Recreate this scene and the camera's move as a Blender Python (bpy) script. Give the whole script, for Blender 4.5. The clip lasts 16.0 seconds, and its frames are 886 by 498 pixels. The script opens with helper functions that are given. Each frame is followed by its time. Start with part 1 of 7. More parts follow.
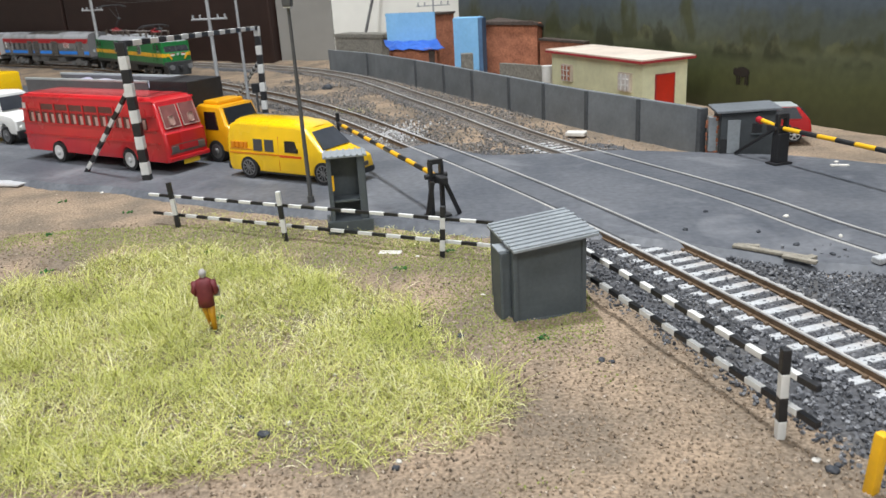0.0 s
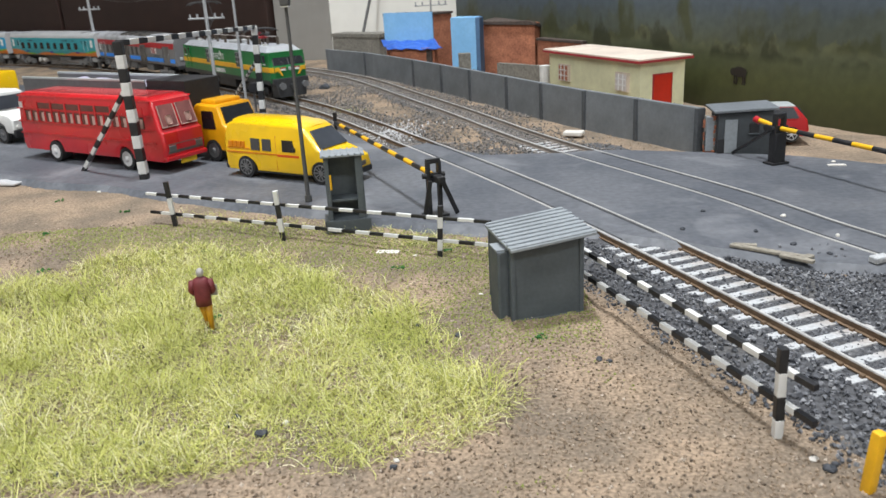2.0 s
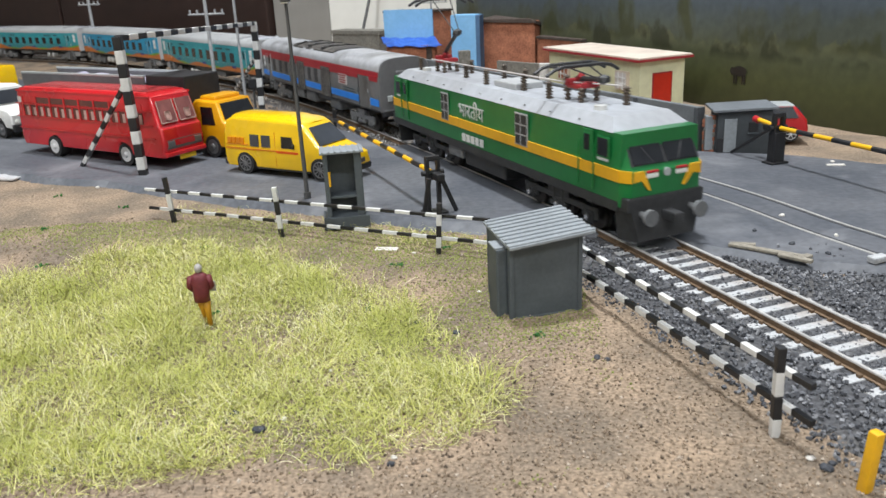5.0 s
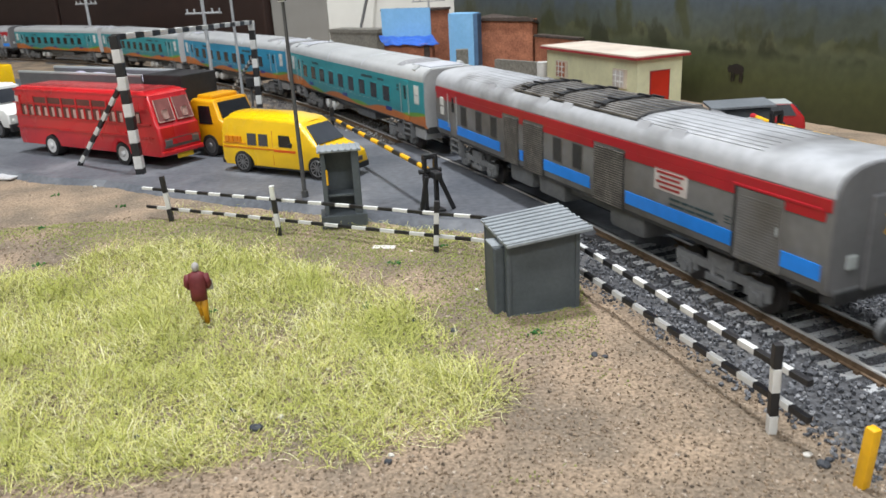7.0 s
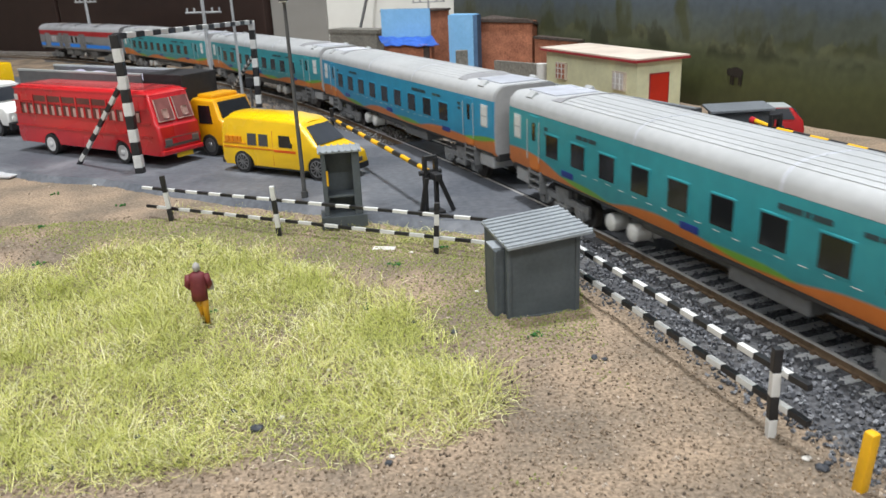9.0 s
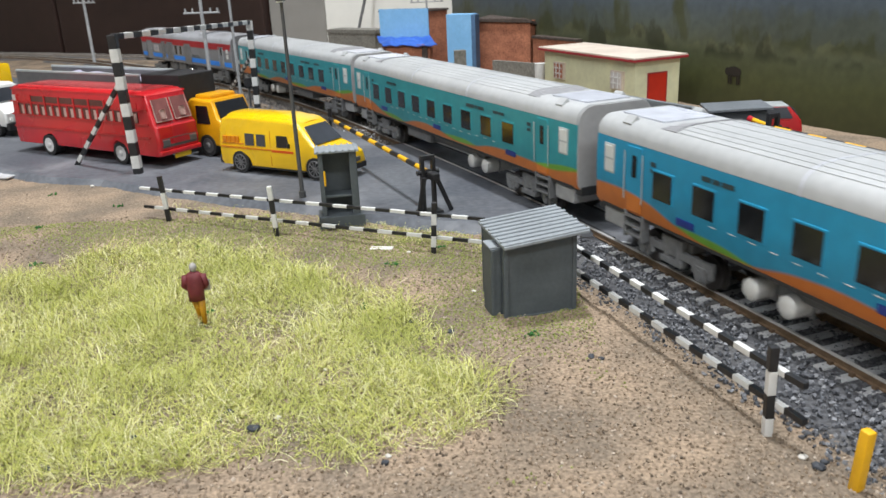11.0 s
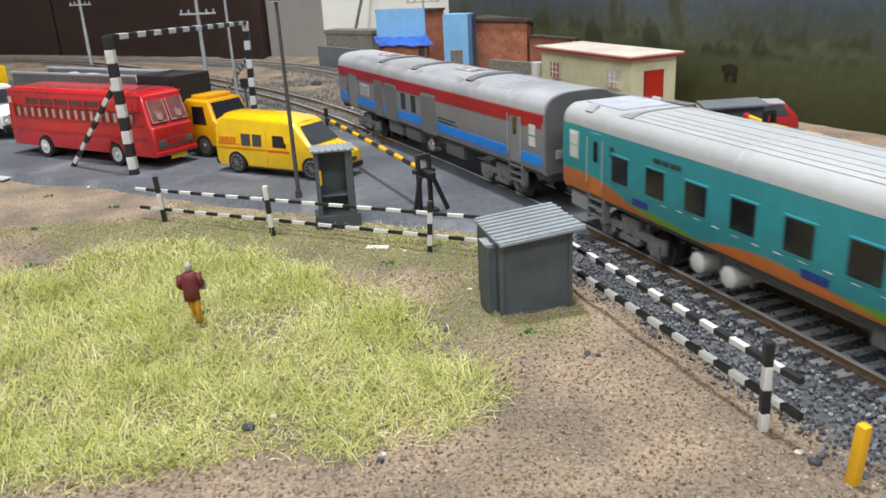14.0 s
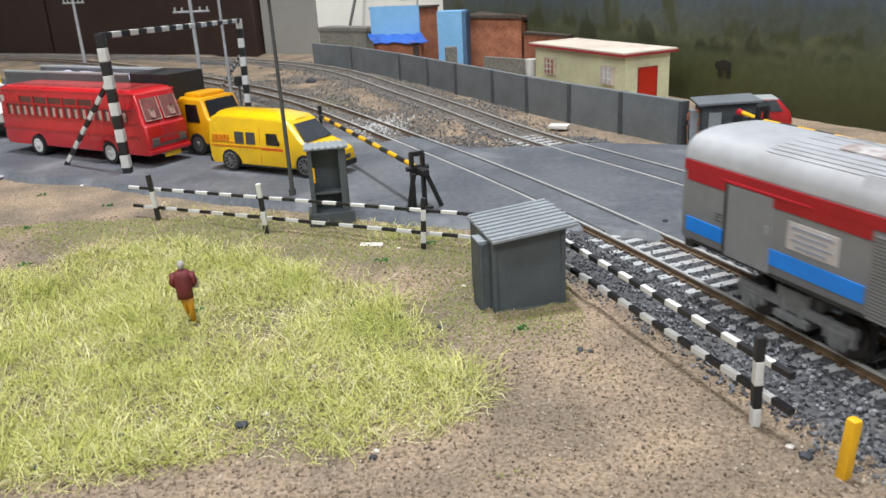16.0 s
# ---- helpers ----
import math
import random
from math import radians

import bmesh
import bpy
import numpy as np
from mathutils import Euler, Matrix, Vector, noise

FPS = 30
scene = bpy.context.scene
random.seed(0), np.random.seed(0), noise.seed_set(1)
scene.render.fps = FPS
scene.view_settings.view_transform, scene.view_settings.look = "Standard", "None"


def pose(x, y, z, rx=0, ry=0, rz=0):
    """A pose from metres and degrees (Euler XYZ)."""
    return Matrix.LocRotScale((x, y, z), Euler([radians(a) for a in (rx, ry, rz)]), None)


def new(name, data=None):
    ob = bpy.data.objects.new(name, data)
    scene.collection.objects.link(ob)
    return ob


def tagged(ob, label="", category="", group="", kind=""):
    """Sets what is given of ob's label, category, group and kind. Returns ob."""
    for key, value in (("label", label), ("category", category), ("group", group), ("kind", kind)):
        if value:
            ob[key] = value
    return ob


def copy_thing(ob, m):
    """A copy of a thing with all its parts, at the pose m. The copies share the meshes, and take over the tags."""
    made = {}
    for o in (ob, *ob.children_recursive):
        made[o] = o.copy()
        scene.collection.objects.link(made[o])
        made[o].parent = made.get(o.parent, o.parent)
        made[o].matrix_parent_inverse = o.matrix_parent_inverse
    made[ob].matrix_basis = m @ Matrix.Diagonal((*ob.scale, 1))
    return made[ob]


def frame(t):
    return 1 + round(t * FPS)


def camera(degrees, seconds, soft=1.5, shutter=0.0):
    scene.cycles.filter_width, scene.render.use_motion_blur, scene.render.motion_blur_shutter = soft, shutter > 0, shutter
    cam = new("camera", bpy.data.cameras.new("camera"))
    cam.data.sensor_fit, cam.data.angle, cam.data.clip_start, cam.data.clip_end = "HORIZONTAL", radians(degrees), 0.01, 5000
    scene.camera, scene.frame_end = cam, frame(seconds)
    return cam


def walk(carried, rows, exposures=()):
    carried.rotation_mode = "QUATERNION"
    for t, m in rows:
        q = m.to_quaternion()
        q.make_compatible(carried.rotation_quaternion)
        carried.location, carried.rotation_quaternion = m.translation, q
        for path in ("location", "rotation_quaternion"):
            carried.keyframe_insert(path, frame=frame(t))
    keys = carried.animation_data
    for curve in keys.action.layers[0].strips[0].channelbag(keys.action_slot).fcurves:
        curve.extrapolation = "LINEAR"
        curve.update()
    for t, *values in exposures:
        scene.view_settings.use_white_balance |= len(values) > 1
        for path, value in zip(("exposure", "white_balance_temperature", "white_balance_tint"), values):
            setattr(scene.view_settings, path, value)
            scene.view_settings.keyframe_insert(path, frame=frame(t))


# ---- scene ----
# ---- camera ----
cam = camera(58.5, 16.0, soft=1.5, shutter=0.3)
cam.data.dof.use_dof, cam.data.dof.focus_distance, cam.data.dof.aperture_fstop = True, 0.29, 56.0
# seconds, x, y, z, tilt from straight down, turn, lean
PATH = [
    (0.0, 0.00000, 0.00000, 0.09450, 70.940, 0.000, -3.310),
    (0.5, 0.00027, 0.00020, 0.09440, 70.799, -0.155, -2.981),
    (1.0, -0.00033, 0.00027, 0.09448, 70.692, -0.244, -2.855),
    (1.5, -0.00023, 0.00017, 0.09429, 70.764, -0.264, -2.990),
    (2.0, -0.00009, 0.00001, 0.09429, 70.922, -0.199, -3.216),
    (2.5, -0.00004, -0.00012, 0.09440, 71.034, -0.153, -3.213),
    (3.0, -0.00018, -0.00025, 0.09434, 71.055, -0.218, -2.987),
    (3.5, -0.00012, 0.00002, 0.09423, 70.970, -0.266, -2.842),
    (4.0, 0.00006, 0.00001, 0.09412, 70.898, -0.275, -2.896),
    (6.5, -0.00046, -0.00001, 0.09435, 70.606, -0.340, -2.733),
    (7.0, 0.00026, -0.00003, 0.09384, 70.674, -0.398, -2.944),
    (7.5, -0.00047, -0.00018, 0.09412, 70.695, -0.460, -3.003),
    (8.0, 0.00019, 0.00005, 0.09387, 70.706, -0.462, -2.828),
    (8.5, -0.00044, -0.00026, 0.09415, 70.694, -0.576, -2.533),
    (9.0, -0.00066, -0.00039, 0.09449, 70.685, -0.600, -2.513),
    (11.5, 0.00059, -0.00035, 0.09409, 70.693, -0.659, -2.767),
    (12.0, 0.00096, -0.00028, 0.09369, 70.803, -0.719, -2.975),
    (12.5, 0.00076, -0.00027, 0.09409, 70.851, -0.707, -2.998),
    (13.0, 0.00025, -0.00034, 0.09389, 70.887, -0.675, -2.863),
    (13.5, 0.00016, -0.00036, 0.09386, 70.816, -0.666, -2.809),
    (14.0, 0.00109, -0.00022, 0.09336, 70.733, -0.712, -2.975),
    (14.5, 0.00169, -0.00014, 0.09301, 70.636, -0.795, -3.145),
    (15.0, 0.00143, -0.00017, 0.09308, 70.563, -0.864, -3.094),
    (15.5, 0.00177, -0.00007, 0.09302, 70.536, -0.946, -2.985),
    (16.0, 0.00197, -0.00044, 0.09325, 70.528, -1.000, -3.130),
]
walk(cam, [(t, pose(x, y, z) @ pose(0, 0, 0, 0, 0, turn) @ pose(0, 0, 0, tilt) @ pose(0, 0, 0, 0, 0, lean))
           for t, x, y, z, tilt, turn, lean in PATH], exposures=[(0.0, 0.0), (16.0, 0.0)])

# ---- world and lights ----
world = bpy.data.worlds.new("room_air")
scene.world = world
world.use_nodes = True
world.node_tree.nodes["Background"].inputs[0].default_value = (0.9, 0.95, 1.0, 1)
world.node_tree.nodes["Background"].inputs[1].default_value = 0.08


def add_light(x, y, z, sx, sy, watts):
    data = bpy.data.lights.new("tube_light", "AREA")
    data.shape, data.size, data.size_y, data.energy = "RECTANGLE", sx, sy, watts
    data.color = (0.935, 0.965, 1.0)
    ob = new("tube_light", data)
    ob.matrix_basis = pose(x, y, z)
    return tagged(ob, "white light under the ceiling, key and added fills", "lamp", kind="structure")


add_light(-0.03, 0.42, 1.55, 0.12, 0.18, 28.0)
# two unseen fill lights, added behind the camera to brighten upright sides
add_light(-0.95, -0.55, 1.55, 1.2, 0.16, 27.0)
add_light(0.45, -1.25, 1.55, 1.2, 0.16, 23.0)
# ---- materials ----
def mat(name, color, rough=0.6, metal=0.0, grain=0.15, size=0.004, bump=0.0, coat=0.0, second=None, big=0.03, cover=0.5, spec=0.5):
    """A procedural surface: colour varied at a small and a large size, an optional second colour in patches, and relief."""
    m = bpy.data.materials.new(name)
    m.use_nodes = True
    nt = m.node_tree
    n, l = nt.nodes, nt.links
    b = n["Principled BSDF"]
    b.inputs["Roughness"].default_value, b.inputs["Metallic"].default_value = rough, metal
    b.inputs["Specular IOR Level"].default_value = spec
    b.inputs["Coat Weight"].default_value = coat
    b.inputs["Coat Roughness"].default_value = 0.12
    tc = n.new("ShaderNodeTexCoord")
    fine, wide = n.new("ShaderNodeTexNoise"), n.new("ShaderNodeTexNoise")
    for tex, s, d in ((fine, size, 4), (wide, big, 3)):
        tex.inputs["Scale"].default_value, tex.inputs["Detail"].default_value = 1.0 / s, d
        l.new(tc.outputs["Object"], tex.inputs["Vector"])
    base = n.new("ShaderNodeMix")
    base.data_type = "RGBA"
    base.inputs[6].default_value = (*color, 1)
    base.inputs[7].default_value = (*(second or [c * 0.82 for c in color]), 1)
    ramp = n.new("ShaderNodeMapRange")
    ramp.inputs[1].default_value, ramp.inputs[2].default_value = cover - 0.12, cover + 0.12
    l.new(wide.outputs["Fac"], ramp.inputs[0])
    l.new(ramp.outputs[0], base.inputs[0])
    hsv = n.new("ShaderNodeHueSaturation")
    val = n.new("ShaderNodeMapRange")
    val.inputs[1].default_value, val.inputs[2].default_value = 0.3, 0.7
    val.inputs[3].default_value, val.inputs[4].default_value = 1 - grain, 1 + grain
    l.new(fine.outputs["Fac"], val.inputs[0])
    l.new(val.outputs[0], hsv.inputs["Value"])
    l.new(base.outputs[2], hsv.inputs["Color"])
    l.new(hsv.outputs[0], b.inputs["Base Color"])
    rr = n.new("ShaderNodeMapRange")
    rr.inputs[3].default_value, rr.inputs[4].default_value = max(0.03, rough - 0.1), min(1, rough + 0.1)
    l.new(wide.outputs["Fac"], rr.inputs[0])
    l.new(rr.outputs[0], b.inputs["Roughness"])
    if bump:
        bp = n.new("ShaderNodeBump")
        bp.inputs["Strength"].default_value, bp.inputs["Distance"].default_value = 0.8, bump
        l.new(fine.outputs["Fac"], bp.inputs["Height"])
        l.new(bp.outputs[0], b.inputs["Normal"])
    return m


# ---- mesh helpers ----
def bm_box(sx, sy, sz, x=0.0, y=0.0, z=0.0, bevel=0.0, rz=0.0, bm=None, ry=0.0, rx=0.0):
    """A box of that size, its centre at x, y, z, with rounded edges."""
    own = bmesh.new()
    bmesh.ops.create_cube(own, size=1)
    bmesh.ops.scale(own, vec=(sx, sy, sz), verts=own.verts)
    if bevel:
        bmesh.ops.bevel(own, geom=own.edges[:] + own.verts[:], offset=bevel, segments=2, affect="EDGES", profile=0.6)
    bmesh.ops.transform(own, matrix=pose(x, y, z, math.degrees(rx), math.degrees(ry), math.degrees(rz)), verts=own.verts)
    return merge(bm, own)


def merge(bm, own):
    if bm is None:
        return own
    tmp = bpy.data.meshes.new("tmp")
    own.to_mesh(tmp)
    own.free()
    bm.from_mesh(tmp)
    bpy.data.meshes.remove(tmp)
    return bm


def bm_rod(a, b, r, segs=10, bm=None, r2=None):
    """A round rod from a to b."""
    a, b = Vector(a), Vector(b)
    own = bmesh.new()
    bmesh.ops.create_cone(own, cap_ends=True, segments=segs, radius1=r, radius2=r if r2 is None else r2, depth=(b - a).length)
    q = Vector((0, 0, 1)).rotation_difference(b - a).to_matrix().to_4x4()
    bmesh.ops.transform(own, matrix=Matrix.Translation((a + b) / 2) @ q, verts=own.verts)
    return merge(bm, own)


def bm_ball(r, x, y, z, sx=1, sy=1, sz=1, bm=None, sub=2):
    own = bmesh.new()
    bmesh.ops.create_icosphere(own, subdivisions=sub, radius=r)
    bmesh.ops.transform(own, matrix=Matrix.Translation((x, y, z)) @ Matrix.Diagonal((sx, sy, sz, 1)), verts=own.verts)
    return merge(bm, own)


def bm_loft(sections, closed=True, caps=True, bm=None):
    """Skin over a row of sections, each a list of points of equal number."""
    own = bmesh.new()
    rings = [[own.verts.new(p) for p in s] for s in sections]
    n = len(rings[0])
    for a, b in zip(rings, rings[1:]):
        for i in range(n if closed else n - 1):
            j = (i + 1) % n
            own.faces.new((a[i], a[j], b[j], b[i]))
    if caps:
        own.faces.new(rings[0][::-1])
        own.faces.new(rings[-1])
    bmesh.ops.recalc_face_normals(own, faces=own.faces)
    return merge(bm, own)


def bm_prism(outline, z0, z1, bm=None):
    """An outline in the ground plan, raised from z0 to z1."""
    return bm_loft([[(x, y, z0) for x, y in outline], [(x, y, z1) for x, y in outline]], bm=bm)


def part(name, bm, material, parent=None, label="", smooth=False):
    me = bpy.data.meshes.new(name)
    bm.to_mesh(me)
    bm.free()
    me.materials.append(material)
    if smooth:
        for p in me.polygons:
            p.use_smooth = True
        me.set_sharp_from_angle(angle=radians(38))
    ob = new(name, me)
    if parent is not None:
        ob.parent = parent
    if label:
        tagged(ob, label)
    return ob


def thing(name, label, category, m=None, group="", kind=""):
    ob = new(name)
    ob.empty_display_size = 0.01
    if m is not None:
        ob.matrix_basis = m
    return tagged(ob, label, category, group, kind)


def again(ob, m, parent=None):
    """One more object on the same mesh."""
    o = ob.copy()
    scene.collection.objects.link(o)
    o.matrix_basis = m
    if parent is not None:
        o.parent = parent
    return o


# ---- the track's line ----
LINE_X = [-0.027079, 0.200229, -0.50996, 0.464281, -0.14887, -0.328812, 0.314634]
LINE_Y = [-0.01769, 0.137721, -0.396074, 0.459867, -0.231582, 0.984369, -0.403277]
LINE_END = 2.5858
# sideways correction along the line, in metres
LINE_SHIFT = ((0.45, 0.0), (0.55, 0.0020), (0.65, -0.0007), (0.75, -0.0008), (0.85, 0.0017), (0.95, 0.0050), (1.05, 0.0020), (1.15, 0.0), (1.25, 0.0020), (1.35, 0.0), (1.45, -0.0045), (1.55, -0.0152), (1.65, -0.0262), (1.75, -0.0373), (2.0, -0.0481))


def line_table():
    u = np.linspace(0, LINE_END, 900)
    p = np.stack([np.polyval(LINE_X, u), np.polyval(LINE_Y, u)], -1)
    head, tail = p[0] - p[1], p[-1] - p[-2]
    head, tail = head / np.hypot(*head), tail / np.hypot(*tail)
    s = np.r_[0, np.cumsum(np.hypot(*np.diff(p, axis=0).T))]
    g = np.gradient(p, axis=0)
    g = g / np.hypot(*g.T)[:, None]
    wide = np.exp(-0.5 * (np.arange(-80, 81) * (s[1] - s[0]) / 0.045) ** 2)
    shift = np.interp(s, [k for k, v in LINE_SHIFT], [v for k, v in LINE_SHIFT])
    shift = np.convolve(np.pad(shift, 80, mode="edge"), wide / wide.sum(), "valid")
    p = p - np.stack([g[:, 1], -g[:, 0]], -1) * shift[:, None]
    p = np.concatenate([[p[0] + 1.6 * head], p, [p[-1] + 2.2 * tail]])
    s = np.concatenate([[-1.6], s, [s[-1] + 2.2]])
    return s, p


LINE_S, LINE_P = line_table()


def on_line(s):
    """The place on the main track, s metres along its middle."""
    return np.array([np.interp(s, LINE_S, LINE_P[:, k]) for k in (0, 1)])


# ---- materials of the setting ----
M_SAND = mat("sand", (0.300, 0.226, 0.160), 0.95, grain=0.4, size=0.0009, bump=0.0007, second=(0.185, 0.148, 0.112), big=0.028, spec=0.15)
M_ROAD = mat("asphalt", (0.118, 0.124, 0.138), 0.56, grain=0.2, size=0.003, bump=0.00015, second=(0.080, 0.087, 0.102), big=0.045, spec=0.4)


def scuffed(m, colour, size, amount):
    """Pale dusty scuffs rubbed into a surface."""
    n, l = m.node_tree.nodes, m.node_tree.links
    b = n["Principled BSDF"]
    under = b.inputs["Base Color"].links[0].from_socket
    tc = next(x for x in n if x.type == "TEX_COORD")
    tex, fac, mix = n.new("ShaderNodeTexNoise"), n.new("ShaderNodeMapRange"), n.new("ShaderNodeMix")
    tex.inputs["Scale"].default_value, tex.inputs["Detail"].default_value, tex.inputs["Distortion"].default_value = 1 / size, 7.0, 0.8
    fac.inputs[1].default_value, fac.inputs[2].default_value, fac.inputs[4].default_value = 0.54, 0.72, amount
    mix.data_type = "RGBA"
    mix.inputs[7].default_value = (*colour, 1)
    l.new(tc.outputs["Object"], tex.inputs["Vector"])
    l.new(tex.outputs["Fac"], fac.inputs[0])
    l.new(fac.outputs[0], mix.inputs[0])
    l.new(under, mix.inputs[6])
    l.new(mix.outputs[2], b.inputs["Base Color"])


scuffed(M_ROAD, (0.28, 0.285, 0.30), 0.035, 0.42)
M_BED = mat("ballast_bed", (0.075, 0.076, 0.082), 0.95, grain=0.5, size=0.0012, bump=0.0006, second=(0.105, 0.100, 0.095), big=0.03, cover=0.62)
M_CONC = mat("sleeper_concrete", (0.43, 0.44, 0.45), 0.85, grain=0.2, size=0.001, second=(0.33, 0.29, 0.26), big=0.02, cover=0.6)
M_DUSTCONC = mat("dusty_sleeper", (0.25, 0.24, 0.235), 0.9, grain=0.3, size=0.001, second=(0.17, 0.145, 0.125), big=0.015)
M_RUST = mat("rail_rust", (0.185, 0.122, 0.075), 0.6, metal=0.3, grain=0.25, size=0.002)
M_DUSTRAIL = mat("dusty_rail", (0.24, 0.205, 0.175), 0.7, grain=0.25, size=0.002)
M_STEEL = mat("rail_head", (0.60, 0.585, 0.56), 0.38, metal=0.3, grain=0.08, size=0.002)
M_WALL = mat("panel_concrete", (0.175, 0.190, 0.202), 0.7, grain=0.07, size=0.002, second=(0.135, 0.147, 0.157), big=0.022)
M_WALLPOST = mat("panel_post", (0.075, 0.082, 0.09), 0.8, grain=0.15, size=0.002)
M_GREY = mat("grey_paint", (0.085, 0.100, 0.110), 0.6, grain=0.08, size=0.0012, second=(0.070, 0.083, 0.092), big=0.012, bump=0.00005)
M_GREYLIGHT = mat("pale_grey_paint", (0.27, 0.295, 0.315), 0.6, grain=0.1, size=0.0015)
M_BLACK = mat("black_paint", (0.018, 0.018, 0.02), 0.45, grain=0.2, size=0.002)
M_WHITE = mat("white_paint", (0.72, 0.72, 0.70), 0.5, grain=0.06, size=0.002)
M_YELLOW = mat("yellow_paint", (0.85, 0.46, 0.015), 0.4, grain=0.06, size=0.002)
M_ROOM = mat("room_paint", (0.76, 0.75, 0.70), 0.9, grain=0.03, size=0.02, big=0.3)
M_CABINET = mat("cabinet_wood", (0.028, 0.014, 0.011), 0.45, grain=0.15, size=0.02, big=0.2)
M_PILLAR = mat("pillar_paint", (0.27, 0.26, 0.24), 0.9, grain=0.04, size=0.02, big=0.2)
M_BOARD = mat("baseboard_wood", (0.35, 0.25, 0.16), 0.7, grain=0.15, size=0.01)


# dark colour that stands for the shade inside the wheel grooves
M_GROOVESHADE = mat("groove_shade", (0.055, 0.057, 0.062), 0.8, grain=0.3, size=0.002)


# ---- ground ----
def grid_sheet(x0, x1, y0, y1, nx, ny, height, keep=None):
    bm = bmesh.new()
    vs = [[bm.verts.new((x0 + (x1 - x0) * i / nx, y0 + (y1 - y0) * j / ny, 0)) for i in range(nx + 1)] for j in range(ny + 1)]
    for row in vs:
        for v in row:
            v.co.z = height(v.co.x, v.co.y)
    for j in range(ny):
        for i in range(nx):
            if keep is None or keep(vs[j][i].co.x, vs[j][i].co.y):
                bm.faces.new((vs[j][i], vs[j][i + 1], vs[j + 1][i + 1], vs[j + 1][i]))
    bmesh.ops.delete(bm, geom=[v for v in bm.verts if not v.link_faces], context="VERTS")
    return bm


def on_board(x, y):
    """In front of the wardrobe and the printed panel."""
    return y < 1.105 - 0.575 * (x + 0.205) and y < 0.955 - 2.335 * (x - 0.035)


ALONG = np.array([on_line(k) for k in np.arange(0.2, 1.4, 0.01)])


def soil(x, y):
    v = Vector((x, y, 0))
    under = 0.0022 if abs(x - np.interp(y, ALONG[:, 1], ALONG[:, 0])) < 0.034 else 0.0
    return -0.0032 - under + 0.0011 * noise.noise(v * 22) + 0.0006 * noise.noise(v * 80) + 0.00025 * noise.noise(v * 260)


ground = part("ground", grid_sheet(-2.6, 1.3, -1.5, 1.75, 520, 430, soil, on_board), M_SAND, smooth=True)
tagged(ground, "brown sandy ground of a model railway layout", "ground", kind="structure")
near_ground = part("ground", grid_sheet(-0.32, 0.20, 0.05, 0.42, 420, 300, lambda x, y: soil(x, y) + 0.0004), M_SAND, smooth=True)
tagged(near_ground, "coarse brown sandy soil in the foreground", "ground", kind="structure")

# ---- road ----
ROAD = [(-1.3, 0.86), (-0.7, 0.63), (-0.40, 0.51), (-0.252, 0.449), (-0.206, 0.418), (-0.17, 0.404), (-0.146, 0.387), (-0.110, 0.366), (-0.0766, 0.347),
        (-0.050, 0.333), (-0.0287, 0.319), (0.0, 0.305), (0.0153, 0.299), (0.040, 0.290), (0.0594, 0.284), (0.085, 0.266), (0.120, 0.240), (0.15, 0.228), (0.30, 0.19), (0.335, 0.182),
        (0.268, 0.332), (0.209, 0.359), (0.1766, 0.386), (0.137, 0.404), (0.10, 0.420), (0.087, 0.4219), (0.0644, 0.4208), (0.0265, 0.4267),
        (0.01, 0.447), (-0.0044, 0.468), (-0.024, 0.455), (-0.05, 0.50), (-0.09, 0.57), (-0.16, 0.66), (-0.25, 0.76), (-0.5, 0.96), (-1.3, 1.25)]


def ragged(outline, step=0.006, jump=0.0012):
    out = []
    for (ax, ay), (bx, by) in zip(outline, outline[1:] + outline[:1]):
        k = max(1, int(math.hypot(bx - ax, by - ay) / step))
        for i in range(k):
            x, y = ax + (bx - ax) * i / k, ay + (by - ay) * i / k
            out.append((x + jump * noise.noise(Vector((x * 90, y * 90, 1))), y + jump * noise.noise(Vector((x * 90, y * 90, 7)))))
    return out


def sloped(outline, run, z0, z1):
    """An outline raised from z0 to z1, its foot spread out by run."""
    p = np.array(outline)
    t = np.roll(p, -1, axis=0) - np.roll(p, 1, axis=0)
    n = np.stack([t[:, 1], -t[:, 0]], -1) / np.hypot(*t.T)[:, None]
    area = (p[:, 0] * np.roll(p[:, 1], -1) - np.roll(p[:, 0], -1) * p[:, 1]).sum()
    foot = p + n * run * (1 if area > 0 else -1)
    return bm_loft([[(x, y, z0) for x, y in foot], [(x, y, z1) for x, y in p]])


road = part("road", sloped(ragged(ROAD), 0.006, -0.0050, 0.0), M_ROAD)
tagged(road, "worn grey asphalt road over the level crossing", "road", kind="structure")


# ---- tracks ----
TRACK2 = [(0.62, -0.95), (0.2700, -0.045), (0.1519, 0.2431), (0.1375, 0.2812), (0.1218, 0.3275), (0.0785, 0.4200), (0.0520, 0.4850), (0.0205, 0.577),
          (-0.0255, 0.6990), (-0.0480, 0.7600), (-0.0860, 0.8470), (-0.150, 0.945), (-0.235, 1.030), (-0.370, 1.140), (-0.60, 1.292), (-0.88, 1.452), (-1.30, 1.66)]


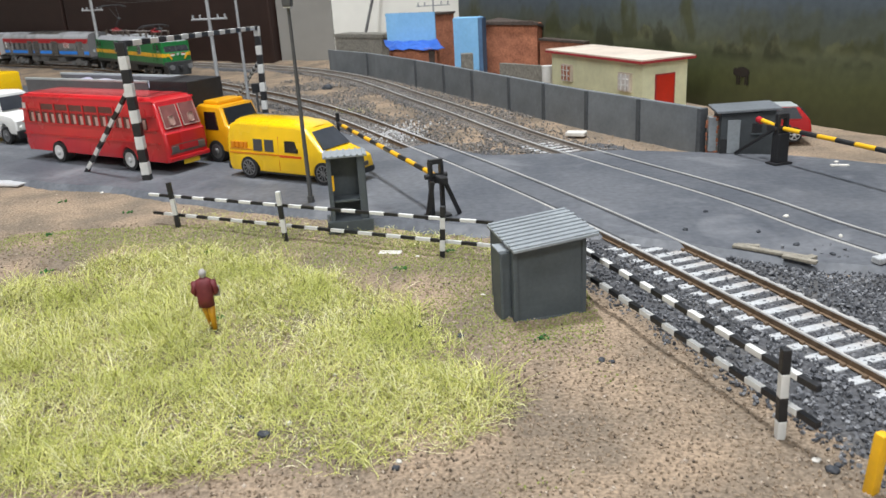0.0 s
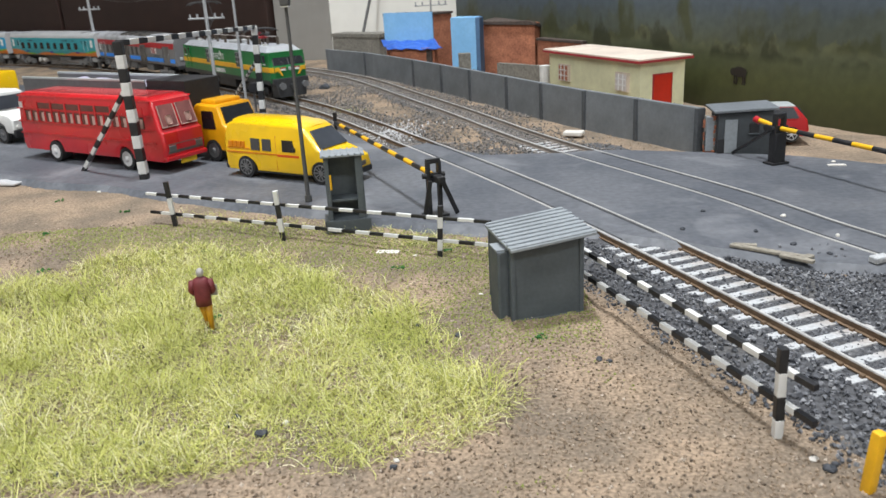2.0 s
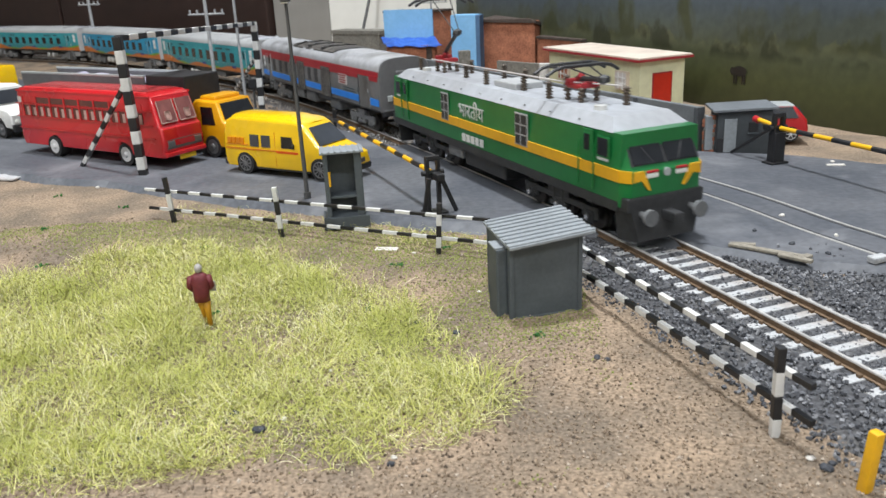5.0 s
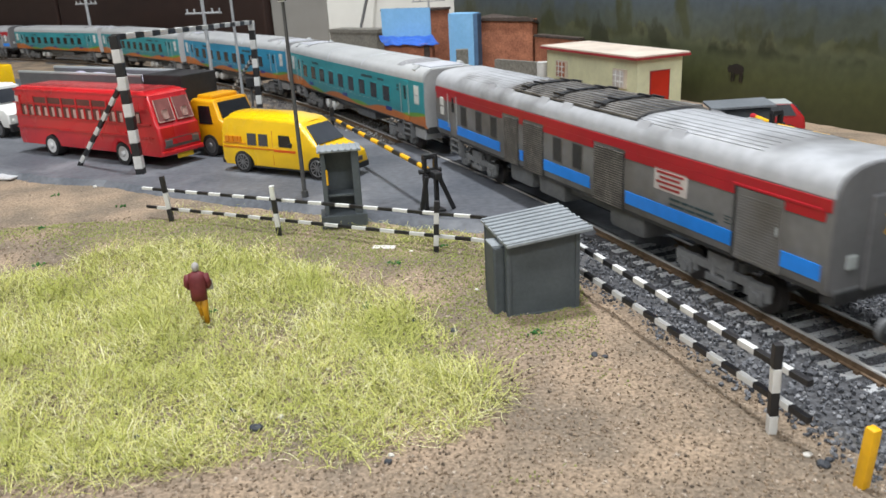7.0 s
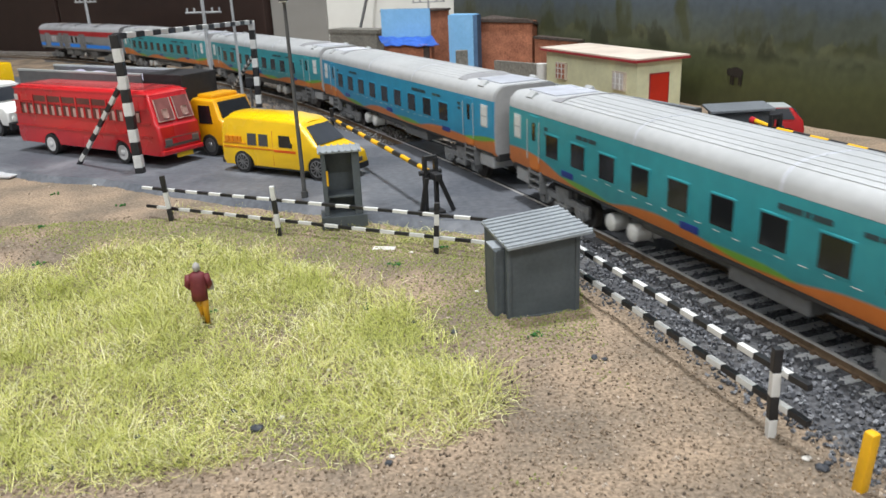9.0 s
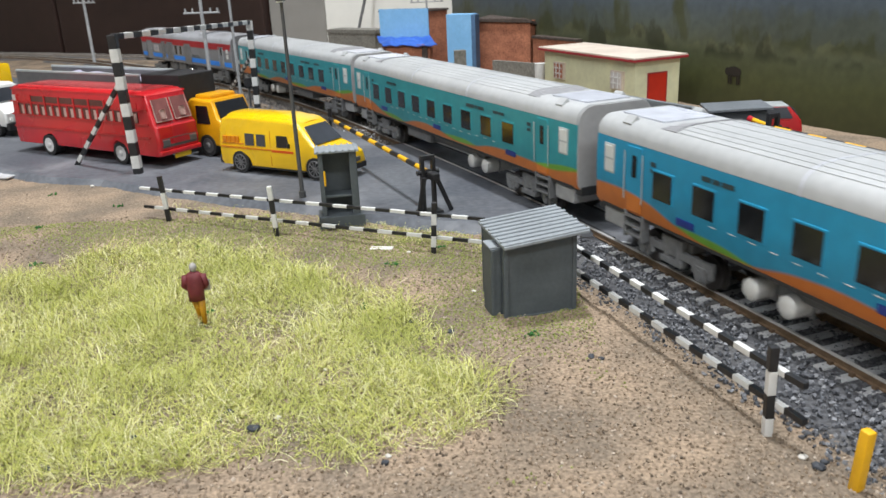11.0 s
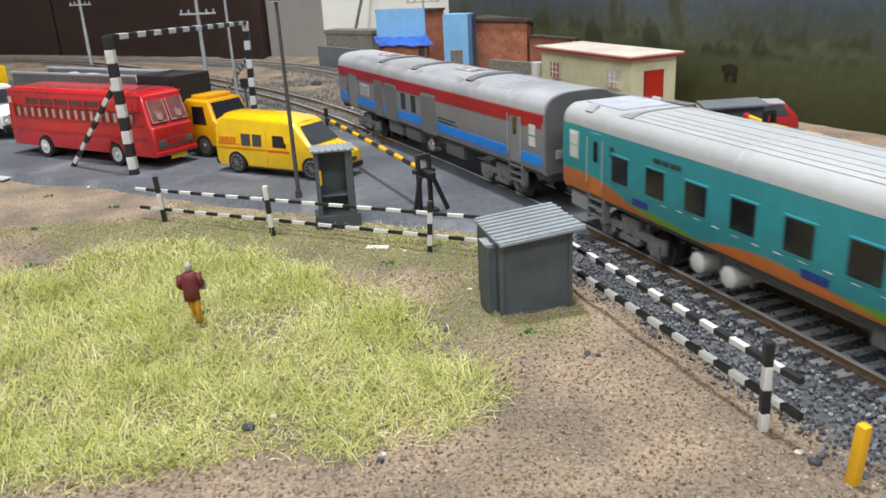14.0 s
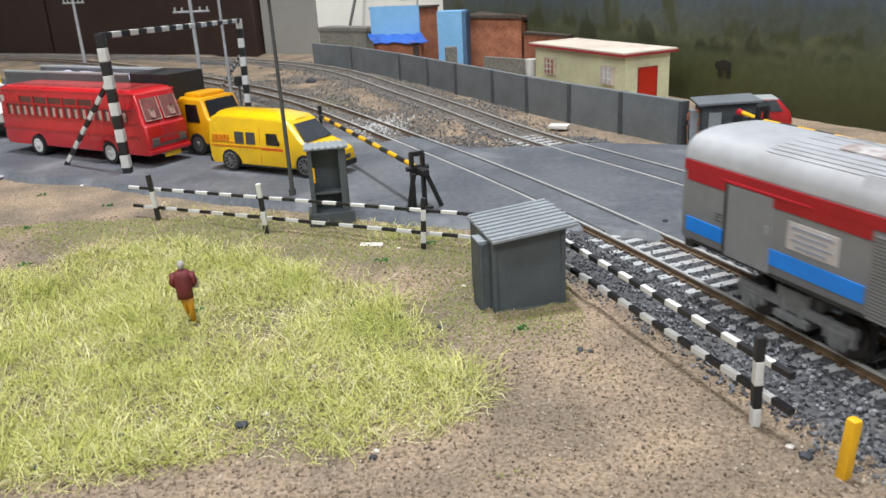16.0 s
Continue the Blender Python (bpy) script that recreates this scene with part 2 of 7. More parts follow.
def smooth_line(points, step):
    """A smooth line through the points, at even steps, with its headings."""
    p = np.array(points)
    fine = []
    for i in range(len(p) - 1):
        a, b, c, d = p[max(i - 1, 0)], p[i], p[i + 1], p[min(i + 2, len(p) - 1)]
        for t in np.linspace(0, 1, 24, endpoint=False):
            fine.append(0.5 * (2 * b + (c - a) * t + (2 * a - 5 * b + 4 * c - d) * t * t + (3 * b - a - 3 * c + d) * t ** 3))
    fine = np.array(fine + [p[-1]])
    for _ in range(60):
        fine[1:-1] = (fine[:-2] + fine[1:-1] * 2 + fine[2:]) / 4
    s = np.r_[0, np.cumsum(np.hypot(*np.diff(fine, axis=0).T))]
    at = np.arange(0, s[-1], step)
    q = np.stack([np.interp(at, s, fine[:, 0]), np.interp(at, s, fine[:, 1])], -1)
    d = np.gradient(q, axis=0)
    return q, d / np.hypot(*d.T)[:, None]


def main_line(step):
    at = np.arange(-0.9, 3.2, step)
    q = np.array([on_line(s) for s in at])
    d = np.gradient(q, axis=0)
    return q, d / np.hypot(*d.T)[:, None]


RAIL = [(-0.00085, -0.0023), (0.00085, -0.0023), (0.00085, -0.0020), (0.0003, -0.0017), (0.0003, -0.0007), (0.0005, -0.0005), (0.0005, -0.0002), (-0.0005, -0.0002), (-0.0005, -0.0005), (-0.0003, -0.0007), (-0.0003, -0.0017), (-0.00085, -0.0020)]
RAIL_HEAD = [(-0.00050, -0.0002), (0.00050, -0.0002), (0.00045, 0.0002), (-0.00045, 0.0002)]
GROOVE = [(-0.0007, -0.001), (0.0007, -0.001), (0.0007, 0.00012), (-0.0007, 0.00012)]


def swept(q, d, off, outline, lift):
    n = np.stack([d[:, 1], -d[:, 0]], -1)
    return bm_loft([[(p[0] + m[0] * (off + a), p[1] + m[1] * (off + a), b + lift) for a, b in outline] for p, m in zip(q, n)])


def on_road(x, y):
    inside = False
    for (ax, ay), (bx, by) in zip(ROAD, ROAD[1:] + ROAD[:1]):
        if (ay > y) != (by > y) and x < (bx - ax) * (y - ay) / (by - ay) + ax:
            inside = not inside
    return inside


def track(label, line, steel, lift=0.0001):
    q, d = line(0.012)
    t = thing("railway_track", label, "track", kind="structure")
    for off in (-0.00875, 0.00875):
        part("rail", swept(q, d, off, RAIL, lift), steel, t)
        part("rail_head", swept(q, d, off, RAIL_HEAD, lift), M_STEEL, t, "shiny worn rail head")
    # flat strips on the asphalt, the grooves' shade put into their colour
    held = [i for i, p in enumerate(q) if on_road(*p)]
    for off in (-0.0074, 0.0074):
        part("flangeway", swept(q[held], d[held], off, GROOVE, 0.0), M_GROOVESHADE, t, "flat dark strip painted as the shaded wheel groove")
    first = dull = clip = None
    q, d = line(0.0068)
    for p, h in zip(q, d):
        if p[1] < 0.02 or p[0] < -1.25 or on_road(*p):
            continue
        m = pose(p[0] + random.uniform(-.0003, .0003), p[1], lift - 0.0036 + random.uniform(-.0001, .0001), 0, 0, math.degrees(math.atan2(h[1], h[0])) + random.uniform(-1.2, 1.2))
        if p[1] > 0.46:
            m = m @ pose(0, 0, -0.0004)
            if dull is None:
                dull = part("sleeper", bm_box(0.0030, 0.0280, 0.0026, bevel=0.0003), M_DUSTCONC, t, "dusty half-buried sleeper")
                dull.matrix_basis = m
            else:
                again(dull, m)
        elif first is None:
            first = part("sleeper", bm_box(0.0031, 0.0290, 0.0026, bevel=0.0003), M_CONC, t)
            first.matrix_basis = m
        else:
            again(first, m)
        if p[1] < 0.34:
            for off in (-0.0100, -0.0075, 0.0075, 0.0100):
                c = pose(p[0] + h[1] * off, p[1] - h[0] * off, lift - 0.0020, 0, 0, math.degrees(math.atan2(h[1], h[0])))
                if clip is None:
                    clip = part("rail_clip", bm_box(0.0013, 0.0012, 0.0010, bevel=0.0002), M_RUST, t)
                    clip.matrix_basis = c
                else:
                    again(clip, c)
    q, d = line(0.012)
    shape = [(-0.042, -0.0075), (-0.034, -0.0031), (-0.022, -0.0026), (0.022, -0.0026), (0.034, -0.0031), (0.042, -0.0075)]
    near = int(np.argmax(q[:, 1] > 0.44)) + 1
    part("ballast_bed", swept(q[:near], d[:near], 0, shape, 0.0), M_BED, t)
    slim = [(a * 0.52, b) for a, b in shape]
    part("ballast_bed", swept(q[near - 1:], d[near - 1:], 0, slim, -0.0001), M_BED, t)
    return t


track_main = track("main railway track with brown rails on grey concrete sleepers", main_line, M_RUST)
track_back = track("second railway track with dusty rails on grey sleepers", lambda step: smooth_line(TRACK2, step), M_DUSTRAIL)

# ---- the compound wall of panels ----
WALL = [(-0.1172, 0.9306), (-0.0668, 0.8570), (-0.0143, 0.7524), (0.0109, 0.695), (0.0327, 0.6455), (0.0569, 0.5893), (0.0761, 0.5435), (0.0968, 0.4985), (0.1187, 0.4558), (0.1401, 0.413)]


def compound_wall():
    w = thing("compound_wall", "dark grey concrete panel wall along the track", "wall", kind="structure")
    for (ax, ay), (bx, by) in zip(WALL, WALL[1:]):
        ang = math.atan2(by - ay, bx - ax)
        ln = math.hypot(bx - ax, by - ay)
        p = part("panel", bm_box(ln - 0.0012, 0.0028, 0.0262, 0, 0, 0, 0.0005), M_WALL, w)
        p.matrix_basis = pose((ax + bx) / 2, (ay + by) / 2, 0.0085, random.uniform(-1, 1), 0, math.degrees(ang))
        q = part("post", bm_box(0.0026, 0.0054, 0.0258, 0, 0, 0, 0.0003), M_WALLPOST, w)
        q.matrix_basis = pose(bx, by, 0.0085, 0, 0, math.degrees(ang))
    return w


compound_wall()

# ---- the room ----
def room():
    for name, size, at, m, label in (
            ("wall_north", (5.4, 0.05, 2.7), (-0.3, 2.65, 0.3), M_ROOM, "plain off-white room wall"),
            ("wall_south", (5.4, 0.05, 2.7), (-0.3, -1.9, 0.3), M_ROOM, "plain off-white room wall"),
            ("wall_west", (0.05, 4.6, 2.7), (-3.0, 0.375, 0.3), M_ROOM, "plain off-white room wall"),
            ("wall_east", (0.05, 4.6, 2.7), (2.4, 0.375, 0.3), M_ROOM, "plain off-white room wall"),
            ("floor", (5.4, 4.6, 0.05), (-0.3, 0.375, -0.95), M_ROOM, "plain room floor"),
            ("ceiling", (5.4, 4.6, 0.05), (-0.3, 0.375, 1.65), M_ROOM, "plain white ceiling")):
        tagged(part(name, bm_box(*size, *at), m), label, kind="structure")
    b = thing("layout_table", "wooden baseboard table under the model landscape", "table", kind="structure")
    part("tabletop", bm_prism([(-2.6, -1.5), (1.08, -1.5), (0.06, 0.93), (-0.205, 1.09), (-1.30, 1.72), (-2.6, 1.72)], -0.045, -0.012), M_BOARD, b)
    for x in (-2.4, 0.75):
        for y in (-1.3, 0.95) if x < 0 else (-1.3, -0.85):
            part("leg", bm_box(0.06, 0.06, 0.88, x, y, -0.485, 0.004), M_BOARD, b)


room()
# ---- the train ----
M_ROOF = mat("coach_roof", (0.43, 0.44, 0.445), 0.55, grain=0.05, size=0.003, second=(0.38, 0.39, 0.395), big=0.04)
M_ROOFDARK = mat("coach_roof_panel", (0.27, 0.27, 0.28), 0.6, grain=0.08, size=0.003)
M_SEAM = mat("roof_dark_band", (0.13, 0.13, 0.137), 0.45, grain=0.1, size=0.003, second=(0.20, 0.20, 0.21), big=0.008)
M_HATCH = mat("roof_hatch", (0.55, 0.57, 0.63), 0.3, grain=0.12, size=0.006)
M_SILVER = mat("silver_roof", (0.45, 0.46, 0.485), 0.40, metal=0.15, grain=0.06, size=0.004, second=(0.34, 0.34, 0.355), big=0.03)
M_SOOT = mat("sooty_roof", (0.045, 0.045, 0.047), 0.6, grain=0.25, size=0.003, second=(0.17, 0.165, 0.16), big=0.011)
M_PALEBOX = mat("pale_grey_box", (0.34, 0.345, 0.35), 0.5, grain=0.1, size=0.003)
M_END = mat("coach_end", (0.42, 0.42, 0.425), 0.6, grain=0.06, size=0.003)
M_ENDDARK = mat("coach_end_dark", (0.150, 0.150, 0.155), 0.6, grain=0.08, size=0.003)
M_GREYCOACH = mat("power_car_grey", (0.245, 0.252, 0.265), 0.42, grain=0.06, size=0.003, second=(0.225, 0.228, 0.236), big=0.03)
M_DULLCOACH = mat("power_car_dull_grey", (0.190, 0.189, 0.190), 0.5, grain=0.08, size=0.003, second=(0.130, 0.121, 0.110), big=0.022)
M_GRIMY = mat("grimy_slats", (0.115, 0.105, 0.095), 0.7, grain=0.3, size=0.002, second=(0.20, 0.185, 0.165), big=0.006)
M_SILVERDIRTY = mat("dirty_silver_roof", (0.42, 0.43, 0.45), 0.45, metal=0.1, grain=0.1, size=0.004, second=(0.16, 0.158, 0.155), big=0.03, cover=0.56)
M_WINE = mat("sign_red", (0.36, 0.05, 0.05), 0.5, grain=0.05, size=0.003)
M_PALEBLUE = mat("sign_pale_blue", (0.36, 0.37, 0.44), 0.5, grain=0.05, size=0.003)
M_RUSTY = mat("dusty_hatch", (0.27, 0.22, 0.20), 0.8, grain=0.25, size=0.002, second=(0.42, 0.40, 0.40), big=0.008)
M_AXLE = mat("bright_axle_end", (0.85, 0.85, 0.86), 0.15, metal=0.9, grain=0.05, size=0.002)
M_DUSTY = mat("dusty_grille", (0.15, 0.14, 0.13), 0.75, grain=0.2, size=0.002)
M_RED = mat("red_stripe", (0.42, 0.012, 0.022), 0.4, grain=0.05, size=0.003)
M_BLUE = mat("blue_stripe", (0.015, 0.255, 0.88), 0.4, grain=0.05, size=0.003)
M_NAVY = mat("navy_plate", (0.015, 0.035, 0.22), 0.35, grain=0.05, size=0.003)
M_GLASS = mat("dark_window", (0.012, 0.013, 0.015), 0.16, grain=0.3, size=0.006, coat=0.15)
M_FROST = mat("frosted_window", (0.68, 0.70, 0.68), 0.4, grain=0.04, size=0.003)
M_FRAME = mat("window_frame", (0.42, 0.45, 0.45), 0.4, grain=0.05, size=0.002)
M_UNDER = mat("underframe_grey", (0.14, 0.145, 0.15), 0.6, grain=0.15, size=0.002)
M_BOGIE = mat("bogie_black", (0.035, 0.036, 0.038), 0.5, grain=0.2, size=0.002)
M_BOGIEGREY = mat("bogie_grey", (0.20, 0.205, 0.21), 0.55, grain=0.15, size=0.002)
M_TANK = mat("tank_white", (0.62, 0.62, 0.60), 0.3, grain=0.05, size=0.003)
M_WHEEL = mat("wheel_steel", (0.12, 0.11, 0.105), 0.4, metal=0.7, grain=0.1, size=0.002)
M_SIGN = mat("sign_white", (0.62, 0.58, 0.56), 0.5, grain=0.05, size=0.003)
M_LETTER = mat("dark_lettering", (0.03, 0.06, 0.07), 0.5, grain=0.05, size=0.003)
M_GREEN = mat("loco_green", (0.011, 0.170, 0.042), 0.34, grain=0.06, size=0.004, coat=0.2)
M_LOCOROOF = mat("loco_roof", (0.40, 0.42, 0.45), 0.45, grain=0.08, size=0.004, second=(0.33, 0.34, 0.36), big=0.03)
M_LINE = mat("loco_yellow", (0.80, 0.42, 0.015), 0.4, grain=0.05, size=0.003)
M_PANTO = mat("pantograph_red", (0.32, 0.022, 0.028), 0.5, grain=0.1, size=0.002)
M_INSUL = mat("insulator_brown", (0.10, 0.078, 0.06), 0.4, grain=0.15, size=0.002)
M_LENS = mat("lamp_lens", (0.8, 0.8, 0.75), 0.15, grain=0.02, size=0.002)


def livery(name, main):
    """Side paint: a waving orange skirt with a green crest below a plain colour."""
    m = mat(name, main, 0.42, grain=0.06, size=0.004, second=[c * 0.9 for c in main], big=0.03)
    n, l = m.node_tree.nodes, m.node_tree.links
    base = next(x for x in n if x.type == "MIX")
    hsv = next(x for x in n if x.type == "HUE_SAT")
    tc = next(x for x in n if x.type == "TEX_COORD")
    xyz = n.new("ShaderNodeSeparateXYZ")
    l.new(tc.outputs["Object"], xyz.inputs[0])

    def math_node(op, a, b):
        k = n.new("ShaderNodeMath")
        k.operation = op
        for i, v in enumerate((a, b)):
            if isinstance(v, float):
                k.inputs[i].default_value = v
            else:
                l.new(v, k.inputs[i])
        return k.outputs[0]

    wob = n.new("ShaderNodeTexNoise")
    wob.inputs["Scale"].default_value, wob.inputs["Detail"].default_value = 26.0, 1.0
    l.new(tc.outputs["Object"], wob.inputs["Vector"])
    wave = math_node("COSINE", math_node("MULTIPLY", math_node("ADD", xyz.outputs["X"], 0.015), 73.9), 0.0)
    hill = math_node("ADD", math_node("MULTIPLY", wave, 0.0021), math_node("MULTIPLY", wob.outputs["Fac"], 0.004))
    top = math_node("ADD", hill, 0.0168)
    far = math_node("MULTIPLY", math_node("MAXIMUM", math_node("SUBTRACT", math_node("ABSOLUTE", xyz.outputs["X"], 0.0), 0.078), 0.0), 0.10)
    top = math_node("ADD", top, far)
    orange_edge = math_node("SUBTRACT", top, xyz.outputs["Z"])
    crest = math_node("COSINE", math_node("MULTIPLY", math_node("SUBTRACT", xyz.outputs["X"], 0.025), 73.9), 0.0)
    green_edge = math_node("ADD", orange_edge, math_node("SUBTRACT", math_node("MULTIPLY", crest, 0.0034), 0.0010))

    def step(v, soft):
        k = n.new("ShaderNodeMapRange")
        k.inputs[1].default_value, k.inputs[2].default_value = -soft, soft
        l.new(v, k.inputs[0])
        return k.outputs[0]

    def over(under, colour, fac):
        k = n.new("ShaderNodeMix")
        k.data_type = "RGBA"
        l.new(under, k.inputs[6])
        k.inputs[7].default_value = (*colour, 1)
        l.new(fac, k.inputs[0])
        return k.outputs[2]

    c = over(base.outputs[2], (0.15, 0.36, 0.035), step(green_edge, 0.0004))
    c = over(c, (0.56, 0.165, 0.026), step(orange_edge, 0.0005))
    l.new(c, hsv.inputs["Color"])
    return m


M_TEAL = livery("teal_livery", (0.030, 0.290, 0.335))
M_SKY = livery("blue_livery", (0.018, 0.275, 0.47))

LONG, HALF, FLOOR, GUTTER, CROWN = 0.2456, 0.0169, 0.0154, 0.0396, 0.0474


def side_outline():
    """The coach's section up to the gutters."""
    return [(-HALF + 0.0012, FLOOR), (-HALF, FLOOR + 0.002), (-HALF - 0.0003, 0.028), (-HALF, GUTTER), (HALF, GUTTER), (HALF + 0.0003, 0.028), (HALF, FLOOR + 0.002), (HALF - 0.0012, FLOOR)]


def roof_outline(grow=0.0):
    out = []
    for k in range(17):
        a = math.pi * k / 16
        y = (HALF + grow) * math.copysign(abs(math.cos(a)) ** 0.62, math.cos(a))
        out.append((y, GUTTER + 0.0001 + (CROWN - GUTTER + grow) * math.sin(a) ** 0.8))
    return out


def along(outline, x0, x1):
    return bm_loft([[(x, y, z) for y, z in outline] for x in (x0, x1)])


def wheelset(parent, x, r=0.0054, z=0.0):
    bm = bm_rod((x, -0.0092, r + z), (x, 0.0092, r + z), 0.0009, 8)
    for y in (-0.0084, 0.0084):
        bm = bm_rod((x, y - 0.0012, r + z), (x, y + 0.0012, r + z), r, 20, bm)
        bm = bm_rod((x, y * 0.88 - 0.0003, r + z), (x, y * 0.88 + 0.0003, r + z), r + 0.0006, 20, bm)
    return part("wheelset", bm, M_WHEEL, parent, smooth=True)


def bogie(t, x, base=0.029, material=None, axles=2):
    b = part("bogie", bm_box(base * 0.5, 0.022, 0.003, x, 0, 0.0105, 0.0004), material or M_BOGIEGREY, t)
    xs = (-base / 2, base / 2) if axles == 2 else (-base / 2, 0, base / 2)
    for dx in xs:
        wheelset(b, x + dx)
    for y in (-0.0125, 0.0125):
        bm = bm_box(base + 0.010, 0.0018, 0.0026, x, y, 0.0082, 0.0004)
        for dx in xs:
            bm = bm_box(0.0052, 0.0026, 0.0046, x + dx, y, 0.0056, 0.0005, bm=bm)
            bm = bm_rod((x + dx, y - 0.0019, 0.0054), (x + dx, y + 0.0019, 0.0054), 0.0018, 12, bm)
            for k in (-0.0038, 0.0038):
                bm = bm_rod((x + dx + k, y, 0.005), (x + dx + k, y, 0.0098), 0.0011, 8, bm)
        bm = bm_box(0.011, 0.003, 0.0022, x, y, 0.0052, 0.0004, bm=bm)
        for k in (-0.003, 0.003):
            bm = bm_rod((x + k, y, 0.0052), (x + k, y, 0.0115), 0.0014, 10, bm)
        bm = bm_box(base * 0.36, 0.0022, 0.0045, x, y, 0.0108, 0.0005, bm=bm)
        part("side_frame", bm, material or M_BOGIEGREY, b)
    return b


def low_roof():
    """The roof's section at the coach ends, flatter on top."""
    return [(y, min(z, GUTTER + 0.0062 + (z - GUTTER) * 0.06)) for y, z in roof_outline()]


def coach_shell(t, paint, roof, end, lowered=False, flat=False):
    part("body", along(side_outline(), -LONG / 2, LONG / 2), paint, t, smooth=True)
    if lowered:
        part("roof", along(roof_outline(), -0.0860, 0.0860), roof, t, smooth=True)
        for sgn in (-1, 1):
            part("end_roof", along(low_roof(), *sorted((sgn * 0.0860, sgn * (LONG / 2 - 0.0002)))), roof, t, smooth=True)
    else:
        part("roof", along(roof_outline(), -LONG / 2 + 0.0002, LONG / 2 - 0.0002), roof, t, smooth=True)
    for sgn in (-1, 1):
        sec = [(y * 0.97, z) for y, z in side_outline()[:4]] + [(-y * 0.97, z - 0.0003) for y, z in (low_roof() if lowered else roof_outline())[1:-1]] + [(y * 0.97, z) for y, z in side_outline()[4:]]
        x = sgn * LONG / 2
        part("end_wall", along(sec, x - 0.0006, x + 0.0006), end, t, "plain grey end wall")
        part("gangway", bm_box(0.0022 if flat else 0.0050, 0.0125, 0.0240, x + sgn * 0.0006, 0, 0.0275, 0.0006), end if flat else M_ENDDARK, t, "shut gangway panel" if flat else "dark folded gangway")
        part("buffer_beam", bm_box(0.004, 0.030, 0.0035, x - sgn * 0.001, 0, 0.0145, 0.0005), M_BOGIE, t)


def window(t, x, sgn, z, w, h, glass=None, name="window", rim=None):
    y = sgn * (HALF + 0.0002)
    f = part(name, bm_box(w + 0.0012, 0.0005, h + 0.0012, x, y, z, 0.00022), rim or M_FRAME, t)
    part("pane", bm_box(w, 0.0004, h, x, y + sgn * 0.0002, z, 0.00018), glass or M_GLASS, f)
    return f


def bars(t, x, z, sgn, widths, h, m, name="lettering", gap=0.0008):
    y = sgn * (HALF + 0.0003)
    bm = None
    for w in widths:
        bm = bm_box(w, 0.00016, h, x + w / 2, y, z, bm=bm)
        x += w + gap
    return part(name, bm, m, t)


def door(t, x, sgn, paint, width=0.0078):
    y = sgn * (HALF + 0.0001)
    d = part("door", bm_box(width, 0.0005, 0.0215, x, y, 0.0281, 0.0003), paint, t)
    part("pane", bm_box(0.0026, 0.0004, 0.0072, x, y + sgn * 0.0002, 0.0325, 0.0004), M_GLASS, d)
    for k in (-1, 1):
        part("handrail", bm_rod((x + k * (width / 2 + 0.0012), y + sgn * 0.0007, 0.021), (x + k * (width / 2 + 0.0012), y + sgn * 0.0007, 0.037), 0.00022, 6), M_FRAME, d)
    bm = None
    for i in range(3):
        bm = bm_box(width + 0.002, 0.003, 0.0007, x, sgn * (HALF - 0.0012), 0.0155 - i * 0.003, bm=bm)
    for k in (-1, 1):
        bm = bm_box(0.0007, 0.003, 0.009, x + k * (width / 2 + 0.001), sgn * (HALF - 0.0012), 0.0125, bm=bm)
    part("step", bm, M_BOGIEGREY, t, "grey ladder of door steps")


def roof_ribs(t, x0, x1, material, count=9):
    out = roof_outline(0.0001)
    bm = None
    for k in np.linspace(4.2, 11.8, count):
        i, f = int(k), k - int(k)
        y = out[i][0] * (1 - f) + out[i + 1][0] * f
        z = out[i][1] * (1 - f) + out[i + 1][1] * f
        bm = bm_box(x1 - x0, 0.00026, 0.00010, (x0 + x1) / 2, y, z, bm=bm)
    part("roof_ribs", bm, material, t)


def underside(t, tanks=()):
    bm = bm_box(0.075, 0.024, 0.0055, 0.004, 0, 0.0137, 0.0008)
    part("equipment_box", bm, M_UNDER, t)
    part("sole_bar", bm_box(LONG - 0.006, 0.0325, 0.0012, 0, 0, 0.0159), M_BOGIE, t)
    for x in tanks:
            bm = bm_rod((x, -0.0145, 0.0092), (x, 0.0145, 0.0092), 0.0032, 18)
            for y in (-0.0145, 0.0145):
                bm = bm_ball(0.0032, x, y, 0.0092, 1, 0.35, 1, bm)
            part("air_tank", bm, M_TANK, t, "round white air tank", smooth=True)
            for y in (-0.0085, 0.0085):
                part("tank_strap", bm_box(0.0070, 0.0008, 0.0070, x, y, 0.0094, 0.0006), M_BOGIEGREY, t)


